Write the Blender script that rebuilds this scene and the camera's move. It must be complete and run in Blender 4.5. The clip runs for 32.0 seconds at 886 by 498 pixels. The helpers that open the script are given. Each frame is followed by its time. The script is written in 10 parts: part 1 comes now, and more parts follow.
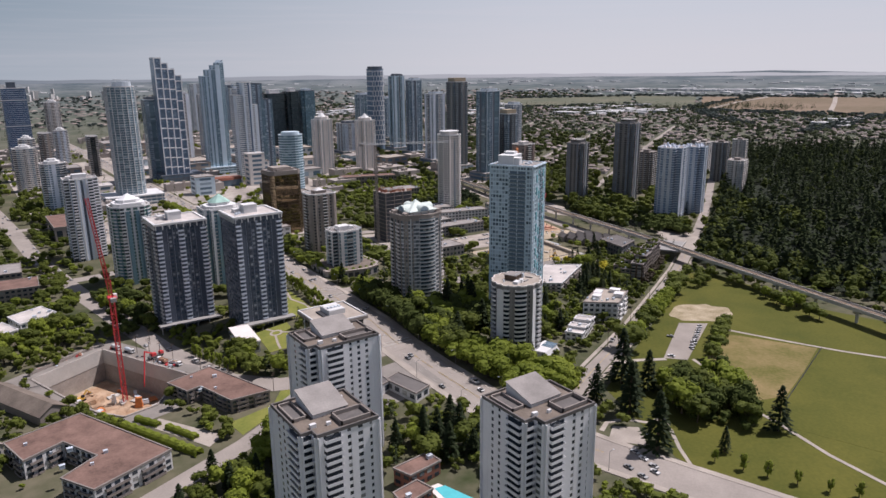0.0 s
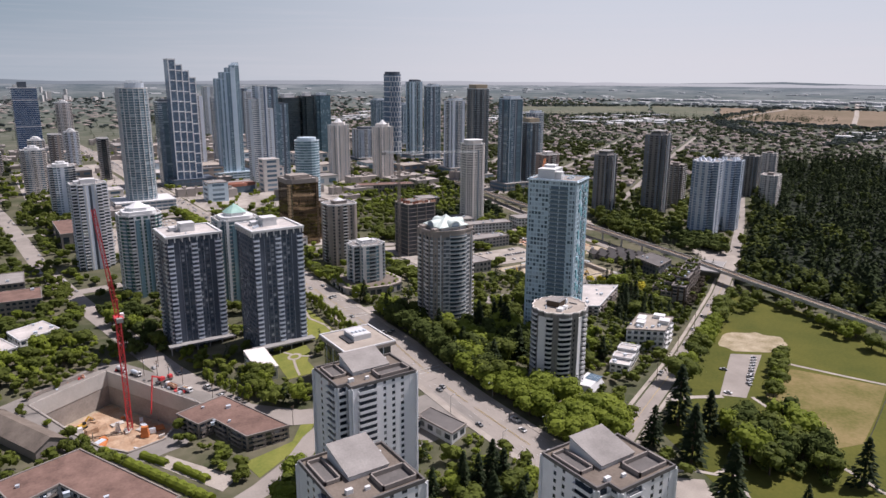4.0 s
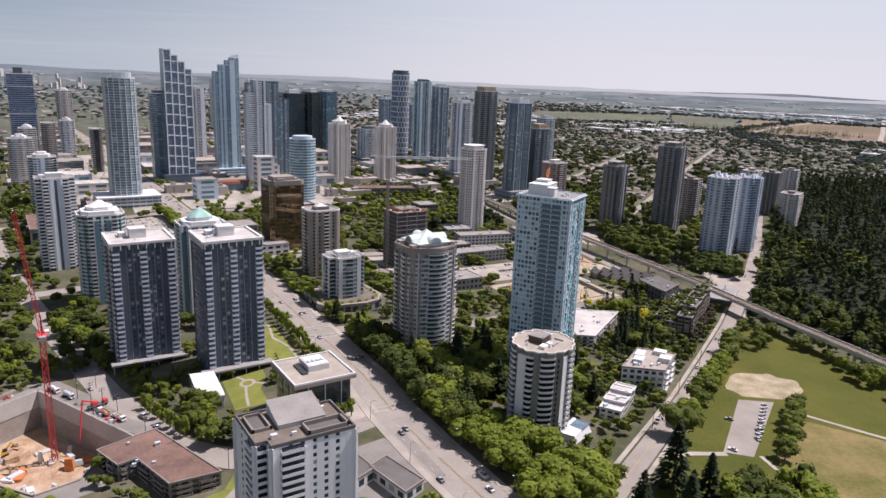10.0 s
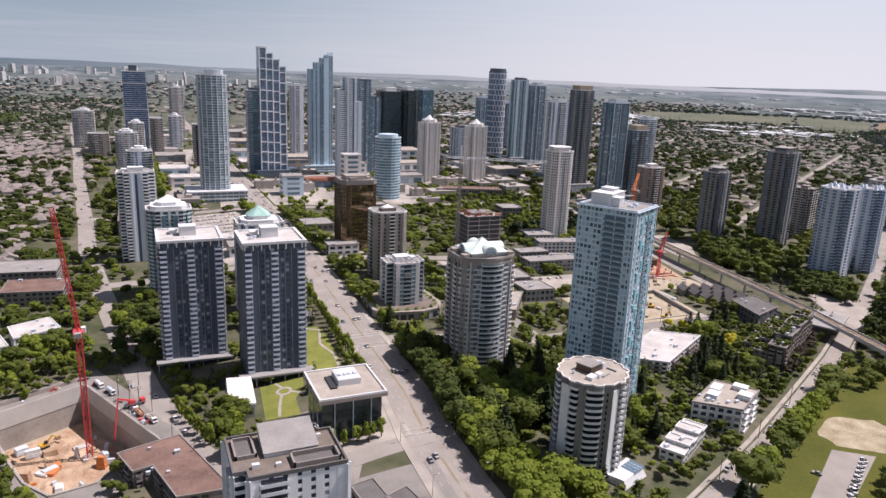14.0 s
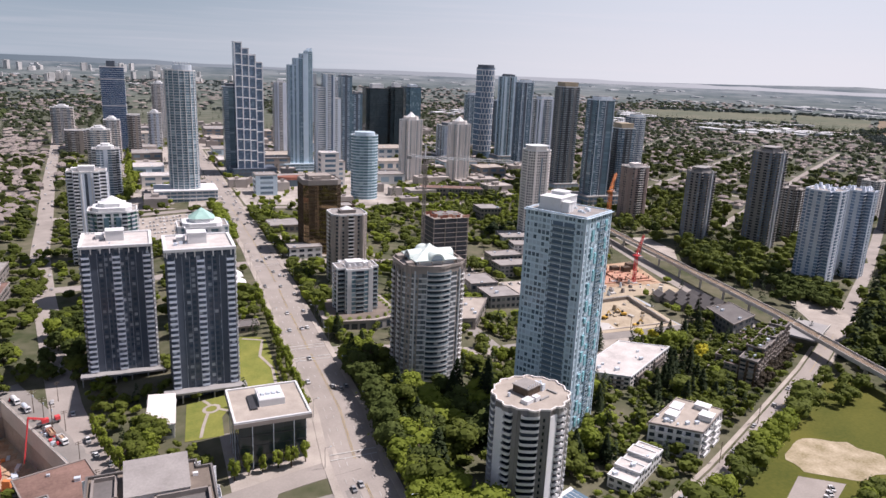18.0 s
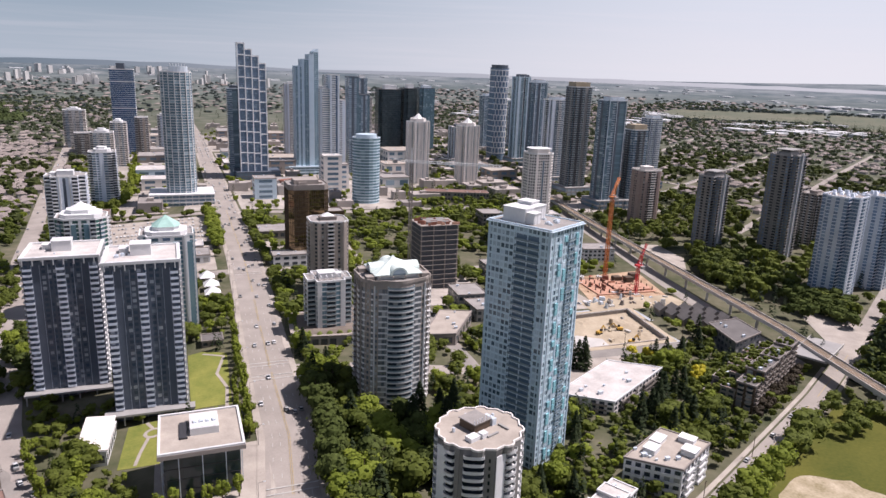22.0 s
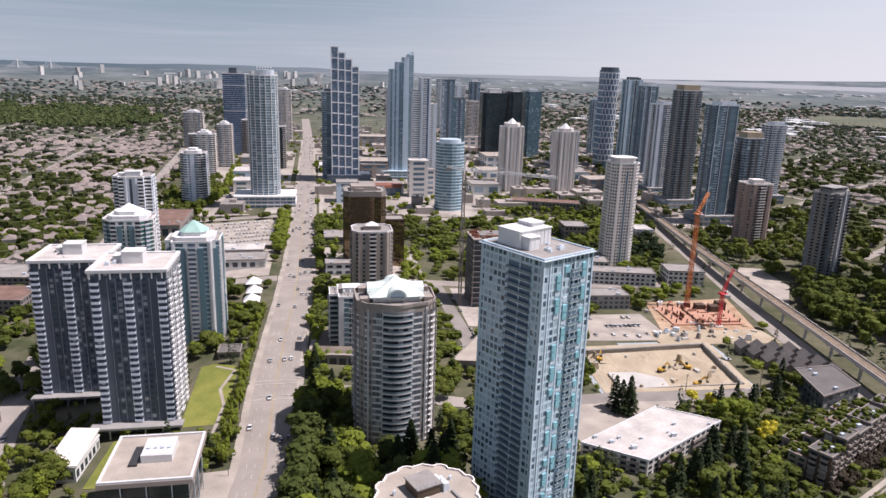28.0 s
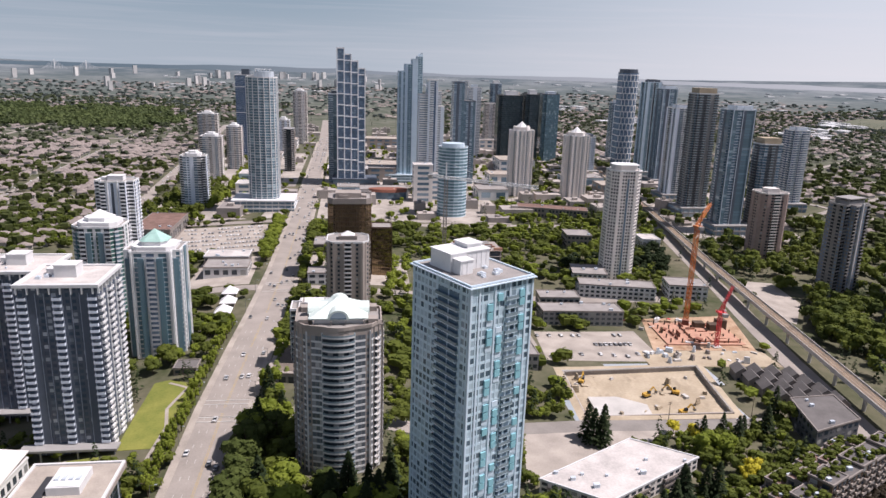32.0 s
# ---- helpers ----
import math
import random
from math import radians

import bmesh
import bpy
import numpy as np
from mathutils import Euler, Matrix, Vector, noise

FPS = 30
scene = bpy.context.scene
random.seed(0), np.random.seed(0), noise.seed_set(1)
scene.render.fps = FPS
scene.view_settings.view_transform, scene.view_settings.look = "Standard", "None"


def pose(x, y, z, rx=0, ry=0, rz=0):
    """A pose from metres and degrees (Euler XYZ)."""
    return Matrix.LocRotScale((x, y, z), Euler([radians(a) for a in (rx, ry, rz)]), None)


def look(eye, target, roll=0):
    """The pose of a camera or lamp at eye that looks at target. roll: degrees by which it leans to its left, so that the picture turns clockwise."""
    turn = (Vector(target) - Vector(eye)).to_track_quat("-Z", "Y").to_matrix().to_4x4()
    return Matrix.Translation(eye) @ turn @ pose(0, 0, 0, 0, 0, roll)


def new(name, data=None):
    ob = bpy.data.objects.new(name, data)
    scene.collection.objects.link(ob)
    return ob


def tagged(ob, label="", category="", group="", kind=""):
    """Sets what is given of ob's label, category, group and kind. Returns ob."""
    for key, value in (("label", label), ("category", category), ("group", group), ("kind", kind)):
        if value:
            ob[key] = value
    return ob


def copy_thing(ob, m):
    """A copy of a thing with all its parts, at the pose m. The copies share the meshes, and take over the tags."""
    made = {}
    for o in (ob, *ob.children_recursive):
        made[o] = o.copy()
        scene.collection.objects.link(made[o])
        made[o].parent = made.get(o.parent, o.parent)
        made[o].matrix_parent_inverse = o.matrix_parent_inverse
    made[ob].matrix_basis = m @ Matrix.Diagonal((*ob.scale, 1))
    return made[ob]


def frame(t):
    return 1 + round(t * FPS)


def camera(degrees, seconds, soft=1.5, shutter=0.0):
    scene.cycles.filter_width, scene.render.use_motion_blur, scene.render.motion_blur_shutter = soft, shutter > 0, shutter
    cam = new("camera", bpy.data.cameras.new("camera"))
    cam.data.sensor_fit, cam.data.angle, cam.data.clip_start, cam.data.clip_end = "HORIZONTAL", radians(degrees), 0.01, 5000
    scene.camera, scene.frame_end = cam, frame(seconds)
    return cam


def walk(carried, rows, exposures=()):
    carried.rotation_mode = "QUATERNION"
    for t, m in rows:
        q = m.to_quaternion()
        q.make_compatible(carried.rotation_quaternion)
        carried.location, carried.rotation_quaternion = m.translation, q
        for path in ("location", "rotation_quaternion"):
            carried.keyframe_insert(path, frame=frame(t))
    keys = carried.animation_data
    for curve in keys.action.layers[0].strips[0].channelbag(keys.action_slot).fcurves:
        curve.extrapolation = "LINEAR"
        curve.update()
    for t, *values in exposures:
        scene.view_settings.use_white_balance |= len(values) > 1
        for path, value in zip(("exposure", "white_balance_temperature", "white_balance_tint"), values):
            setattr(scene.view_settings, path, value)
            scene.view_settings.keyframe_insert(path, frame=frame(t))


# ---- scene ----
import itertools

cam = camera(64.90, 32.0)
PATH = [
    (0, (-213.04, -462.79, 165.48), (-157.73, -383.38, 140.27), -0.59),
    (1, (-213.00, -452.05, 165.39), (-158.27, -372.16, 140.43), -0.44),
    (2, (-211.62, -441.76, 164.96), (-157.01, -361.70, 140.29), -0.23),
    (3, (-208.94, -432.13, 164.49), (-154.31, -352.01, 140.09), 0.08),
    (5.5, (-197.13, -411.30, 164.58), (-142.83, -330.93, 140.24), 0.72),
    (6, (-193.79, -408.47, 164.63), (-139.53, -328.08, 140.29), 0.90),
    (7, (-186.48, -403.63, 164.69), (-132.40, -323.11, 140.37), 1.25),
    (8, (-178.28, -400.04, 164.65), (-124.55, -319.29, 140.31), 1.57),
    (9, (-169.48, -397.24, 164.44), (-116.04, -316.28, 140.14), 1.99),
    (10, (-160.27, -394.54, 164.44), (-107.43, -313.19, 140.17), 2.33),
    (10.5, (-155.45, -393.16, 164.48), (-103.20, -311.43, 140.17), 2.45),
    (11, (-150.50, -391.70, 164.50), (-100.43, -308.65, 140.11), 2.46),
    (11.5, (-145.41, -390.18, 164.52), (-100.07, -304.53, 139.86), 2.46),
    (12, (-140.20, -388.62, 164.51), (-98.88, -301.00, 139.70), 2.42),
    (12.5, (-134.93, -387.08, 164.45), (-95.22, -298.74, 139.56), 2.43),
    (13, (-129.63, -385.57, 164.35), (-90.23, -297.11, 139.39), 2.45),
    (14, (-118.99, -382.66, 164.09), (-79.55, -294.24, 139.08), 2.41),
    (14.5, (-113.78, -381.28, 163.95), (-74.35, -292.86, 138.90), 2.35),
    (16.5, (-93.91, -375.34, 164.17), (-54.65, -286.91, 138.87), 2.38),
    (17, (-89.10, -373.69, 164.04), (-49.93, -285.23, 138.72), 2.35),
    (18, (-79.43, -370.37, 163.72), (-40.39, -281.88, 138.32), 2.50),
    (19, (-69.26, -367.07, 163.87), (-30.40, -278.51, 138.43), 2.48),
    (20, (-59.27, -363.47, 163.64), (-20.63, -274.81, 138.21), 2.39),
    (21, (-49.00, -359.63, 163.46), (-10.58, -270.87, 138.05), 2.32),
    (21.5, (-43.62, -357.75, 163.47), (-5.96, -268.66, 138.08), 2.22),
    (22, (-38.14, -355.90, 163.46), (-3.01, -265.79, 138.06), 2.15),
    (22.5, (-32.57, -354.10, 163.45), (1.35, -263.52, 138.06), 2.11),
    (23, (-26.97, -352.26, 163.40), (6.47, -261.49, 138.06), 2.07),
    (24, (-15.78, -348.20, 163.06), (17.46, -257.33, 137.80), 2.08),
    (24.5, (-10.25, -346.13, 162.89), (22.85, -255.20, 137.67), 2.02),
    (26.5, (11.43, -337.92, 162.22), (39.13, -245.22, 136.92), 1.95),
    (27, (16.55, -336.22, 162.36), (40.98, -242.63, 136.98), 1.83),
    (27.5, (21.62, -334.54, 162.55), (42.36, -240.07, 137.15), 1.83),
    (28, (26.65, -332.79, 162.78), (44.23, -237.69, 137.35), 1.82),
    (28.5, (31.68, -330.91, 163.04), (46.43, -235.35, 137.55), 1.83),
    (29, (36.69, -328.90, 163.35), (50.35, -233.17, 137.88), 1.82),
    (29.5, (41.60, -326.78, 163.68), (55.14, -231.02, 138.24), 1.84),
    (30, (46.43, -324.55, 164.03), (59.89, -228.79, 138.57), 1.90),
    (31, (55.94, -319.48, 164.76), (69.23, -223.70, 139.29), 1.90),
    (32, (65.16, -314.39, 165.02), (78.22, -218.57, 139.57), 1.87),
]
walk(cam, [(t, look(eye, target, roll)) for t, eye, target, roll in PATH],
     [(0, -0.02, 6280, 21), (6, 0.18, 6290, 21), (10, 0.24, 6310, 22), (14, 0.28, 6310, 22), (24, 0.33, 6310, 23), (32, 0.27, 6310, 21)])
# ---- world, sun ----
SUN_DIR = Vector((0.575, -0.09, 1.0)).normalized()
world = bpy.data.worlds.new("sky")
scene.world = world
world.use_nodes = True
wn = world.node_tree
sky = wn.nodes.new("ShaderNodeTexSky")
sky.sky_type = 'NISHITA'
sky.sun_disc = False
sky.sun_elevation = math.asin(SUN_DIR.z)
sky.sun_rotation = math.atan2(SUN_DIR.x, SUN_DIR.y)
sky.altitude = 100
sky.air_density = 1.0
sky.dust_density = 0.0
sky.ozone_density = 1.6
wn.nodes["Background"].inputs[1].default_value = 0.069
soft = wn.nodes.new("ShaderNodeHueSaturation")
soft.inputs["Saturation"].default_value = 0.62
wn.links.new(sky.outputs[0], soft.inputs["Color"])
# thin streaks of high cloud
coord = wn.nodes.new("ShaderNodeTexCoord")
stretch = wn.nodes.new("ShaderNodeMapping")
stretch.inputs["Scale"].default_value = (1.4, 1.4, 42.0)
cirrus = wn.nodes.new("ShaderNodeTexNoise")
cirrus.inputs["Scale"].default_value = 3.0
cirrus.inputs["Detail"].default_value = 7
cirrus.inputs["Distortion"].default_value = 0.6
amount = wn.nodes.new("ShaderNodeMapRange")
amount.inputs["From Min"].default_value = 0.46
amount.inputs["From Max"].default_value = 0.78
amount.inputs["To Max"].default_value = 0.14
veil = wn.nodes.new("ShaderNodeMix")
veil.data_type = 'RGBA'
veil.inputs[7].default_value = (9.8, 9.4, 9.4, 1)
wn.links.new(coord.outputs["Generated"], stretch.inputs["Vector"])
wn.links.new(stretch.outputs[0], cirrus.inputs["Vector"])
wn.links.new(cirrus.outputs["Fac"], amount.inputs["Value"])
# haze near the horizon, grey-blue away from the sun and white towards it
side = wn.nodes.new("ShaderNodeSeparateXYZ")
wn.links.new(coord.outputs["Generated"], side.inputs[0])


def sky_ramp(src, lo, hi, to):
    r = wn.nodes.new("ShaderNodeMapRange")
    r.interpolation_type = 'SMOOTHSTEP'
    r.inputs["From Min"].default_value, r.inputs["From Max"].default_value, r.inputs["To Max"].default_value = lo, hi, to
    wn.links.new(side.outputs[src], r.inputs["Value"])
    return r


def sky_mix(fac, a, b):
    m = wn.nodes.new("ShaderNodeMix")
    m.data_type = 'RGBA'
    wn.links.new(fac.outputs[0], m.inputs[0])
    for k, c in ((6, a), (7, b)):
        if isinstance(c, tuple):
            m.inputs[k].default_value = (*c, 1)
        else:
            wn.links.new(c, m.inputs[k])
    return m.outputs[2]


towards = sky_ramp("X", -0.15, 0.8, 1.0)
low_haze = sky_mix(towards, (4.8, 5.7, 6.2), (9.0, 9.3, 9.35))
high_haze = sky_mix(towards, (3.3, 4.5, 5.2), (8.2, 8.9, 9.3))
haze = sky_mix(sky_ramp("Z", 0.0, 0.1, 1.0), low_haze, high_haze)
fade = sky_ramp("Z", 0.06, 0.5, 1.0)
clear = sky_mix(fade, haze, soft.outputs[0])
wn.links.new(amount.outputs[0], veil.inputs[0])
wn.links.new(clear, veil.inputs[6])
wn.links.new(veil.outputs[2], wn.nodes["Background"].inputs[0])
sun_data = bpy.data.lights.new("sun", 'SUN')
sun_data.energy = 4.9
sun_data.angle = radians(0.6)
sun_data.color = (1.0, 0.95, 0.88)
sun = new("sun", sun_data)
sun.matrix_world = look(SUN_DIR * 500, (0, 0, 0))
scene.view_settings.exposure = 0.0

# ---- materials ----
def material(name, color, rough=0.8, metal=0.0, vary=0.15, scale=0.3, fine=4.0, bump=0.0, per_object=0.0, island=0.0, second=None, spec=0.25, thin=0.0):
    """Base colour with broad stains, fine grain and, where wanted, differences from piece to piece."""
    m = bpy.data.materials.new(name)
    m.use_nodes = True
    nt = m.node_tree
    b = nt.nodes["Principled BSDF"]
    b.inputs["Roughness"].default_value = rough
    b.inputs["Metallic"].default_value = metal
    b.inputs["Specular IOR Level"].default_value = spec
    geo = nt.nodes.new("ShaderNodeNewGeometry")
    broad = nt.nodes.new("ShaderNodeTexNoise")
    broad.inputs["Scale"].default_value = scale
    broad.inputs["Detail"].default_value = 4
    grain = nt.nodes.new("ShaderNodeTexNoise")
    grain.inputs["Scale"].default_value = fine
    grain.inputs["Detail"].default_value = 3
    for n in (broad, grain):
        nt.links.new(geo.outputs["Position"], n.inputs["Vector"])
    add = nt.nodes.new("ShaderNodeMath")
    add.operation = 'MULTIPLY_ADD'
    add.inputs[1].default_value = 0.5
    nt.links.new(grain.outputs["Fac"], add.inputs[0])
    nt.links.new(broad.outputs["Fac"], add.inputs[2])
    last = add
    for amount, node, out in ((per_object, "ShaderNodeObjectInfo", "Random"), (island, "ShaderNodeNewGeometry", "Random Per Island")):
        if amount:
            src = nt.nodes.new(node)
            k = nt.nodes.new("ShaderNodeMath")
            k.operation = 'MULTIPLY_ADD'
            k.inputs[1].default_value = amount
            nt.links.new(src.outputs[out], k.inputs[0])
            nt.links.new(last.outputs[0], k.inputs[2])
            last = k
    ramp = nt.nodes.new("ShaderNodeMapRange")
    lo, hi = 0.45, 1.05 + per_object + island
    ramp.inputs["From Min"].default_value = lo
    ramp.inputs["From Max"].default_value = hi
    nt.links.new(last.outputs[0], ramp.inputs["Value"])
    mix = nt.nodes.new("ShaderNodeMix")
    mix.data_type = 'RGBA'
    c2 = second or tuple(min(1, c * (1 + vary)) for c in color)
    c1 = color if second else tuple(c * (1 - vary) for c in color)
    mix.inputs[6].default_value = (*c1, 1)
    mix.inputs[7].default_value = (*c2, 1)
    nt.links.new(ramp.outputs[0], mix.inputs[0])
    nt.links.new(mix.outputs[2], b.inputs["Base Color"])
    if thin:
        tr = nt.nodes.new("ShaderNodeBsdfTranslucent")
        mx = nt.nodes.new("ShaderNodeMixShader")
        mx.inputs[0].default_value = thin
        nt.links.new(mix.outputs[2], tr.inputs[0])
        nt.links.new(b.outputs[0], mx.inputs[1])
        nt.links.new(tr.outputs[0], mx.inputs[2])
        nt.links.new(mx.outputs[0], nt.nodes["Material Output"].inputs[0])
    if bump:
        bp = nt.nodes.new("ShaderNodeBump")
        bp.inputs["Strength"].default_value = bump
        nt.links.new(add.outputs[0], bp.inputs["Height"])
        nt.links.new(bp.outputs[0], b.inputs["Normal"])
    return m


def pane_material(name, dark, light, share=0.2, rough=0.08, metal=0.0, spread=1.35):
    """Window glass, with blinds drawn behind some of the panes."""
    m = bpy.data.materials.new(name)
    m.use_nodes = True
    nt = m.node_tree
    b = nt.nodes["Principled BSDF"]
    b.inputs["Roughness"].default_value = rough
    b.inputs["Metallic"].default_value = metal
    a = nt.nodes.new("ShaderNodeNewGeometry")
    o = nt.nodes.new("ShaderNodeObjectInfo")
    s = nt.nodes.new("ShaderNodeMath")
    s.operation = 'ADD'
    nt.links.new(a.outputs["Random Per Island"], s.inputs[0])
    nt.links.new(o.outputs["Random"], s.inputs[1])
    fr = nt.nodes.new("ShaderNodeMath")
    fr.operation = 'FRACT'
    nt.links.new(s.outputs[0], fr.inputs[0])
    ramp = nt.nodes.new("ShaderNodeValToRGB")
    e = ramp.color_ramp.elements
    e[0].color = (*dark, 1)
    e[0].position = 0.0
    e[1].color = (*light, 1)
    e[1].position = 1.0
    mid = e.new(1 - share)
    mid.color = (*[d * spread for d in dark], 1)
    end = e.new(min(0.99, 1 - share * 0.6))
    end.color = (*[0.6 * x + 0.4 * d for x, d in zip(light, dark)], 1)
    nt.links.new(fr.outputs[0], ramp.inputs[0])
    nt.links.new(ramp.outputs[0], b.inputs["Base Color"])
    return m


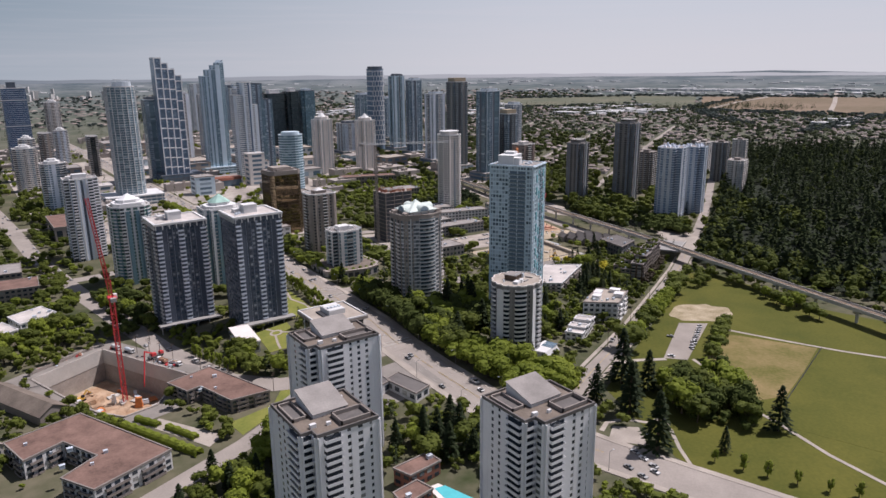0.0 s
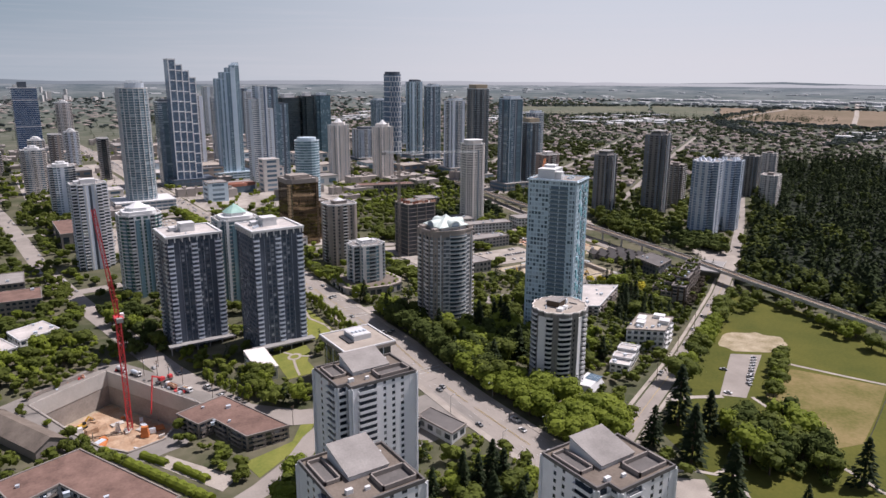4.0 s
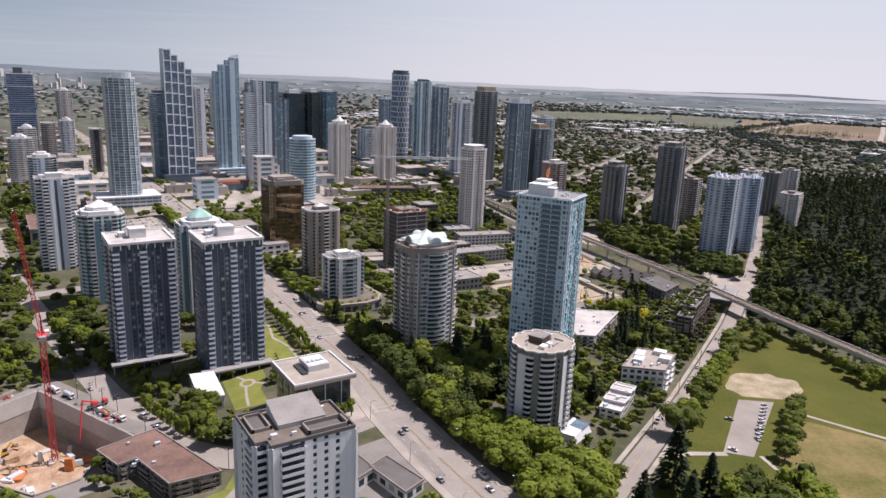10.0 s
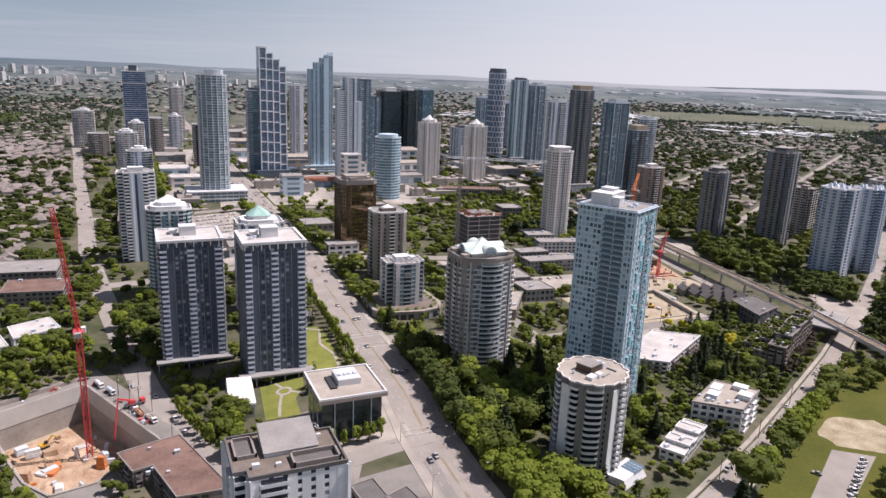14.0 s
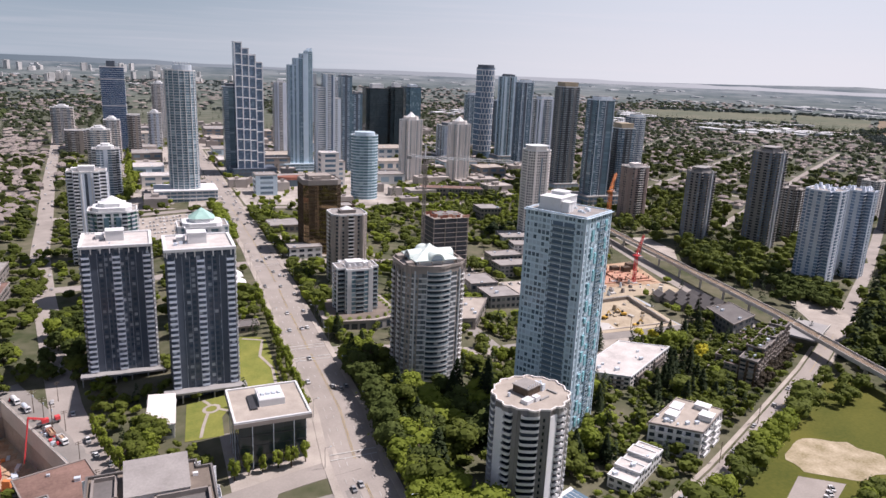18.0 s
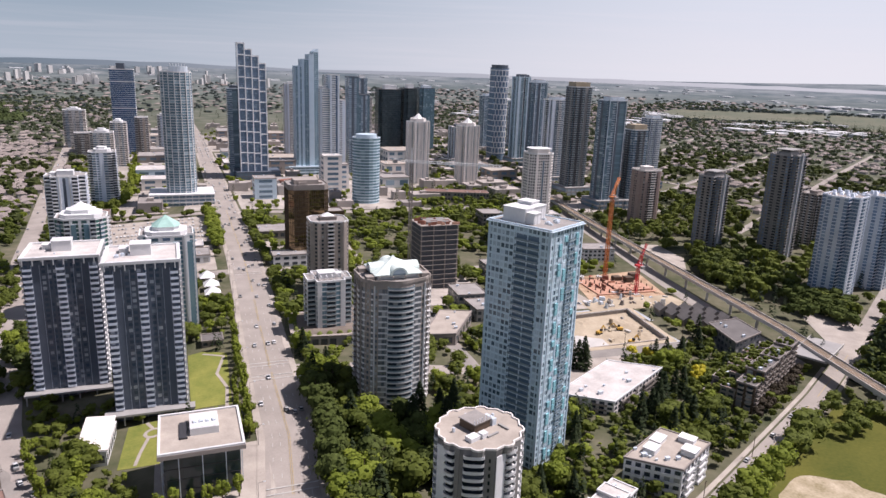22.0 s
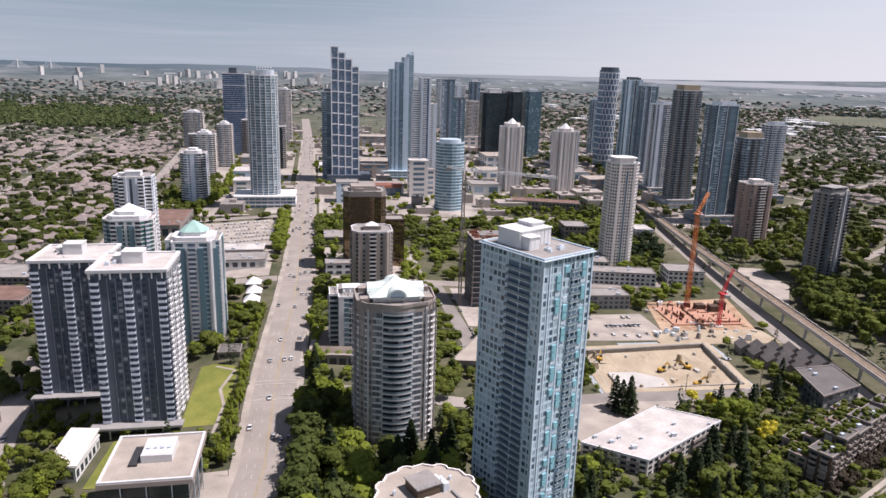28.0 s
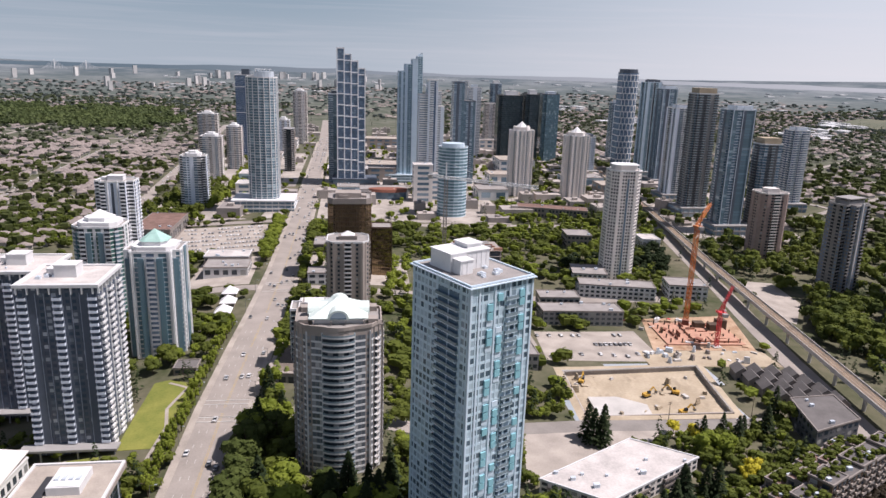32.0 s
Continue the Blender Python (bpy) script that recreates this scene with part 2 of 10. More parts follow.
M = dict(
    asphalt=material("asphalt", (0.24, 0.22, 0.20), 0.9, vary=0.22, scale=0.08, fine=1.5),
    road_pale=material("pale_asphalt", (0.30, 0.268, 0.24), 0.9, vary=0.2, scale=0.06, fine=1.2),
    concrete=material("concrete", (0.48, 0.46, 0.43), 0.9, vary=0.15, scale=0.1, fine=1.0),
    paving=material("paving", (0.36, 0.32, 0.28), 0.9, vary=0.3, scale=0.08, fine=2.0),
    townpave=material("town_paving", (0.20, 0.18, 0.16), 0.9, scale=0.03, fine=0.25, second=(0.50, 0.45, 0.40)),
    white=material("white_paint", (0.70, 0.70, 0.70), 0.7, vary=0.08, scale=0.08, fine=0.8),
    whitebright=material("bright_white_paint", (0.80, 0.80, 0.81), 0.7, vary=0.06, scale=0.08, fine=0.8),
    offwhite=material("offwhite_render", (0.62, 0.62, 0.62), 0.8, vary=0.08, scale=0.1, fine=0.8),
    pinkwhite=material("pinkish_concrete", (0.72, 0.675, 0.64), 0.8, vary=0.08, scale=0.1, fine=0.8),
    bluewhite=material("bluish_white", (0.66, 0.71, 0.79), 0.7, vary=0.08, scale=0.1, fine=0.8),
    grey=material("grey_concrete", (0.30, 0.29, 0.28), 0.85, vary=0.12, scale=0.12, fine=0.9),
    darkgrey=material("dark_grey_panel", (0.10, 0.105, 0.115), 0.6, vary=0.15, scale=0.15, fine=0.8),
    twinslate=material("twin_slate_panel", (0.09, 0.108, 0.14), 0.5, vary=0.15, scale=0.15, fine=0.8),
    slate=material("slate_blue_panel", (0.10, 0.12, 0.15), 0.5, vary=0.2, scale=0.15, fine=0.8),
    darkconcrete=material("weathered_dark_concrete", (0.22, 0.21, 0.20), 0.85, vary=0.15, scale=0.12, fine=0.9),
    taupe=material("taupe_concrete", (0.255, 0.225, 0.205), 0.85, vary=0.12, scale=0.12, fine=0.9),
    brown=material("brown_panel", (0.10, 0.07, 0.05), 0.6, vary=0.2, scale=0.12, fine=0.8),
    rosebrick=material("rose_brick", (0.35, 0.265, 0.235), 0.9, vary=0.15, scale=0.3, fine=2.0),
    brick=material("red_brick", (0.24, 0.10, 0.07), 0.9, vary=0.2, scale=0.3, fine=3.0),
    roofgrey=material("roof_gravel", (0.29, 0.27, 0.255), 0.95, vary=0.25, scale=0.12, fine=1.5),
    roofbeige=material("roof_gravel_beige", (0.37, 0.325, 0.28), 0.95, vary=0.2, scale=0.15, fine=1.5),
    rooftaupe=material("roof_gravel_taupe", (0.175, 0.145, 0.12), 0.95, vary=0.3, scale=0.15, fine=1.2),
    roofdark=material("roof_membrane_dark", (0.14, 0.13, 0.125), 0.9, vary=0.25, scale=0.12, fine=1.2),
    roofwhite=material("roof_membrane_white", (0.50, 0.465, 0.44), 0.85, vary=0.3, scale=0.1, fine=1.0),
    roofbrown=material("roof_shingle_brown", (0.19, 0.120, 0.098), 0.95, vary=0.4, scale=0.12, fine=0.9),
    roofhouse=material("house_shingles", (0.12, 0.105, 0.10), 0.95, vary=0.2, scale=0.1, fine=1.0, per_object=0.6, island=0.6, second=(0.36, 0.305, 0.275)),
    wallhouse=material("house_siding", (0.30, 0.28, 0.26), 0.9, vary=0.2, scale=0.1, fine=1.0, per_object=0.6, island=0.6, second=(0.58, 0.56, 0.53)),
    tealroof=material("copper_green_roof", (0.62, 0.70, 0.66), 0.6, vary=0.12, scale=0.3, fine=1.0),
    coppergreen=material("weathered_copper", (0.34, 0.53, 0.47), 0.6, vary=0.15, scale=0.3, fine=1.0),
    teal=material("teal_spandrel", (0.50, 0.63, 0.70), 0.3, vary=0.12, scale=0.12, fine=0.6, per_object=0.3),
    tealbright=material("turquoise_panel", (0.24, 0.48, 0.54), 0.25, vary=0.12, scale=0.2, fine=0.6),
    palepanel=material("pale_blue_panel", (0.55, 0.66, 0.74), 0.4, vary=0.08, scale=0.12, fine=0.6),
    lightmetal=material("light_metal", (0.62, 0.68, 0.74), 0.4, 0.2, vary=0.08, scale=0.3, fine=1.0),
    frosted=material("blue_grey_pilaster", (0.34, 0.38, 0.45), 0.6, vary=0.1, scale=0.3, fine=1.0),
    rail=material("balcony_railing", (0.55, 0.57, 0.6), 0.35, vary=0.1, scale=0.3, fine=1.0),
    railglass=material("tinted_balcony_glass", (0.20, 0.26, 0.29), 0.1, vary=0.15, scale=0.3, fine=1.0),
    frame=material("dark_frame", (0.05, 0.05, 0.055), 0.5, vary=0.15),
    steel=material("steel", (0.22, 0.22, 0.22), 0.5, 0.6, vary=0.15),
    red=material("red_crane_paint", (0.62, 0.07, 0.075), 0.5, vary=0.15, scale=0.5),
    orange=material("orange_crane_paint", (0.55, 0.20, 0.07), 0.5, vary=0.15, scale=0.5),
    yellow=material("yellow_machine_paint", (0.55, 0.33, 0.06), 0.5, vary=0.15, scale=0.8),
    line=material("road_paint", (0.5, 0.49, 0.46), 0.7, vary=0.15, scale=0.5),
    lineyellow=material("yellow_road_paint", (0.42, 0.31, 0.12), 0.7, vary=0.15, scale=0.5),
    wornsand=material("worn_sand", (0.20, 0.165, 0.085), 0.95, scale=0.11, fine=0.8, second=(0.50, 0.42, 0.31)),
    grass=material("grass", (0.053, 0.067, 0.009), 0.95, scale=0.025, fine=0.6, second=(0.122, 0.116, 0.02)),
    lawn=material("mown_lawn", (0.12, 0.15, 0.03), 0.95, scale=0.1, fine=0.9, second=(0.25, 0.245, 0.06)),
    drygrass=material("dry_grass", (0.105, 0.105, 0.022), 0.95, scale=0.045, fine=0.5, second=(0.28, 0.205, 0.10)),
    soil=material("sandy_soil", (0.31, 0.25, 0.175), 0.95, scale=0.06, fine=0.7, second=(0.48, 0.405, 0.30)),
    redsoil=material("site_rubble", (0.27, 0.155, 0.085), 0.95, scale=0.1, fine=0.9, second=(0.56, 0.42, 0.30)),
    shoring=material("shotcrete", (0.33, 0.295, 0.265), 0.95, vary=0.25, scale=0.1, fine=0.8),
    trackbed=material("track_ballast", (0.29, 0.215, 0.15), 0.95, vary=0.3, scale=0.2, fine=1.5),
    bark=material("bark", (0.10, 0.075, 0.055), 0.95, vary=0.2, scale=2.0),
    leaf=material("leaves", (0.045, 0.064, 0.010), 0.75, scale=0.1, fine=2.0, per_object=0.5, island=0.4, second=(0.165, 0.195, 0.034), spec=0.2, thin=0.35),
    leafbright=material("bright_leaves", (0.105, 0.145, 0.016), 0.75, scale=0.1, fine=2.0, per_object=0.4, island=0.4, second=(0.29, 0.34, 0.048), spec=0.2, thin=0.4),
    darkleaf=material("copper_leaves", (0.028, 0.022, 0.016), 0.75, scale=0.1, fine=2.0, island=0.4, second=(0.075, 0.06, 0.038), spec=0.2, thin=0.2),
    needle=material("needles", (0.009, 0.019, 0.009), 0.7, scale=0.25, fine=2.0, per_object=0.5, island=0.5, second=(0.042, 0.058, 0.022), spec=0.1, thin=0.2),
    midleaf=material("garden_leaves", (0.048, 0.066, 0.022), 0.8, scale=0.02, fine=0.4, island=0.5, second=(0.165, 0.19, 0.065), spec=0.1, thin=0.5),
    # outer and distant leaves: bluer copies with the haze painted into the green
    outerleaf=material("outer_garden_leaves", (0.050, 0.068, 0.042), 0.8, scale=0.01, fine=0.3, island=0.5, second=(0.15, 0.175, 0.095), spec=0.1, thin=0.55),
    hazeleaf=material("hazed_leaves", (0.075, 0.098, 0.092), 0.8, scale=0.01, fine=0.3, island=0.5, second=(0.14, 0.165, 0.15), spec=0.1, thin=0.5),
    woodleaf=material("woodland_leaves", (0.052, 0.075, 0.036), 0.8, scale=0.004, fine=0.02, island=0.2, second=(0.155, 0.19, 0.07), spec=0.1, thin=0.35),
    # near black: the shade below the trees is in the colour
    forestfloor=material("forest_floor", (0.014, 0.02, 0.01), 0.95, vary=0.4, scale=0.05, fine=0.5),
    podiumgreen=material("podium_planting", (0.06, 0.09, 0.02), 0.95, scale=0.3, fine=2.0, second=(0.18, 0.20, 0.05)),
    fieldgreen=material("far_green_field", (0.09, 0.11, 0.08), 0.95, scale=0.005, fine=0.05, second=(0.19, 0.18, 0.135), spec=0.05),
    forest=material("forest_needles", (0.018, 0.028, 0.013), 0.9, scale=0.05, fine=1.0, island=0.4, second=(0.062, 0.08, 0.036), spec=0.05, thin=0.15),
    forestleaf=material("forest_broad_leaves", (0.028, 0.042, 0.012), 0.85, scale=0.05, fine=1.0, island=0.4, second=(0.105, 0.13, 0.038), spec=0.05, thin=0.2),
    field=material("far_tilled_field", (0.15, 0.125, 0.085), 0.95, scale=0.004, fine=0.05, second=(0.26, 0.20, 0.15), spec=0.05),
    taupewarm=material("warm_taupe_concrete", (0.32, 0.28, 0.25), 0.85, vary=0.12, scale=0.12, fine=0.9),
    formwork=material("pink_formwork", (0.48, 0.27, 0.19), 0.8, vary=0.25, scale=0.3, fine=1.5, island=0.3),
    paletower=material("pale_blue_cladding", (0.50, 0.54, 0.58), 0.5, vary=0.12, scale=0.1, fine=0.8),
    shoproof=material("shop_roofs", (0.22, 0.20, 0.19), 0.9, scale=0.05, fine=0.6, island=0.8, second=(0.48, 0.43, 0.39)),
    blossom=material("yellow_blossom", (0.42, 0.36, 0.02), 0.7, scale=0.3, fine=2.0, island=0.5, second=(0.62, 0.55, 0.05), thin=0.3),
    halls=material("pale_hall_roofs", (0.26, 0.27, 0.28), 0.8, scale=0.02, fine=0.2, island=0.9, second=(0.78, 0.78, 0.78)),
    fartower=material("far_tower_concrete", (0.34, 0.34, 0.34), 0.8, scale=0.02, fine=0.12, island=0.8, second=(0.72, 0.70, 0.67)),
    pool=material("pool_water", (0.10, 0.50, 0.55), 0.05, vary=0.1),
    glass=pane_material("window_glass", (0.030, 0.040, 0.052), (0.40, 0.40, 0.38), 0.15),
    glassblue=pane_material("blue_window_glass", (0.11, 0.165, 0.215), (0.36, 0.45, 0.52), 0.16),
    glassteal=pane_material("teal_window_glass", (0.13, 0.21, 0.25), (0.36, 0.48, 0.53), 0.12),
    pavglass=pane_material("dark_green_glazing", (0.022, 0.034, 0.036), (0.05, 0.07, 0.072), 0.1),
    glassgrid=pane_material("pale_teal_curtain_glass", (0.115, 0.175, 0.215), (0.34, 0.44, 0.50), 0.12),
    glassnavy=pane_material("navy_window_glass", (0.045, 0.085, 0.155), (0.12, 0.18, 0.26), 0.12),
    glasstwin=pane_material("twin_window_glass", (0.055, 0.078, 0.11), (0.46, 0.49, 0.53), 0.3),
    glassoffice=pane_material("dark_teal_office_glass", (0.032, 0.050, 0.058), (0.07, 0.10, 0.115), 0.15),
    glassstair=pane_material("slate_blue_window_glass", (0.125, 0.18, 0.255), (0.26, 0.35, 0.44), 0.2),
    glassmix=pane_material("pale_teal_window_glass", (0.06, 0.095, 0.125), (0.47, 0.60, 0.68), 0.62),
    glassdome=pane_material("pale_grey_window_glass", (0.10, 0.115, 0.13), (0.42, 0.43, 0.43), 0.5),
    glassgreen=pane_material("green_window_glass", (0.05, 0.11, 0.10), (0.30, 0.40, 0.38), 0.15),
    glassdark=pane_material("dark_window_glass", (0.012, 0.018, 0.024), (0.10, 0.12, 0.14), 0.1),
    glassbronze=pane_material("bronze_window_glass", (0.235, 0.175, 0.11), (0.34, 0.26, 0.16), 0.1, 0.03, 0.85),
    carfar=material("far_car_paint", (0.02, 0.022, 0.025), 0.35, scale=0.1, fine=0.5, island=1.6, second=(0.75, 0.75, 0.75)),
    carpaint=material("car_paint", (0.02, 0.022, 0.025), 0.3, scale=0.1, fine=0.5, per_object=1.6, second=(0.8, 0.8, 0.8)),
    tyre=material("tyre_rubber", (0.02, 0.02, 0.02), 0.9, vary=0.1),
)

# ---- mesh helpers ----
def gz(x, y):
    """Height of the ground: a ridge along the avenue, falling away to both sides, rising to hills far off."""
    w = 130.0 if x > 0 else 80.0
    keep = 1.0 if y < 150 else max(0.35, 1 - (y - 150) / 600)
    z = -12.0 * (1 - math.exp(-(x / w) ** 2)) * keep
    if y < 0:
        z -= min(8.0, -0.03 * y) * math.exp(-(x / 120) ** 2)
    r = math.hypot(x, y)
    if r > 1800:
        z += 105.0 * ((r - 1800) / 3000) ** 1.3
    return z


def box(bm, x0, x1, y0, y1, z0, z1):
    v = [bm.verts.new(p) for p in ((x0, y0, z0), (x1, y0, z0), (x1, y1, z0), (x0, y1, z0), (x0, y0, z1), (x1, y0, z1), (x1, y1, z1), (x0, y1, z1))]
    for f in ((3, 2, 1, 0), (4, 5, 6, 7), (0, 1, 5, 4), (1, 2, 6, 5), (2, 3, 7, 6), (3, 0, 4, 7)):
        bm.faces.new([v[i] for i in f])


def prism(bm, poly, z0, z1, top=None):
    """An upright prism over a polygon that runs counter-clockwise; top: another outline above."""
    a = [bm.verts.new((x, y, z0)) for x, y in poly]
    b = [bm.verts.new((x, y, z1)) for x, y in (top or poly)]
    n = len(a)
    bm.faces.new(a[::-1])
    bm.faces.new(b)
    for i in range(n):
        j = (i + 1) % n
        bm.faces.new((a[i], a[j], b[j], b[i]))


def bar(bm, p, q, r):
    """A square bar from p to q."""
    p, q = Vector(p), Vector(q)
    d = (q - p).normalized()
    s = d.cross(Vector((0, 0, 1)) if abs(d.z) < 0.9 else Vector((1, 0, 0))).normalized() * r
    t = d.cross(s).normalized() * r
    a = [bm.verts.new(p + k) for k in (s + t, t - s, -s - t, s - t)]
    b = [bm.verts.new(q + k) for k in (s + t, t - s, -s - t, s - t)]
    for i in range(4):
        j = (i + 1) % 4
        bm.faces.new((a[j], a[i], b[i], b[j]))
    bm.faces.new(a)
    bm.faces.new(b[::-1])


def cyl(bm, x, y, r, z0, z1, n=10, r2=None):
    prism(bm, [(x + r * math.cos(2 * math.pi * i / n), y + r * math.sin(2 * math.pi * i / n)) for i in range(n)], z0, z1,
          [(x + (r2 or r) * math.cos(2 * math.pi * i / n), y + (r2 or r) * math.sin(2 * math.pi * i / n)) for i in range(n)] if r2 is not None else None)


def offset(poly, d):
    """The polygon moved outwards by d."""
    n = len(poly)
    out = []
    for i in range(n):
        p0, p1, p2 = Vector(poly[i - 1]), Vector(poly[i]), Vector(poly[(i + 1) % n])
        a, b = (p1 - p0).normalized(), (p2 - p1).normalized()
        na, nb = Vector((a.y, -a.x)), Vector((b.y, -b.x))
        k = na + nb
        k = k * (d / max(0.3, k.dot(na)))
        out.append((p1.x + k.x, p1.y + k.y))
    return out


def rect(w, d):
    return [(-w / 2, -d / 2), (w / 2, -d / 2), (w / 2, d / 2), (-w / 2, d / 2)]


def oval(a, b, n=20):
    return [(a * math.cos(2 * math.pi * i / n), b * math.sin(2 * math.pi * i / n)) for i in range(n)]


def notched(w, d, c):
    """A rectangle with its four corners cut out square."""
    a, b = w / 2, d / 2
    return [(-a + c, -b), (a - c, -b), (a - c, -b + c), (a, -b + c), (a, b - c), (a - c, b - c), (a - c, b), (-a + c, b), (-a + c, b - c), (-a, b - c), (-a, -b + c), (-a + c, -b + c)]


def chamfered(w, d, c):
    x, y = w / 2, d / 2
    return [(-x + c, -y), (x - c, -y), (x, -y + c), (x, y - c), (x - c, y), (-x + c, y), (-x, y - c), (-x, -y + c)]


def mesh_of(name, bm, mat):
    me = bpy.data.meshes.new(name)
    bmesh.ops.recalc_face_normals(bm, faces=bm.faces)
    bm.to_mesh(me)
    bm.free()
    me.materials.append(mat)
    return me


def mesh_from(name, verts, faces, mat):
    me = bpy.data.meshes.new(name)
    me.from_pydata(verts, [], faces)
    me.materials.append(mat)
    return me


def part(name, bm, mat, parent, label="", at=None):
    """Links a bmesh or a mesh as one object under a thing or a part."""
    me = bm if isinstance(bm, bpy.types.Mesh) else mesh_of(name, bm, mat)
    ob = new(name, me)
    ob.parent = parent
    if at is not None:
        ob.matrix_basis = at if isinstance(at, Matrix) else Matrix.Translation(at)
    if label:
        ob["label"] = label
    return ob


def thing(name, x, y, z, turn, label, category, group="", kind=""):
    ob = new(name)
    ob.matrix_basis = pose(x, y, z, 0, 0, turn)
    return tagged(ob, label, category, group, kind)


def structure(name, bm, mat, label, category):
    return tagged(new(name, mesh_of(name, bm, mat)), label, category, "", "structure")

# ---- ground, roads, park ----
def inside(poly, x, y):
    hit = False
    n = len(poly)
    for i in range(n):
        (x0, y0), (x1, y1) = poly[i], poly[i - 1]
        if (y0 > y) != (y1 > y) and x < (x1 - x0) * (y - y0) / (y1 - y0) + x0:
            hit = not hit
    return hit


PIT_LEFT = [(-197, -9), (-181, -56), (-172, -78), (-161, -92), (-143, -88), (-136.5, -79), (-116, -60), (-153, 17)]
PIT_RIGHT = [(187, 4), (270, 3), (279, 64), (191, 61)]


def lines(lo, hi, near_lo, near_hi, step):
    """Grid lines, close together in the middle and wider towards the horizon."""
    out = list(np.arange(near_lo, near_hi + 0.1, step))
    a, s = near_hi, step
    while a < hi:
        s *= 1.22
        a += s
        out.append(min(a, hi))
    a, s = near_lo, step
    while a > lo:
        s *= 1.22
        a -= s
        out.insert(0, max(a, lo))
    return out


def build_ground():
    xs = lines(-4700, 4700, -260, 420, 8.0)
    ys = lines(-2500, 4700, -330, 220, 8.0)
    verts = [(x, y, gz(x, y)) for y in ys for x in xs]
    n = len(xs)
    faces = []
    for j in range(len(ys) - 1):
        for i in range(n - 1):
            x, y = (xs[i] + xs[i + 1]) / 2, (ys[j] + ys[j + 1]) / 2
            if -260 < x < 420 and -330 < y < 220:
                if any(inside(p, xs[a], ys[b]) for p in (PIT_LEFT, PIT_RIGHT) for a in (i, i + 1) for b in (j, j + 1)):
                    continue
            faces.append((j * n + i, j * n + i + 1, (j + 1) * n + i + 1, (j + 1) * n + i))
    m = material("town_ground", (0.035, 0.05, 0.016), 0.95, scale=0.025, fine=0.15, second=(0.17, 0.15, 0.105))
    # the far country is a mix of roofs, fields and woods, then painted haze
    nt = m.node_tree
    g = nt.nodes.new("ShaderNodeNewGeometry")
    ln = nt.nodes.new("ShaderNodeVectorMath")
    ln.operation = 'LENGTH'
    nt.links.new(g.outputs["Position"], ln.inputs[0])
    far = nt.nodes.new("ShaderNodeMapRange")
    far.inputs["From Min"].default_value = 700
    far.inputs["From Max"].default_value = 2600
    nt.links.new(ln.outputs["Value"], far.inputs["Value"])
    patchy = nt.nodes.new("ShaderNodeTexNoise")
    patchy.inputs["Scale"].default_value = 0.02
    patchy.inputs["Detail"].default_value = 9
    nt.links.new(g.outputs["Position"], patchy.inputs["Vector"])
    land = nt.nodes.new("ShaderNodeMix")
    land.data_type = 'RGBA'
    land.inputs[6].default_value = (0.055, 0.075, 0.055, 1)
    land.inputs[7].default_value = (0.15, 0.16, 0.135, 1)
    spread = nt.nodes.new("ShaderNodeMapRange")
    spread.inputs["From Min"].default_value = 0.36
    spread.inputs["From Max"].default_value = 0.64
    nt.links.new(patchy.outputs["Fac"], spread.inputs["Value"])
    nt.links.new(spread.outputs[0], land.inputs[0])
    # beyond 2300 m distance haze is painted in as bluer land colours
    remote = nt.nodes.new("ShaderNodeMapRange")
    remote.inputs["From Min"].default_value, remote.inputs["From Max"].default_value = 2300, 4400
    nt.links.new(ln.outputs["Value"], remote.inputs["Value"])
    hazed_land = nt.nodes.new("ShaderNodeMix")
    hazed_land.data_type = 'RGBA'
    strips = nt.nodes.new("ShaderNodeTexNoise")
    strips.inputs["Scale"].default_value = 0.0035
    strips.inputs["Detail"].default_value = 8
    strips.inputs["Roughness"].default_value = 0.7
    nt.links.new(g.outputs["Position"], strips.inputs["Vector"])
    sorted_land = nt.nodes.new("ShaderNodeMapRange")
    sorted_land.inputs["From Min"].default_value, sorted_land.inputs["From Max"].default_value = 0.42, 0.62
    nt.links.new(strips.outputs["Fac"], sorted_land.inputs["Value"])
    blue_haze_land = nt.nodes.new("ShaderNodeMix")
    blue_haze_land.data_type = 'RGBA'
    blue_haze_land.inputs[6].default_value = (0.070, 0.096, 0.110, 1)
    blue_haze_land.inputs[7].default_value = (0.185, 0.205, 0.215, 1)
    nt.links.new(sorted_land.outputs[0], blue_haze_land.inputs[0])
    nt.links.new(blue_haze_land.outputs[2], hazed_land.inputs[7])
    nt.links.new(remote.outputs[0], hazed_land.inputs[0])
    nt.links.new(land.outputs[2], hazed_land.inputs[6])
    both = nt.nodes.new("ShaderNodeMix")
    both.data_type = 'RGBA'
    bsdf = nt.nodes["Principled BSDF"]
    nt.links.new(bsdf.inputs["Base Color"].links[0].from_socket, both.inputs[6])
    nt.links.new(hazed_land.outputs[2], both.inputs[7])
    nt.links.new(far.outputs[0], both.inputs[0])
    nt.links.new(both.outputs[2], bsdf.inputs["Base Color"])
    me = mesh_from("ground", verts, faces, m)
    for p in me.polygons:
        p.use_smooth = True
    return tagged(new("ground", me), "uneven town ground of grass, gardens and paving", "ground", "", "structure")


build_ground()


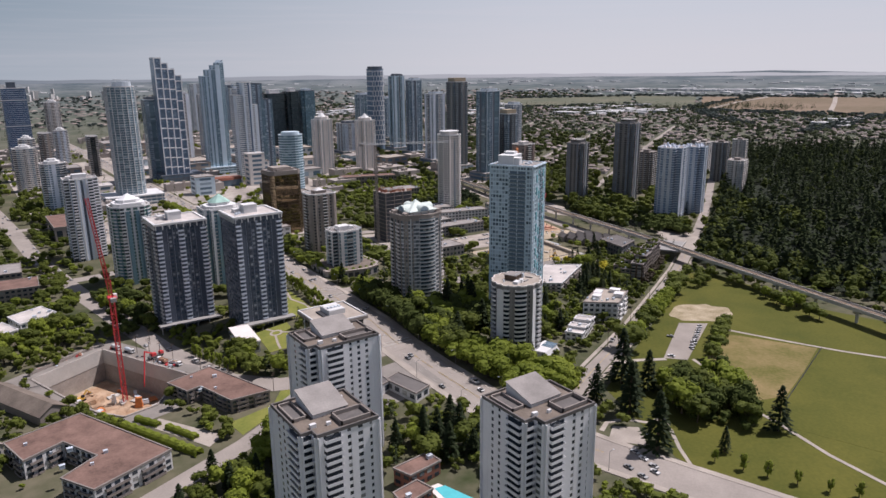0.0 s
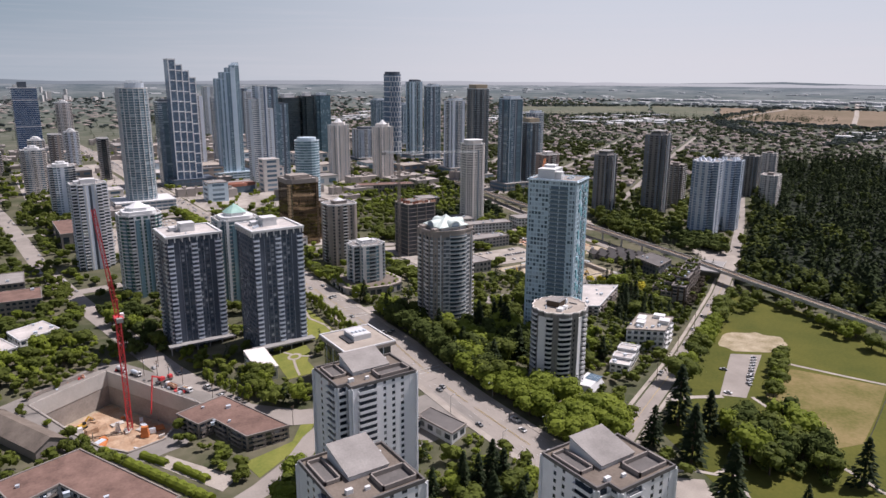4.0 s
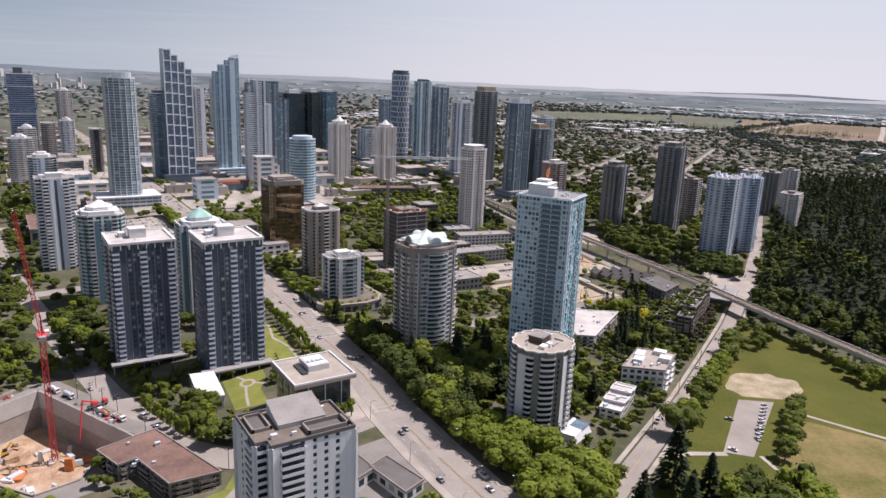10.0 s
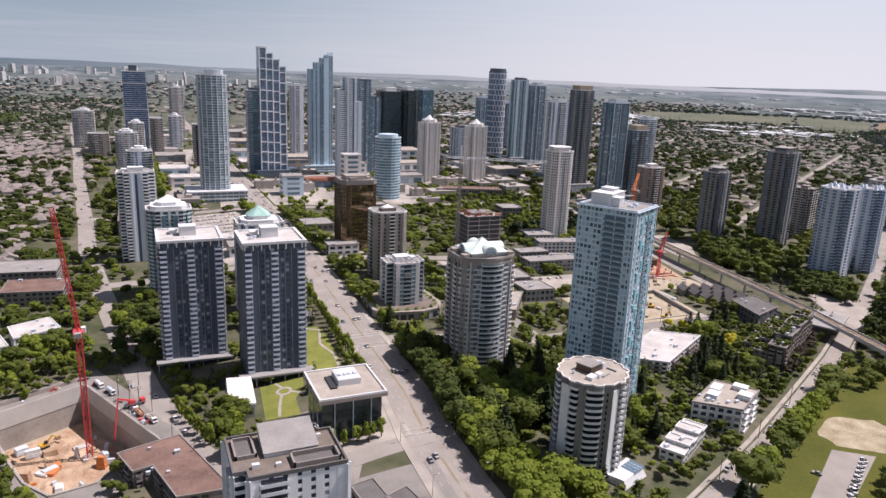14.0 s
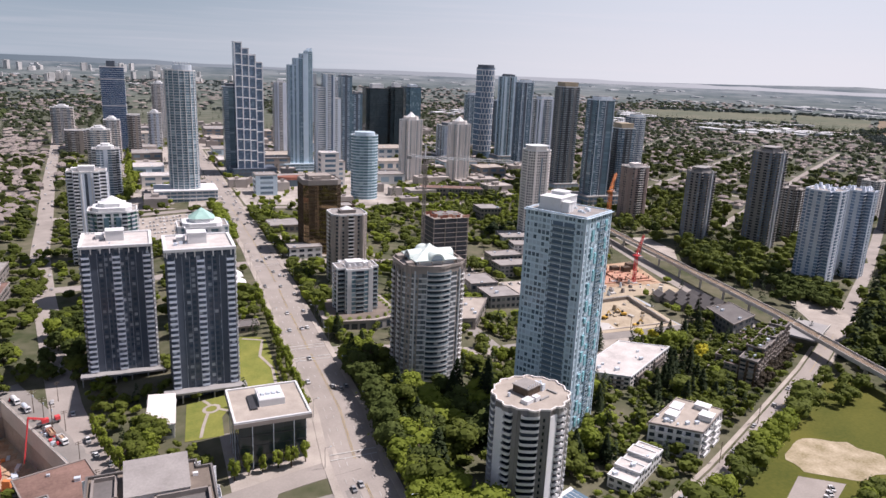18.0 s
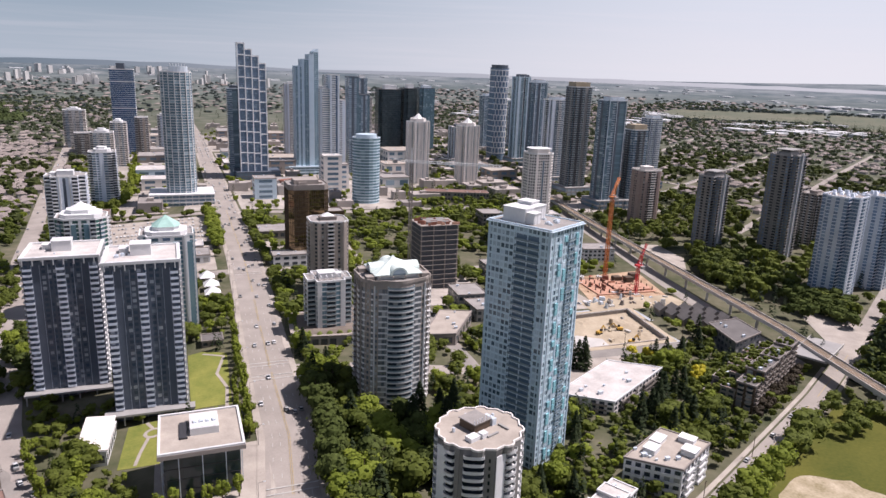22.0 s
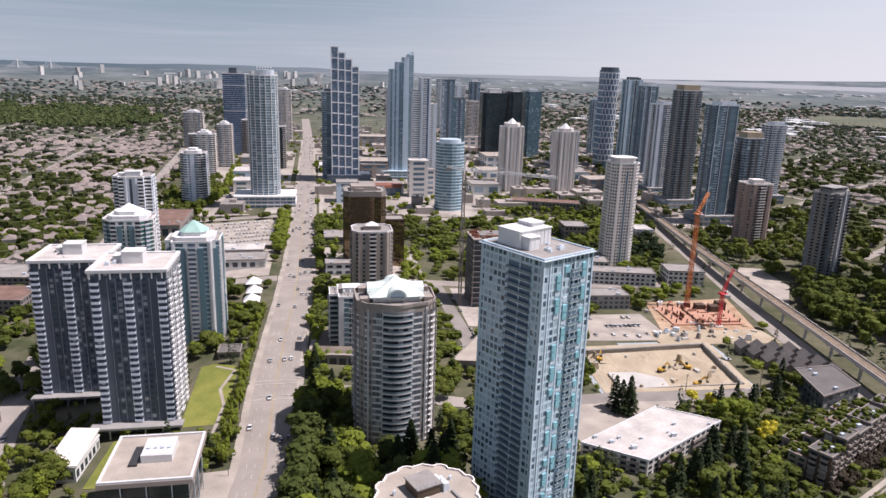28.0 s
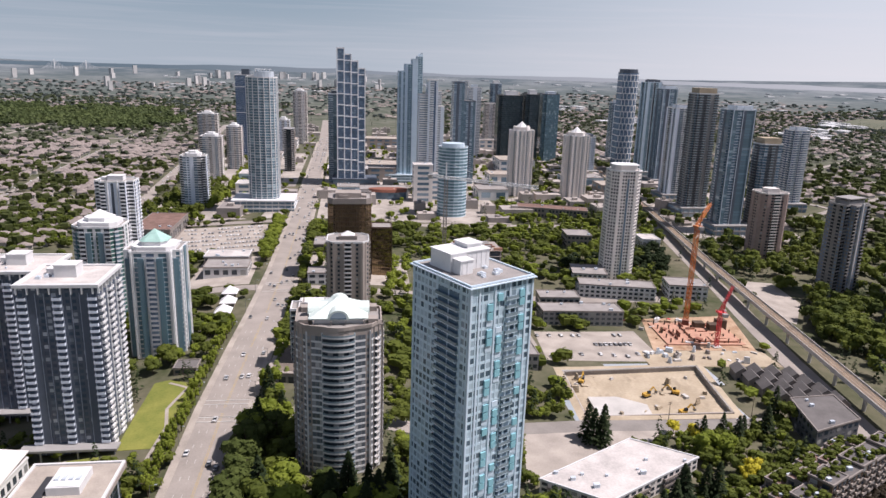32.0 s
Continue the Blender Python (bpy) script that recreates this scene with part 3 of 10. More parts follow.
def ribbon(bm, pts, w, lift=0.15, shift=0.0, step=12.0, flat=None):
    """A strip of ground along a line of points, w wide, with real edges."""
    dense = []
    for (x0, y0), (x1, y1) in zip(pts, pts[1:]):
        k = max(1, int(math.hypot(x1 - x0, y1 - y0) / step))
        dense += [(x0 + (x1 - x0) * i / k, y0 + (y1 - y0) * i / k) for i in range(k)]
    dense.append(pts[-1])
    rows = []
    for i, (x, y) in enumerate(dense):
        a, b = Vector(dense[max(0, i - 1)]), Vector(dense[min(len(dense) - 1, i + 1)])
        d = (b - a).normalized()
        nrm = Vector((d.y, -d.x))
        row = []
        for s in (-1, 1):
            px, py = x + nrm.x * (shift + s * w / 2), y + nrm.y * (shift + s * w / 2)
            z = (gz(px, py) if flat is None else flat) + lift
            row += [bm.verts.new((px, py, z)), bm.verts.new((px, py, z - 1.0 - lift))]
        rows.append(row)
    for a, b in zip(rows, rows[1:]):
        bm.faces.new((a[0], a[2], b[2], b[0]))
        bm.faces.new((a[1], a[0], b[0], b[1]))
        bm.faces.new((a[2], a[3], b[3], b[2]))


def patch(bm, poly, lift, step=10.0):
    """A piece of ground cover over a polygon that follows the ground."""
    prism(bm, poly, 0, 1)
    top = [f for f in bm.faces if f.normal.z > 0.5]
    bm.faces.ensure_lookup_table()
    xs, ys = [p[0] for p in poly], [p[1] for p in poly]
    for axis, lo, hi in ((0, min(xs), max(xs)), (1, min(ys), max(ys))):
        c = lo + step
        while c < hi:
            co = (c, 0, 0) if axis == 0 else (0, c, 0)
            no = (1, 0, 0) if axis == 0 else (0, 1, 0)
            bmesh.ops.bisect_plane(bm, geom=bm.verts[:] + bm.edges[:] + bm.faces[:], plane_co=co, plane_no=no)
            c += step
    for v in bm.verts:
        v.co.z = gz(v.co.x, v.co.y) + (lift if v.co.z > 0.5 else -1.0)


def cover(name, poly, lift, mat, label, category, step=10.0):
    bm = bmesh.new()
    patch(bm, poly, lift, step)
    return structure(name, bm, mat, label, category)


def road(name, pts, w, mat, label, lift=0.15):
    bm = bmesh.new()
    ribbon(bm, pts, w, lift)
    return structure(name, bm, mat, label, "road")


AVENUE = [(110, -760), (66, -420), (36, -340), (23, -302), (12, -268), (2, -234), (-3, -200), (-3.5, -150), (-2, -110), (3, -66), (3.7, 5), (6, 80), (8.5, 140), (11, 240), (11, 600), (8, 1200), (-20, 2400)]


def avenue_x(y):
    """The avenue's middle at a given distance along it."""
    for (x0, y0), (x1, y1) in zip(AVENUE, AVENUE[1:]):
        if y0 <= y <= y1:
            return x0 + (x1 - x0) * (y - y0) / (y1 - y0)
    return 11.0



avenue = road("road_avenue", AVENUE, 21.5, M["road_pale"], "wide pale asphalt avenue with painted lanes", 0.18)
for side, nm in ((-1, "pavement_west"), (1, "pavement_east")):
    bm = bmesh.new()
    ribbon(bm, AVENUE[:-1], 3.4, 0.33, 12.4 * side)
    structure(nm, bm, M["paving"], "pale concrete pavement beside the avenue", "pavement")
SIDE = [(-40, -128), (-62, -118), (-82, -106), (-102, -81), (-114, -40), (-122, -5), (-135, 80), (-150, 180), (-165, 300), (-172, 410), (-190, 640), (-215, 1000), (-260, 1600)]
road("road_side", SIDE, 15, M["road_pale"], "pale asphalt side street curving past the building site")
road("road_lower", [(-270, -212), (-185, -184), (-140, -164), (-118, -155), (-98, -144), (-83, -130), (-62, -118), (-2, -112)], 11, M["road_pale"], "asphalt street between low apartment houses", 0.2)
PARKROAD = [(4, -237), (48, -215), (155, -166), (297, -94), (340, -70), (420, -25), (560, 60), (760, 190), (1000, 330)]
parkroad = road("road_park", PARKROAD, 10.5, M["road_pale"], "pale street along the park edge", 0.2)
for s in (-1, 1):
    bm = bmesh.new()
    ribbon(bm, PARKROAD[:5], 2.2, 0.34, 7.4 * s)
    structure("pavement_park", bm, M["paving"], "narrow concrete pavement beside the park street", "pavement")
road("road_cross", [(-160, 196), (-60, 196), (60, 196), (230, 190), (330, 190)], 13, M["road_pale"], "cross street with a marked crossing", 0.21)
road("road_cross_far", [(-180, 430), (-60, 425), (120, 425), (330, 430)], 13, M["road_pale"], "far cross street", 0.21)
road("road_site", [(125, -12), (186, -6), (285, -8), (330, -30)], 11, M["asphalt"], "asphalt lane beside the sandy excavation", 0.2)
road("road_mid", [(118, -20), (120, 90), (118, 190)], 10, M["asphalt"], "back lane between apartment houses", 0.2)
road("road_rail", [(322, -60), (345, 70), (372, 200), (395, 330), (420, 470)], 16, M["road_pale"], "service street beside the elevated railway", 0.2)
road("road_crossing_near", [(-6, 3), (40, 0), (118, -16)], 11, M["road_pale"], "side street joining the avenue at a crossing", 0.19)
for i, (x0, y0, x1, y1) in enumerate(((-230, 330, -900, 520), (-235, 560, -1000, 800), (-240, 800, -1100, 1150), (-260, 1150, -1200, 1600), (-330, 250, -420, 1500), (-560, 300, -700, 1700), (-800, 350, -1000, 1800),
                                     (480, 380, 1300, 900), (560, 250, 1500, 820), (520, 560, 1300, 1200), (760, 330, 560, 1000), (1040, 420, 800, 1300))):
    road("road_suburb", [(x0, y0), (x1, y1)], 9, M["road_pale"], "residential street between houses", 0.3)

# lane paint on the avenue and the park street
def paint(parent, pts, shift, w, dash, gap, y0, y1, mat, name):
    bm = bmesh.new()
    box(bm, -w / 2, w / 2, 0, dash, 0, 0.03)
    me = mesh_of(name, bm, mat)
    length = 0.0
    for (xa, ya), (xb, yb) in zip(pts, pts[1:]):
        d = Vector((xb - xa, yb - ya))
        n = d.length
        d.normalize()
        s = 0.0
        while s + dash < n:
            x, y = xa + d.x * s + d.y * shift, ya + d.y * s - d.x * shift
            if y0 < y < y1:
                part(name, me, None, parent, at=pose(x, y, gz(x, y) + 0.19 + 0.02 * (parent is parkroad), math.degrees(math.atan2(gz(x + d.x * dash, y + d.y * dash) - gz(x, y), dash)), 0, math.degrees(math.atan2(-d.x, d.y))))
            s += dash + gap


for sh in (-7.4, -4.0, 4.0, 7.4):
    paint(avenue, AVENUE, sh, 0.16, 3.0, 9.0, -230, 110, M["line"], "lane_mark")
for sh in (-0.35, 0.35):
    paint(avenue, AVENUE, sh, 0.15, 22.0, 0.0, -300, 420, M["lineyellow"], "centre_line")
paint(parkroad, PARKROAD, 0, 0.25, 18.0, 0.0, -240, -60, M["lineyellow"], "centre_line")
bm = bmesh.new()
box(bm, -10.5, 10.5, -0.25, 0.25, 0, 0.03)
me = mesh_of("crossing_line", bm, M["line"])
for y in (-8, -4, 9, 13, 186, 190, 203, 207, -104, -108):
    part("crossing_line", me, None, avenue, at=(avenue_x(y), y, gz(avenue_x(y), y) + 0.2))

# park
cover("park_lawn", [(62, -224), (300, -104), (318, -112), (300, -222), (345, -420), (330, -760), (56, -760), (42, -420), (36, -290)], 0.06, M["grass"], "broad park lawn in patchy green", "lawn")
cover("sports_field_dry", [(196, -208), (222, -258), (180, -272), (139, -284), (112, -276), (124, -250), (150, -226)], 0.12, M["drygrass"], "sun-dried brown sports field", "field", 8)
cover("sports_field", [(224, -262), (262, -330), (120, -345), (106, -304), (112, -282), (136, -287), (180, -275)], 0.11, M["grass"], "mown green sports field with dry patches", "field")
cover("parking_lot", [(126, -213), (188, -178), (204, -190), (136, -223)], 0.14, M["road_pale"], "grey asphalt park car lot", "parking")
bm = bmesh.new()
patch(bm, [(221 + (24 + 9 * noise.noise((math.cos(a / 34 * 6.283) * 1.9, math.sin(a / 34 * 6.283) * 1.9, 1.7))) * math.cos(a / 34 * 6.283 + 0.5), -174 + (18 + 7 * noise.noise((math.cos(a / 34 * 6.283) * 1.9, math.sin(a / 34 * 6.283) * 1.9, 4.7))) * math.sin(a / 34 * 6.283 + 0.5)) for a in range(34)], 0.16)
structure("sand_patch", bm, M["wornsand"], "worn sandy patch beside the car lot", "ground")
for nm, pts, w in (("park_path", [(203, -203), (216, -237), (230, -270), (262, -330)], 2.6), ("park_path", [(140, -224), (133, -242), (122, -260), (110, -279), (105, -301), (96, -329), (88, -380)], 2.2), ("park_path", [(96, -203), (110, -207), (126, -215)], 3.5), ("park_path", [(62, -262), (54, -274), (44, -286), (36, -298)], 1.8), ("park_path", [(26, -254), (34, -250), (44, -252), (52, -262), (62, -262)], 2.4)):
    bm = bmesh.new()
    ribbon(bm, pts, w, 0.17, step=6)
    structure(nm, bm, M["paving"], "pale footpath across the park grass", "path")
cover("garden_court", [(22, -262), (34, -254), (44, -262), (34, -276)], 0.14, M["paving"], "small paved garden court beside the avenue", "pavement")

# excavations
def pit(name, poly, depth, floor_mat, wall_h, apron, mat_apron, label):
    zr = sum(gz(x, y) for x, y in poly) / len(poly)
    bm = bmesh.new()
    inner = poly
    prism(bm, offset(poly, 1.0), zr - depth - 1, zr - depth)
    structure(name + "_floor", bm, floor_mat, label, "ground")
    outer = offset(poly, apron)
    bm = bmesh.new()
    n = len(poly)
    for i in range(n):
        j = (i + 1) % n
        k = 8
        for s in range(k):
            q = []
            for a, b, f in ((inner, s, 0), (inner, s + 1, 0), (outer, s + 1, 1), (outer, s, 1)):
                x = a[i][0] + (a[j][0] - a[i][0]) * b / k
                y = a[i][1] + (a[j][1] - a[i][1]) * b / k
                q.append(bm.verts.new((x, y, gz(x, y) + (0.13 if f else 0.25))))
            bm.faces.new(q)
    structure(name + "_rim", bm, mat_apron, "bare trodden rim round the excavation", "ground")
    for i in range(n):
        j = (i + 1) % n
        bm = bmesh.new()
        (x0, y0), (x1, y1) = poly[i], poly[j]
        L = math.hypot(x1 - x0, y1 - y0)
        box(bm, 0, L, 0, 0.9, zr - depth - 0.5, zr + 0.2 + wall_h)
        w = tagged(new(name + "_wall", mesh_of(name + "_wall", bm, M["shoring"])), "grey shotcrete retaining wall of an excavation", "wall", "", "structure")
        w.matrix_basis = pose(x0, y0, 0, 0, 0, math.degrees(math.atan2(y1 - y0, x1 - x0)))
        bm = bmesh.new()
        box(bm, 0.5, L - 0.5, 0.9, 1.15, zr - depth * (0.42 if depth > 10 else 0.1), zr + 0.1 + wall_h)
        part("upper_wall", bm, M["concrete"], w, "paler upper tier of sprayed concrete")
        m = int(L / 6)
        bm2 = bmesh.new()
        box(bm2, -0.12, 0.12, -0.12, 0, zr - depth, zr + 0.2)
        me2 = mesh_of("soldier_pile", bm2, M["grey"])
        for s in range(1, m):
            part("soldier_pile", me2, None, w, at=(s * L / m, 0, 0))
    return zr


PIT_Z = pit("pit_left", PIT_LEFT, 21, M["soil"], 0.5, 12, M["asphalt"], "muddy bottom of a deep building pit")
PIT_RZ = pit("pit_right", PIT_RIGHT, 3.0, M["soil"], 0.2, 4.5, M["soil"], "sandy floor of a wide excavation")
cover("site_yard", [(262, 90), (332, 86), (350, 152), (278, 148)], 0.2, M["redsoil"], "reddish building site ground with rubble", "ground")
cover("gravel_lot", [(394, 236), (430, 226), (424, 176), (392, 132), (384, 150)], 0.16, M["paving"], "pale gravel lot beside the railway", "ground")
cover("junction_paving", [(401, 12), (386, -14), (368, -46), (366, -72), (378, -76), (416, -46), (430, -6), (418, 18)], 0.24, M["paving"], "pale paved street junction beside the viaduct", "road")
cover("lane_lot", [(152, -6), (245, -5), (243, -10), (219, -20), (188, -29), (158, -52), (141, -55), (146, -27)], 0.17, M["paving"], "pale paved lane and parking beside the excavation", "parking")
cover("site_road", [(250, 66), (335, 60), (335, 86), (250, 90)], 0.16, M["soil"], "pale dusty site road", "ground")
cover("parked_yard", [(186, 76), (262, 72), (262, 124), (190, 124)], 0.15, M["paving"], "pale paved car yard", "parking")
cover("courtyard_lawn", [(-38, -26), (-19, -28), (-17, 34), (-30, 42), (-38, 40)], 0.14, M["lawn"], "bright curved podium lawn", "lawn")
cover("terrace_lawn", [(-69, -64), (-52, -67), (-51, -50), (-44, -38), (-43, -29), (-66, -29)], 0.14, M["lawn"], "green terrace lawn with curved path", "lawn")
cover("shop_lot", [(-104, 300), (-12, 300), (-12, 410), (-104, 410)], 0.18, M["paving"], "large sunlit shopping car park", "parking")
cover("shop_lot", [(-60, 205), (-12, 205), (-12, 285), (-60, 285)], 0.17, M["paving"], "paved yard of low shops", "parking")
cover("forecourt", [(-50, -170), (-8, -170), (-6, -130), (-46, -130)], 0.16, M["asphalt"], "pale forecourt beside the avenue", "parking")
for nm, pts, w in (("garden_path", [(-22, -36), (-20, -10), (-24, 8), (-19, 30), (-30, 38)], 1.6), ("garden_path", [(-62, -64), (-60, -54), (-57, -43)], 1.5), ("garden_path", [(-55, -36), (-58, -29)], 1.5), ("garden_path", [(-52, -41), (-46, -47)], 1.5), ("garden_path", [(-55 + 3.6 * math.cos(k * 0.5236), -39.5 + 3.6 * math.sin(k * 0.5236)) for k in range(13)], 1.7)):
    bm = bmesh.new()
    ribbon(bm, pts, w, 0.2, step=4)
    structure(nm, bm, M["paving"], "curving pale garden path on the lawn", "path")
for poly in ([(28, 440), (245, 436), (245, 640), (28, 640)], [(28, 655), (330, 655), (330, 940), (26, 940)], [(-104, 442), (-10, 440), (-10, 620), (-100, 620)], [(-150, 640), (-10, 640), (-12, 1000), (-150, 1000)], [(20, 960), (560, 960), (560, 1240), (14, 1240)], [(250, 560), (420, 540), (440, 650), (345, 650)], [(430, 380), (560, 360), (600, 640), (450, 640)], [(30, 212), (112, 210), (112, 290), (30, 290)], [(126, 100), (186, 98), (186, 180), (128, 182)]):
    cover("town_paving", poly, 0.1, M["townpave"], "worn paved yards and lots of the town centre", "pavement", 40)
cover("plaza", [(-54, -112), (-8, -112), (-8, -66), (-54, -66)], 0.13, M["paving"], "pale stone plaza round the glass pavilion", "pavement")

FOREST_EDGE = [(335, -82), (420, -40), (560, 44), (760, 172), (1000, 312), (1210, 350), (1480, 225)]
# dark sheet that paints the shade between the conifers
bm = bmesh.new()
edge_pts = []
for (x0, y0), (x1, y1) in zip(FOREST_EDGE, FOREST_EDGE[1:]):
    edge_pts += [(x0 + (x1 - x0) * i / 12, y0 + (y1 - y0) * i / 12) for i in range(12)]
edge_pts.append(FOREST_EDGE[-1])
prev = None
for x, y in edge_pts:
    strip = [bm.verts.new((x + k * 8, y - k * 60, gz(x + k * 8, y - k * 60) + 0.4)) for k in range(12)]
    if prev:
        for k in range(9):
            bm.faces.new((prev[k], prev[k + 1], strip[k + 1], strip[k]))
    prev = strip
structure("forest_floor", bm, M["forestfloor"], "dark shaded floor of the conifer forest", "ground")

def heaps(name, poly, z, high, seed, mat, label, ramp=lambda x, y: 0.0):
    """Uneven loose ground over the floor of an excavation."""
    xs, ys = [p[0] for p in poly], [p[1] for p in poly]
    pts = {}
    bm = bmesh.new()
    for i in range(int((max(xs) - min(xs)) / 2.5) + 1):
        for j in range(int((max(ys) - min(ys)) / 2.5) + 1):
            x, y = min(xs) + i * 2.5, min(ys) + j * 2.5
            if inside(poly, x, y):
                v = noise.noise((x * 0.09, y * 0.09, seed)) + 0.5 * noise.noise((x * 0.3, y * 0.3, seed))
                pts[i, j] = bm.verts.new((x, y, z + high * max(-0.05, v) + ramp(x, y)))
    for (i, j), v in list(pts.items()):
        q = [pts.get(k) for k in ((i, j), (i + 1, j), (i + 1, j + 1), (i, j + 1))]
        if all(q):
            bm.faces.new(q)
    structure(name, bm, mat, label, "ground")


heaps("pit_left_soil", offset(PIT_LEFT, -1.5), PIT_Z - 20.8, 2.4, 3.3, M["redsoil"], "heaped brown soil and rubble on the pit floor", lambda x, y: 6.0 * max(0.0, min(1.0, (-58 - y) / 26)))
heaps("pit_right_soil", offset(PIT_RIGHT, -1.5), PIT_RZ - 2.85, 1.1, 8.1, M["soil"], "uneven sand on the floor of the excavation")
cover("grey_fill", [(196, 8), (226, 7), (228, 20), (214, 30), (197, 30)], 0.1, M["concrete"], "grey gravel fill in the excavation", "ground")
for v in bpy.data.objects["grey_fill"].data.vertices:
    v.co.z += PIT_RZ - 2.0 - gz(210, 20)
cover("back_lane", [(-153, -108), (-146, -103), (-124, -140), (-133, -147)], 0.15, M["paving"], "pale paved lane beside the apartment house", "parking")
cover("front_verge", [(-118, -130), (-92, -126), (-78, -108), (-74, -114), (-86, -129), (-101, -138), (-116, -146)], 0.12, M["lawn"], "sunny grass verge beside the apartment house", "lawn")

# ---- towers ----
class Facade:
    """How the outside of a tower is made."""
    def __init__(self, wall, glass, slab=None, h=2.9, bay=3.0, sill=0.9, head=0.3, pier=0.5, out=0.25, fins=True, single=0, slab_out=0.0):
        self.wall, self.glass, self.slab, self.h, self.bay, self.sill, self.head, self.pier, self.out, self.fins, self.single, self.slab_out = wall, glass, slab or wall, h, bay, sill, head, pier, out, fins, single, slab_out


def edges(poly):
    for i in range(len(poly)):
        p, q = Vector(poly[i]), Vector(poly[(i + 1) % len(poly)])
        d = q - p
        yield i, p, d.normalized(), d.length


def storeys(root, poly, z0, z1, f, skip=(), near=False):
    """A run of storeys: core, floor bands, panes and piers; skip: edges left without windows."""
    n = max(1, round((z1 - z0) / f.h))
    h = (z1 - z0) / n
    bm = bmesh.new()
    prism(bm, poly, z0 - 0.5, z1)
    piers = bmesh.new()
    for i, p, d, L in edges(poly):
        nrm = Vector((d.y, -d.x))
        if i in skip:
            a, b = p + nrm * 0.0, p + d * L
            prism(bm, [(a.x, a.y), (b.x, b.y), (b.x + nrm.x * f.out, b.y + nrm.y * f.out), (a.x + nrm.x * f.out, a.y + nrm.y * f.out)][::-1], z0, z1)
        elif f.fins:
            k = max(1, round(L / f.bay))
            if near:
                bp = bmesh.new()
                box(bp, -f.pier / 2, f.pier / 2, -f.out - 0.06, 0.05, z0, z1)
                me = mesh_of("pier", bp, f.wall)
                for s in range(k + 1):
                    c = p + d * (L * s / k)
                    part("pier", me, None, root, at=pose(c.x, c.y, 0, 0, 0, math.degrees(math.atan2(d.y, d.x))))
                continue
            for s in range(k + 1):
                c = p + d * (L * s / k)
                a, b = c - d * f.pier / 2, c + d * f.pier / 2
                o = nrm * (f.out + 0.06)
                prism(piers, [(a.x, a.y), (a.x + o.x, a.y + o.y), (b.x + o.x, b.y + o.y), (b.x, b.y)], z0, z1)
    part("wall", bm, f.wall, root)
    if len(piers.verts):
        part("piers", piers, f.wall, root)["kind"] = "stuff"
    far = root.location.y > 420 or root.location.x > 500
    bm = bmesh.new()
    for j in range(n if far else 1):
        z = z0 + j * h if far else 0
        prism(bm, offset(poly, f.out), z, z + f.sill)
        if f.slab_out:
            prism(bm, offset(poly, f.slab_out), z - 0.12, z + 0.12)
    band = mesh_of("floor_band", bm, f.slab)
    if far:
        part("floor_bands", band, None, root)["kind"] = "stuff"
    verts, faces = [], []
    single = []
    for i, p, d, L in edges(poly):
        if i in skip:
            continue
        nrm = Vector((d.y, -d.x))
        k = max(1, round(L / f.bay))
        for s in range(k):
            a = p + d * (L * s / k + f.pier / 2)
            b = p + d * (L * (s + 1) / k - f.pier / 2)
            if near:
                single.append((a, d, (b - a).length))
                continue
            for z in (0,):
                c = len(verts)
                for e in (0.0, 0.08):
                    for q, zz in ((a, f.sill - 0.05), (b, f.sill - 0.05), (b, h + 0.02), (a, h + 0.02)):
                        verts.append((q.x + nrm.x * e, q.y + nrm.y * e, zz))
                faces += [(c + 4, c + 5, c + 6, c + 7)] if far else [(c + 4, c + 5, c + 6, c + 7), (c, c + 1, c + 5, c + 4), (c + 3, c + 7, c + 6, c + 2), (c, c + 4, c + 7, c + 3), (c + 1, c + 2, c + 6, c + 5)]
    if verts:
        k = len(verts)
        lift = [(0, 0, z0 + j * h) for j in range(n)]
        w = part("glazing", mesh_from("windows", [(x, y, z + u[2]) for u in lift for x, y, z in verts], [tuple(i + k * j for i in q) for j in range(n) for q in faces], f.glass), None, root)
        w["kind"] = "stuff"
    made = {}
    for j in range(0 if far else n):
        part("floor_band", band, None, root, at=(0, 0, z0 + j * h))
    if near:
        left = f.single
        rest_v, rest_f = [], []
        for j in range(n - 1, -1, -1):
            z = z0 + j * h
            for a, d, w in single:
                key = round(w, 1)
                if left > 0 and (d.x > 0.5 or d.y > 0.6 or d.y < -0.2):
                    if key not in made:
                        bm = bmesh.new()
                        box(bm, 0, w, -0.08, 0.02, f.sill - 0.05, h + 0.02)
                        box(bm, w * 0.5 - 0.04, w * 0.5 + 0.04, -0.12, -0.07, f.sill, h)
                        made[key] = mesh_of("window", bm, f.glass)
                    part("window", made[key], None, root, at=pose(a.x, a.y, z, 0, 0, math.degrees(math.atan2(d.y, d.x))))
                    left -= 1
                    continue
                nrm = Vector((d.y, -d.x))
                b = a + d * w
                c = len(rest_v)
                for e in (0.0, 0.08):
                    for q, zz in ((a, z + f.sill - 0.05), (b, z + f.sill - 0.05), (b, z + h + 0.02), (a, z + h + 0.02)):
                        rest_v.append((q.x + nrm.x * e, q.y + nrm.y * e, zz))
                rest_f += [(c + 4, c + 5, c + 6, c + 7), (c, c + 1, c + 5, c + 4), (c + 3, c + 7, c + 6, c + 2), (c, c + 4, c + 7, c + 3), (c + 1, c + 2, c + 6, c + 5)]
        if rest_v:
            w = part("glazing", mesh_from("windows", rest_v, rest_f, f.glass), None, root)
            w["kind"] = "stuff"
    return n, h


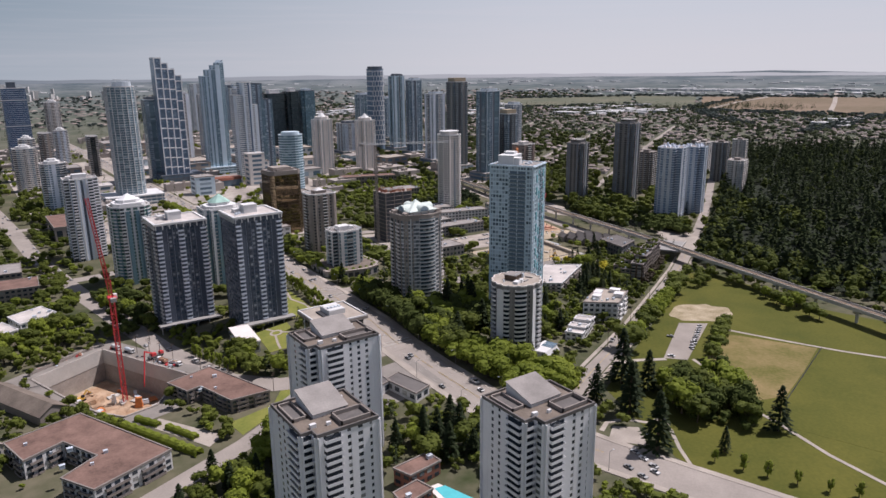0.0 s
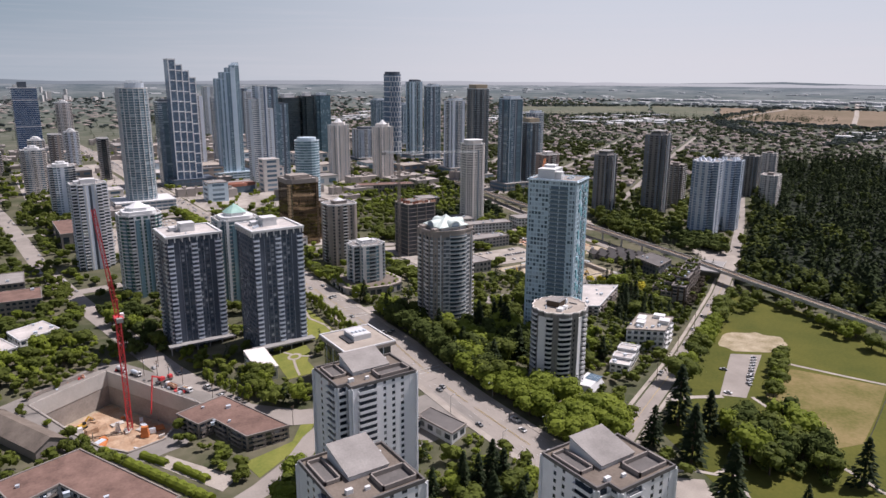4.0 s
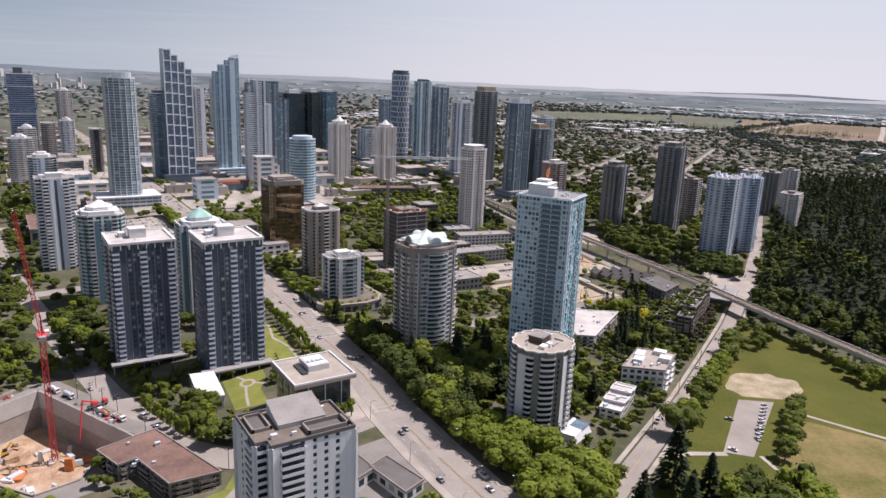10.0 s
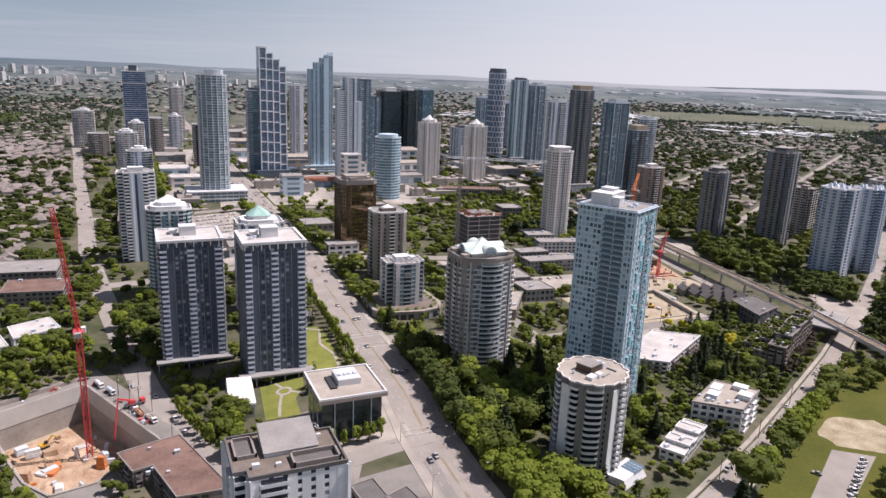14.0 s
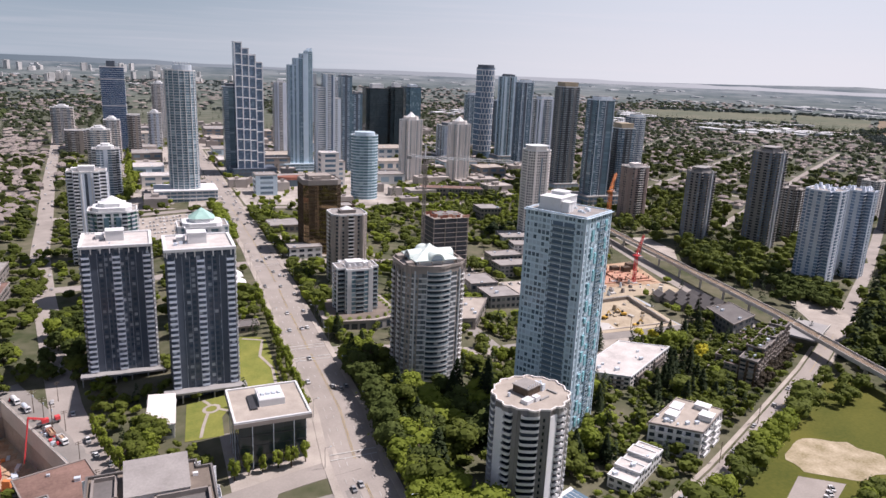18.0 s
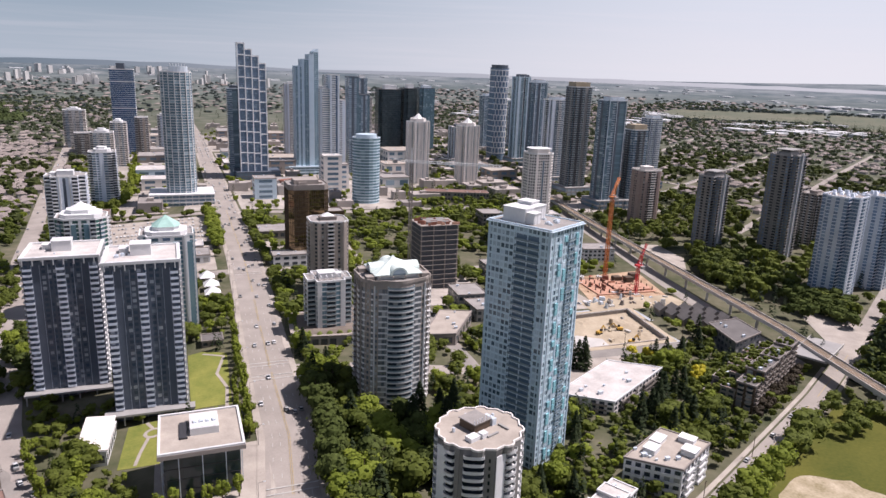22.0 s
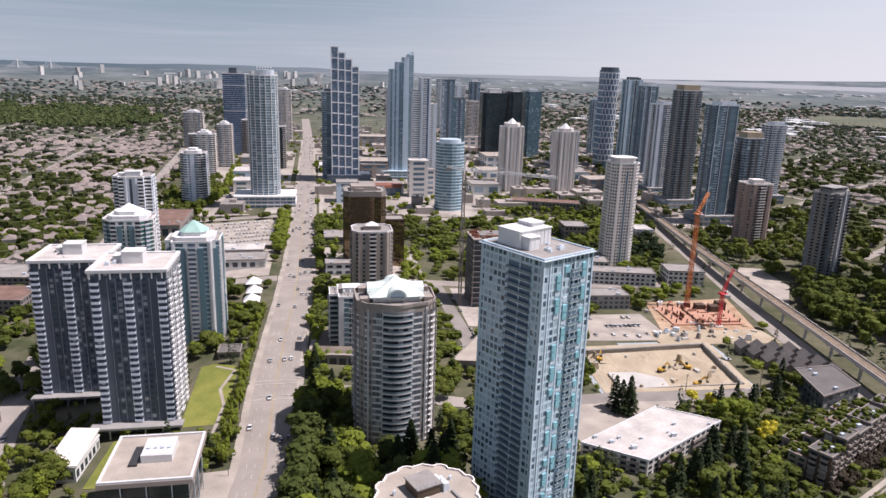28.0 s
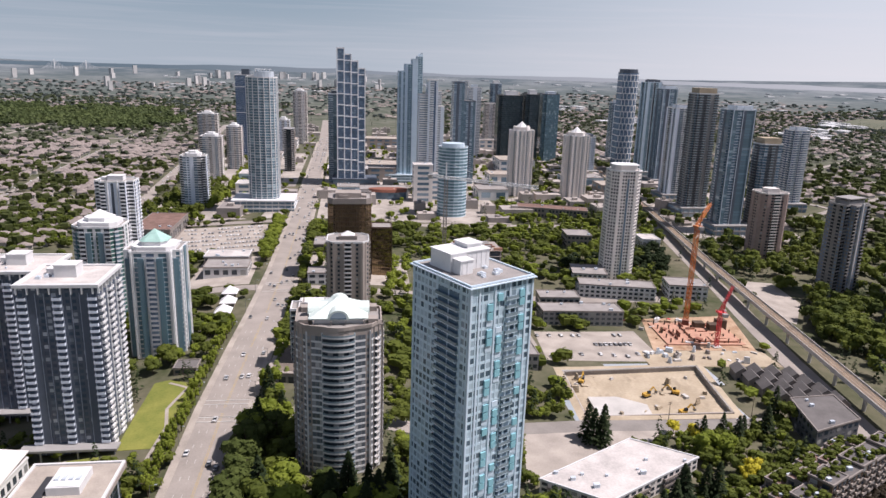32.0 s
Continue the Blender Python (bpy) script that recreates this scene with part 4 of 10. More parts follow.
def roof(root, poly, z, mat, parapet, height=1.1, boxes=()):
    bm = bmesh.new()
    prism(bm, offset(poly, 0.2), z - 0.1, z + 0.25)
    part("roof", bm, mat, root)
    bm = bmesh.new()
    big, small = offset(poly, 0.35), offset(poly, -0.25)
    n = len(poly)
    for i in range(n):
        j = (i + 1) % n
        prism(bm, [big[i], big[j], small[j], small[i]], z - 0.2, z + height)
    bmesh.ops.remove_doubles(bm, verts=bm.verts[:], dist=0.001)
    part("parapet", bm, parapet, root)
    for (x0, x1, y0, y1, h, m) in boxes:
        bm = bmesh.new()
        box(bm, x0, x1, y0, y1, z + 0.2, z + h)
        box(bm, x0 - 0.2, x1 + 0.2, y0 - 0.2, y1 + 0.2, z + h - 0.05, z + h + 0.3)
        part("rooftop_plant_room", bm, m, root)


def rooftop_bits(root, z, w, d, n, rng):
    """Vents and fan housings on a flat roof."""
    for _ in range(n):
        x, y = rng.uniform(-w, w), rng.uniform(-d, d)
        s = rng.uniform(0.4, 1.1)
        bm = bmesh.new()
        box(bm, x - s, x + s, y - s, y + s, z + 0.2, z + 0.5 + s)
        cyl(bm, x, y, s * 0.6, z + 0.5 + s, z + 0.8 + s, 8)
        part("roof_vent", bm, M["lightmetal"], root)


BALCONY = {}


def balconies(root, poly, edge, u0, u1, z0, n, h, depth=1.5, railmat="rail", slabmat="offwhite", first=1, rail_h=1.0, apart=True):
    """One balcony a storey on a stretch of one side, each with its railing."""
    p, d, L = [(p, d, L) for i, p, d, L in edges(poly) if i == edge][0]
    a, w = p + d * (L * u0), L * (u1 - u0)
    key = (round(w, 1), depth, railmat, slabmat, rail_h, apart)
    if key not in BALCONY:
        bm = bmesh.new()
        box(bm, 0, w, -depth, 0, -0.1, 0.12)
        bm2 = bmesh.new() if apart else bm
        box(bm2, 0, w, -depth, -depth + 0.07, 0.12, 0.12 + rail_h)
        box(bm2, 0, 0.07, -depth + 0.07, 0, 0.12, 0.12 + rail_h)
        box(bm2, w - 0.07, w, -depth + 0.07, 0, 0.12, 0.12 + rail_h)
        BALCONY[key] = (mesh_of("balcony", bm, M[slabmat]), mesh_of("railing", bm2, M[railmat]) if apart else None)
    s, r = BALCONY[key]
    for j in range(first, n):
        o = part("balcony", s, None, root, at=pose(a.x, a.y, z0 + j * h, 0, 0, math.degrees(math.atan2(d.y, d.x))))
        if apart:
            part("railing", r, None, o)


def fins(root, poly, edge, us, z0, z1, w, out, mat, name="pilaster"):
    p, d, L = [(p, d, L) for i, p, d, L in edges(poly) if i == edge][0]
    bm = bmesh.new()
    box(bm, -w / 2, w / 2, -out, 0.1, z0, z1)
    me = mesh_of(name, bm, mat)
    for u in us:
        c = p + d * (L * u)
        part(name, me, None, root, at=pose(c.x, c.y, 0, 0, 0, math.degrees(math.atan2(d.y, d.x))))


def tower(name, x, y, turn, poly, ztop, label, f, base=None, roofmat="roofgrey", parapet=None, boxes=(), podium=None, near=False, skip=(), bits=0):
    z0 = gz(x, y) - 0.5 if base is None else base
    t = thing(name, x, y, z0, turn, label, "building")
    n, h = storeys(t, poly, 0, ztop - z0, f, skip, near)
    roof(t, poly, ztop - z0, M[roofmat], parapet or f.wall, boxes=boxes)
    if podium:
        pw, pd, ph, pm = podium
        bm = bmesh.new()
        prism(bm, rect(pw, pd), -1, ph)
        prism(bm, rect(pw + 0.8, pd + 0.8), ph, ph + 0.8)
        part("podium", bm, pm, t)
    if bits:
        rng = random.Random(round(x * 7 + y))
        rooftop_bits(t, ztop - z0, min(abs(p[0]) for p in poly) * 0.7, min(abs(p[1]) for p in poly) * 0.7, bits, rng)
    return t, n, h, z0

class Skin:
    """Materials and measures of a facade made of upright strips."""
    def __init__(self, wall, glass, slab, rail="rail", recess="glassdark", h=2.9, bay=3.0, fin=0.0, fin_out=0.45, line=0.32, deep=1.4, finmat=None):
        self.wall, self.glass, self.slab, self.rail, self.recess, self.fin_mat = M[wall], M[glass], M[slab], M[rail], M[recess], M[finmat or slab]
        self.h, self.bay, self.fin, self.fin_out, self.line, self.deep = h, bay, fin, fin_out, line, deep


def wall_box(out, a, d, nrm, w, n0, n1, z0, z1):
    """A box on a facade: from a along d, w wide, from n0 to n1 in front of the wall."""
    v, f = out
    c = len(v)
    b = a + d * w
    for z in (z0, z1):
        for q, n in ((a, n0), (b, n0), (b, n1), (a, n1)):
            v.append((q.x + nrm.x * n, q.y + nrm.y * n, z))
    f += [(c, c + 1, c + 2, c + 3), (c + 7, c + 6, c + 5, c + 4), (c + 2, c + 1, c + 5, c + 6), (c + 3, c + 2, c + 6, c + 7), (c, c + 3, c + 7, c + 4)]


def wall_pane(out, a, d, nrm, w, n, z0, z1):
    v, f = out
    c = len(v)
    b = a + d * w
    for q, z in ((a, z0), (b, z0), (b, z1), (a, z1)):
        v.append((q.x + nrm.x * n, q.y + nrm.y * n, z))
    f.append((c, c + 1, c + 2, c + 3))


def clad(root, poly, z0, z1, s, south="g", east=None, west=None, edge={}):
    """Storeys whose sides are strips: w wall, p punched windows, g glazing, b balconies, d dark recess, l glazing with broad floor edges."""
    n = max(1, round((z1 - z0) / s.h))
    h = (z1 - z0) / n
    bm = bmesh.new()
    prism(bm, poly, z0 - 0.5, z1)
    part("wall", bm, s.wall, root)
    frames, panes, slabs, rails, dark, fin = [([], []) for _ in range(6)]
    for i, p, d, L in edges(poly):
        nrm = Vector((d.y, -d.x))
        if nrm.y > 0.8:
            continue
        pat = edge.get(i) or (south if nrm.y < -0.7 else (east or south) if nrm.x > 0 else (west or east or south))
        if L < 8 and i not in edge:
            pat = pat[:max(1, round(len(pat) * L / 20))]
        u = 0.0
        for ch, run in itertools.groupby(pat):
            c = len(list(run))
            a, w = p + d * (L * u / len(pat)), L * c / len(pat)
            u += c
            k = max(1, round(w / s.bay))
            if ch == "w":
                wall_box(frames, a, d, nrm, w, 0, 0.3, z0, z1)
            if s.fin and ch in "gl":
                for j in range(k + 1):
                    wall_box(fin, a + d * (w * j / k - s.fin / 2), d, nrm, s.fin, 0, s.fin_out, z0, z1)
            for j in range(n):
                z = z0 + j * h
                if ch == "b":
                    if j:
                        wall_box(slabs, a, d, nrm, w, 0, s.deep, z - 0.13, z + 0.13)
                        wall_box(rails, a + d * 0.05, d, nrm, w - 0.1, s.deep - 0.1, s.deep - 0.02, z + 0.13, z + 1.1)
                    wall_pane(dark, a + d * 0.1, d, nrm, w - 0.2, 0.05, z + 0.2, z + h - 0.1)
                elif ch == "d":
                    wall_pane(dark, a, d, nrm, w, 0.06, z, z + h - 0.25)
                elif ch in "gl":
                    top = s.line * (2.2 if ch == "l" else 1)
                    wall_box(slabs, a, d, nrm, w, 0, 0.5 if ch == "l" else 0.2, z - 0.04, z + top)
                    for m in range(k):
                        wall_pane(panes, a + d * (w * m / k + 0.06), d, nrm, w / k - 0.12, 0.1, z + top, z + h)
                elif ch == "p":
                    for m in range(k):
                        wall_pane(panes, a + d * (w * (m + 0.2) / k), d, nrm, w / k * 0.6, 0.06, z + h * 0.33, z + h * 0.86)
    for nm, out, mat in (("pilaster_strip", frames, s.wall), ("glazing", panes, s.glass), ("floor_edge", slabs, s.slab), ("balcony_rail", rails, s.rail), ("recess_glazing", dark, s.recess), ("mullion", fin, s.fin_mat)):
        if out[0]:
            part(nm, mesh_from(nm, out[0], out[1], mat), None, root)["kind"] = "stuff"
    return n, h


def striped(name, x, y, turn, poly, zt, label, s, south="g", east=None, west=None, edge={}, roofmat="roofgrey", parapet=None, boxes=(), podium=None):
    z0 = gz(x, y) - 0.5
    t = thing(name, x, y, z0, turn, label, "building")
    clad(t, poly, 0, zt - z0, s, south, east, west, edge)
    roof(t, poly, zt - z0, M[roofmat], M[parapet] if parapet else s.slab, boxes=[(*b[:5], M[b[5]]) for b in boxes])
    if podium:
        pw, pd, ph, pm = podium
        tiers(t, pw, pd, ph, pm)
    return t, zt - z0


def tiers(t, w, d, h, mat, cx=0.0, cy=0.0, glass="glassblue"):
    """A broad podium of glazed storeys with pale floor edges."""
    k = max(1, round(h / 4.5))
    bm = bmesh.new()
    prism(bm, [(x + cx, y + cy) for x, y in rect(w - 1.6, d - 1.6)], -1, h - 0.2)
    part("podium_glazing", bm, M[glass], t)
    for j in range(k + 1):
        bm = bmesh.new()
        g = 0.0 if j % 2 else -1.2
        prism(bm, [(x + cx, y + cy) for x, y in rect(w + g, d + g)], j * h / k - 0.9, j * h / k + 0.7)
        part("podium_floor", bm, M[mat], t)
    bm = bmesh.new()
    for i in range(int(w / 7)):
        box(bm, cx - w / 2 + 3 + i * 7, cx - w / 2 + 3.6 + i * 7, cy - d / 2 + 0.2, cy - d / 2 + 0.9, 0, h)
    part("podium_column", bm, M[mat], t)


def pyramid(t, poly, z0, z1, mat, name="pyramid_roof"):
    bm = bmesh.new()
    prism(bm, poly, z0, z1, [(x * 0.03, y * 0.03) for x, y in poly])
    part(name, bm, mat, t)


def cap(t, poly, z0, z1, mat, name="roof_tier"):
    bm = bmesh.new()
    prism(bm, poly, z0, z1)
    part(name, bm, M[mat], t)


# ---- near towers ----
def twin(x, y, w, d, ztop, label):
    f = Facade(M["twinslate"], M["glasstwin"], M["twinslate"], h=2.85, bay=2.6, sill=1.2, pier=0.9, out=0.12, single=50)
    poly = rect(w, d)
    t, n, h, z0 = tower("apartment_tower", x, y, 0, poly, ztop, label, f, roofmat="roofwhite", parapet=M["white"], near=True,
                        boxes=((-5, 4, -3, 5, 5.5, M["offwhite"]), (-10, -6, 2, 8, 2.5, M["offwhite"])), bits=3)
    top = ztop - z0
    for u0, u1 in ((0.0, 0.11), (0.44, 0.55), (0.89, 1.0)):
        balconies(t, poly, 0, u0, u1, 0, n - 1, h, 1.5, "white", "bluewhite", apart=False)
    for u0, u1 in ((0.02, 0.2), (0.4, 0.6), (0.8, 0.98)):
        balconies(t, poly, 1, u0, u1, 0, n - 1, h, 1.4, "white", "white", apart=False)
    for u0, u1 in ((0.02, 0.2), (0.8, 0.98)) if x < -80 else ():
        balconies(t, poly, 3, u0, u1, 0, n - 1, h, 1.4, "rail", "offwhite", apart=False)
    fins(t, poly, 0, (0.115, 0.22, 0.33, 0.435, 0.555, 0.67, 0.78, 0.885), 0, top - 3, 0.22, 0.3, M["frosted"])
    fins(t, poly, 1, (0.21, 0.39, 0.61, 0.79), 0, top - 3, 0.5, 0.5, M["white"])
    bm = bmesh.new()
    for u0, u1 in ((0.12, 0.215), (0.785, 0.88)):
        box(bm, -w / 2 + u0 * w, -w / 2 + u1 * w, -d / 2 - 0.28, -d / 2, 0, top - 3)
    part("blank_panel", bm, M["twinslate"], t, "dark slate wall panel")
    # white colonnade round the top storey
    bm = bmesh.new()
    big = offset(poly, 1.3)
    small = offset(poly, 0.0)
    for i in range(4):
        j = (i + 1) % 4
        prism(bm, [big[i], big[j], small[j], small[i]], top - 0.4, top + 1.0)
    part("roof_fascia", bm, M["offwhite"], t)
    bm = bmesh.new()
    box(bm, -0.22, 0.22, -1.25, 0, top - 3.2, top - 0.35)
    me = mesh_of("top_post", bm, M["white"])
    for i, p, dd, L in edges(poly):
        for s in range(8):
            c = p + dd * (L * (s + 0.02) / 7.3)
            part("top_post", me, None, t, at=pose(c.x, c.y, 0, 0, 0, math.degrees(math.atan2(dd.y, dd.x))))
    bm = bmesh.new()
    box(bm, -w / 2 - 5, w / 2 + 4, -d / 2 - 6, -d / 2 - 0.1, 4.2, 5.2)
    for s in range(6):
        cx = -w / 2 - 4 + s * (w + 7) / 5
        box(bm, cx - 0.3, cx + 0.3, -d / 2 - 5.6, -d / 2 - 5.0, -0.5, 4.2)
    part("entrance_canopy", bm, M["grey"], t)
    return t


twin(-55.5, -8.5, 31, 29, 72, "dark slate slab tower with white balconies and roof frame")
twin(-94.5, 35, 33, 30, 65, "dark slate slab tower with white balconies beside its twin")


def teal_tower():
    f = Facade(M["teal"], M["glassmix"], M["teal"], h=2.85, bay=2.2, sill=1.0, pier=0.5, out=0.14, single=110)
    poly = rect(25, 31)
    t, n, h, z0 = tower("glass_tower", 104.5, -98.5, 28.6, poly, 100.3, "pale teal glass apartment tower with turquoise bays", f, roofmat="roofgrey", parapet=M["palepanel"], near=True, bits=8)
    top = 100.3 - z0
    # balcony stack on the shaded side; a flat darker panel paints the recess shade
    balconies(t, poly, 3, 0.46, 0.84, 0, n - 1, h, 1.5, "railglass", "palepanel")
    bm = bmesh.new()
    box(bm, -12.85, -12.4, 15.5 - 31 * 0.84, 15.5 - 31 * 0.46, 2.9, top - 3)
    part("balcony_recess", bm, M["glassblue"], t, "flat dark glazed panel for the recess shade behind the balconies")
    balconies(t, poly, 0, 0.55, 0.75, 0, n - 1, h, 0.9, "railglass", "palepanel")
    # projecting turquoise bays on the sunny side
    rng = random.Random(4)
    bm = bmesh.new()
    box(bm, -1.0, 1.0, -0.7, 0, 0.2, h - 0.25)
    bay = mesh_of("glass_bay", bm, M["tealbright"])
    bm = bmesh.new()
    box(bm, -1.25, 1.25, -0.35, 0, 0.9, h - 0.1)
    pale = mesh_of("pale_bay", bm, M["palepanel"])
    for j in range(1, n - 1):
        for k, u in enumerate((0.3, 0.46, 0.82)):
            if (j // 3 + k) % 3 != 0 or rng.random() < 0.25:
                part("glass_bay", bay if (j + k) % 3 else pale, None, t, at=pose(-12.5 + 25 * u, -15.5, j * h))
    fins(t, poly, 0, (0.0, 0.13, 0.38, 0.62, 0.9, 1.0), 0, top, 0.7, 0.42, M["palepanel"])
    fins(t, poly, 3, (0.02, 0.46, 0.65, 0.84, 0.98), 0, top, 0.6, 0.4, M["teal"])
    bm = bmesh.new()
    prism(bm, offset(poly, 1.1), top + 0.1, top + 0.45)
    part("roof_canopy", bm, M["palepanel"], t)
    bm = bmesh.new()
    prism(bm, offset(poly, 0.4), top + 0.45, top + 0.6)
    part("roof_deck", bm, M["roofgrey"], t)
    for x0, x1, y0, y1, hh, nm in ((-9, 7, 0, 11, 6.5, "rooftop_plant_room"), (-8, -3, -4, 0, 5.0, "rooftop_plant_room"), (0, 6, 3, 10, 8.0, "lift_overrun")):
        bm = bmesh.new()
        box(bm, x0, x1, y0, y1, top + 0.5, top + hh)
        box(bm, x0 - 0.3, x1 + 0.3, y0 - 0.3, y1 + 0.3, top + hh, top + hh + 0.35)
        for s in range(int((x1 - x0) / 2)):
            box(bm, x0 + 0.6 + 2 * s, x0 + 0.75 + 2 * s, y0 - 0.12, y0, top + 0.6, top + hh - 0.3)
        part(nm, bm, M["white"], t)
    return t


teal_tower()


def arc_strip(cx, cy, r, a0, a1, n=7):
    return [(cx + r * math.cos(a0 + (a1 - a0) * i / n), cy + r * math.sin(a0 + (a1 - a0) * i / n)) for i in range(n + 1)]


def bowed_balcony(outer, slabmat, railmat, rail_h=1.0, thick=0.3):
    """A bowed balcony slab over an outline whose first and last points lie on the wall, and its railing."""
    bm = bmesh.new()
    prism(bm, outer, -thick / 2, thick / 2)
    slab = mesh_of("balcony", bm, slabmat)
    bm = bmesh.new()
    c = Vector((sum(p[0] for p in outer) / len(outer), sum(p[1] for p in outer) / len(outer)))
    for p, q in zip(outer, outer[1:]):
        p2, q2 = [c + (Vector(u) - c) * 0.95 for u in (p, q)]
        prism(bm, [p, q, tuple(q2), tuple(p2)], thick / 2, thick / 2 + rail_h)
    bmesh.ops.remove_doubles(bm, verts=bm.verts[:], dist=0.002)
    return slab, mesh_of("railing", bm, railmat)


def dome_tower():
    x, y, zt = 60, -36, 62.0
    z0 = gz(x, y) - 0.5
    t = thing("domed_tower", x, y, z0, 0, "taupe round apartment tower with a pale green roof", "building")
    top = zt - z0
    bow = arc_strip(0, -5.5, 11.2, -2.15, -0.99, 6)
    poly = [(-17.2, -8), (-13.2, -12.6)] + bow + [(13.2, -12.6), (17.2, -8), (17.6, 8), (12, 14), (-12, 14), (-17.6, 8)]
    s = Skin("taupewarm", "glassdome", "offwhite", "pinkwhite", "glass", h=2.85, bay=1.9, line=0.8, deep=1.5)
    k = len(poly)
    pats = {0: "gpg", 1: "pgg", 8: "ggp", 9: "gbg", 10: "gbbpgpbbg", 11: "wpw", 13: "wpw", 14: "gbbpgpbbg"}
    for i in range(2, 8):
        pats[i] = "d"
    n, h = clad(t, poly, 0, top - 3.0, s, "g", edge=pats)
    bm = bmesh.new()
    prism(bm, poly, top - 3.0, top)
    part("attic", bm, M["taupewarm"], t)
    # bowed balcony stack in the middle of the front, and shallow ones on the corners
    slab, rail = bowed_balcony([(-6.6, -13.6)] + arc_strip(0, -5.5, 12.3, -2.13, -1.01, 8) + [(6.6, -13.6)], M["offwhite"], M["railglass"], 0.7, 0.75)
    for j in range(1, n + 1):
        o = part("balcony", slab, None, t, at=(0, 0, j * h))
        part("railing", rail, None, o)
    for sx in (-1, 1):
        for u in (0.26, 0.74):
            px = sx * (17.2 - 4.0 * u)
            py = -8 - 4.6 * u
            bm = bmesh.new()
            box(bm, px - 0.35, px + 0.35, py - 0.35, py + 0.35, 0, top)
            part("pilaster", bm, M["taupewarm"], t)
    for u in (-0.98, -0.5, 0.5, 0.98):
        bm = bmesh.new()
        c = (u * 13.0, -12.9 - (0 if abs(u) > 0.9 else 1.6))
        box(bm, c[0] - 0.3, c[0] + 0.3, c[1] - 0.35, c[1] + 0.35, 0, top - 1.5)
        part("pilaster", bm, M["offwhite"], t)
    for sx in (-1, 1):
        for yy in (-6.5, -2.2, 2.2, 6.5):
            bm = bmesh.new()
            box(bm, sx * 17.8 - 0.35, sx * 17.8 + 0.35, yy - 0.4, yy + 0.4, 0, top - 1)
            part("pilaster", bm, M["taupewarm"], t)
    roof(t, poly, top, M["roofgrey"], M["taupewarm"], 1.3)
    # terraces behind the parapet and warm corner blocks
    for px, py in ((-14, -8), (14, -8), (-14, 7), (14, 7)):
        bm = bmesh.new()
        box(bm, px - 2, px + 2, py - 2.2, py + 2.2, top + 0.2, top + 2.4)
        part("corner_block", bm, M["taupewarm"], t)
    bm = bmesh.new()
    prism(bm, rect(21, 18.5), top + 0.2, top + 2.6)
    part("drum", bm, M["offwhite"], t)
    bm = bmesh.new()
    prism(bm, rect(24, 21.5), top + 2.6, top + 3.0)
    prism(bm, rect(23.6, 21), top + 3.0, top + 5.0, rect(15, 13))
    prism(bm, rect(15, 13), top + 5.0, top + 7.6, rect(5, 4.4))
    prism(bm, rect(5, 4.4), top + 7.6, top + 9.6, rect(0.4, 0.4))
    part("hipped_roof", bm, M["tealroof"], t, "pale green metal hipped roof")
    for a in (0, 90, 180, 270):
        d = 11.4 if a % 180 == 0 else 12.6
        bm = bmesh.new()
        w = 4.3
        front = [bm.verts.new((w * math.cos(math.pi * i / 10), -d, top + 2.6 + 4.0 * math.sin(math.pi * i / 10))) for i in range(11)]
        back = [bm.verts.new((v.co.x, -3.0, v.co.z)) for v in front]
        for i in range(10):
            bm.faces.new((front[i], front[i + 1], back[i + 1], back[i]))
        bm.faces.new(front)
        part("dormer_vault", bm, M["tealroof"], t, at=pose(0, 0, 0, 0, 0, a))
        bm = bmesh.new()
        prism(bm, [(-3.2, -d - 0.12), (3.2, -d - 0.12), (3.2, -d + 0.05), (-3.2, -d + 0.05)], top + 2.8, top + 3.4)
        vs = [bm.verts.new((3.2 * math.cos(math.pi * i / 8), -d - 0.1, top + 3.4 + 2.4 * math.sin(math.pi * i / 8))) for i in range(9)]
        bm.faces.new(vs)
        part("arched_window", bm, M["glassblue"], t, at=pose(0, 0, 0, 0, 0, a))
    for sx in (-10, -3, 3, 10):
        bm = bmesh.new()
        bar(bm, (sx, -12.2, top), (sx, -12.2, top + 2.2), 0.16)
        bar(bm, (sx, -12.2, top + 2.2), (sx, -9.5, top + 2.2), 0.16)
        part("trellis_post", bm, M["taupewarm"], t)
    return t


dome_tower()


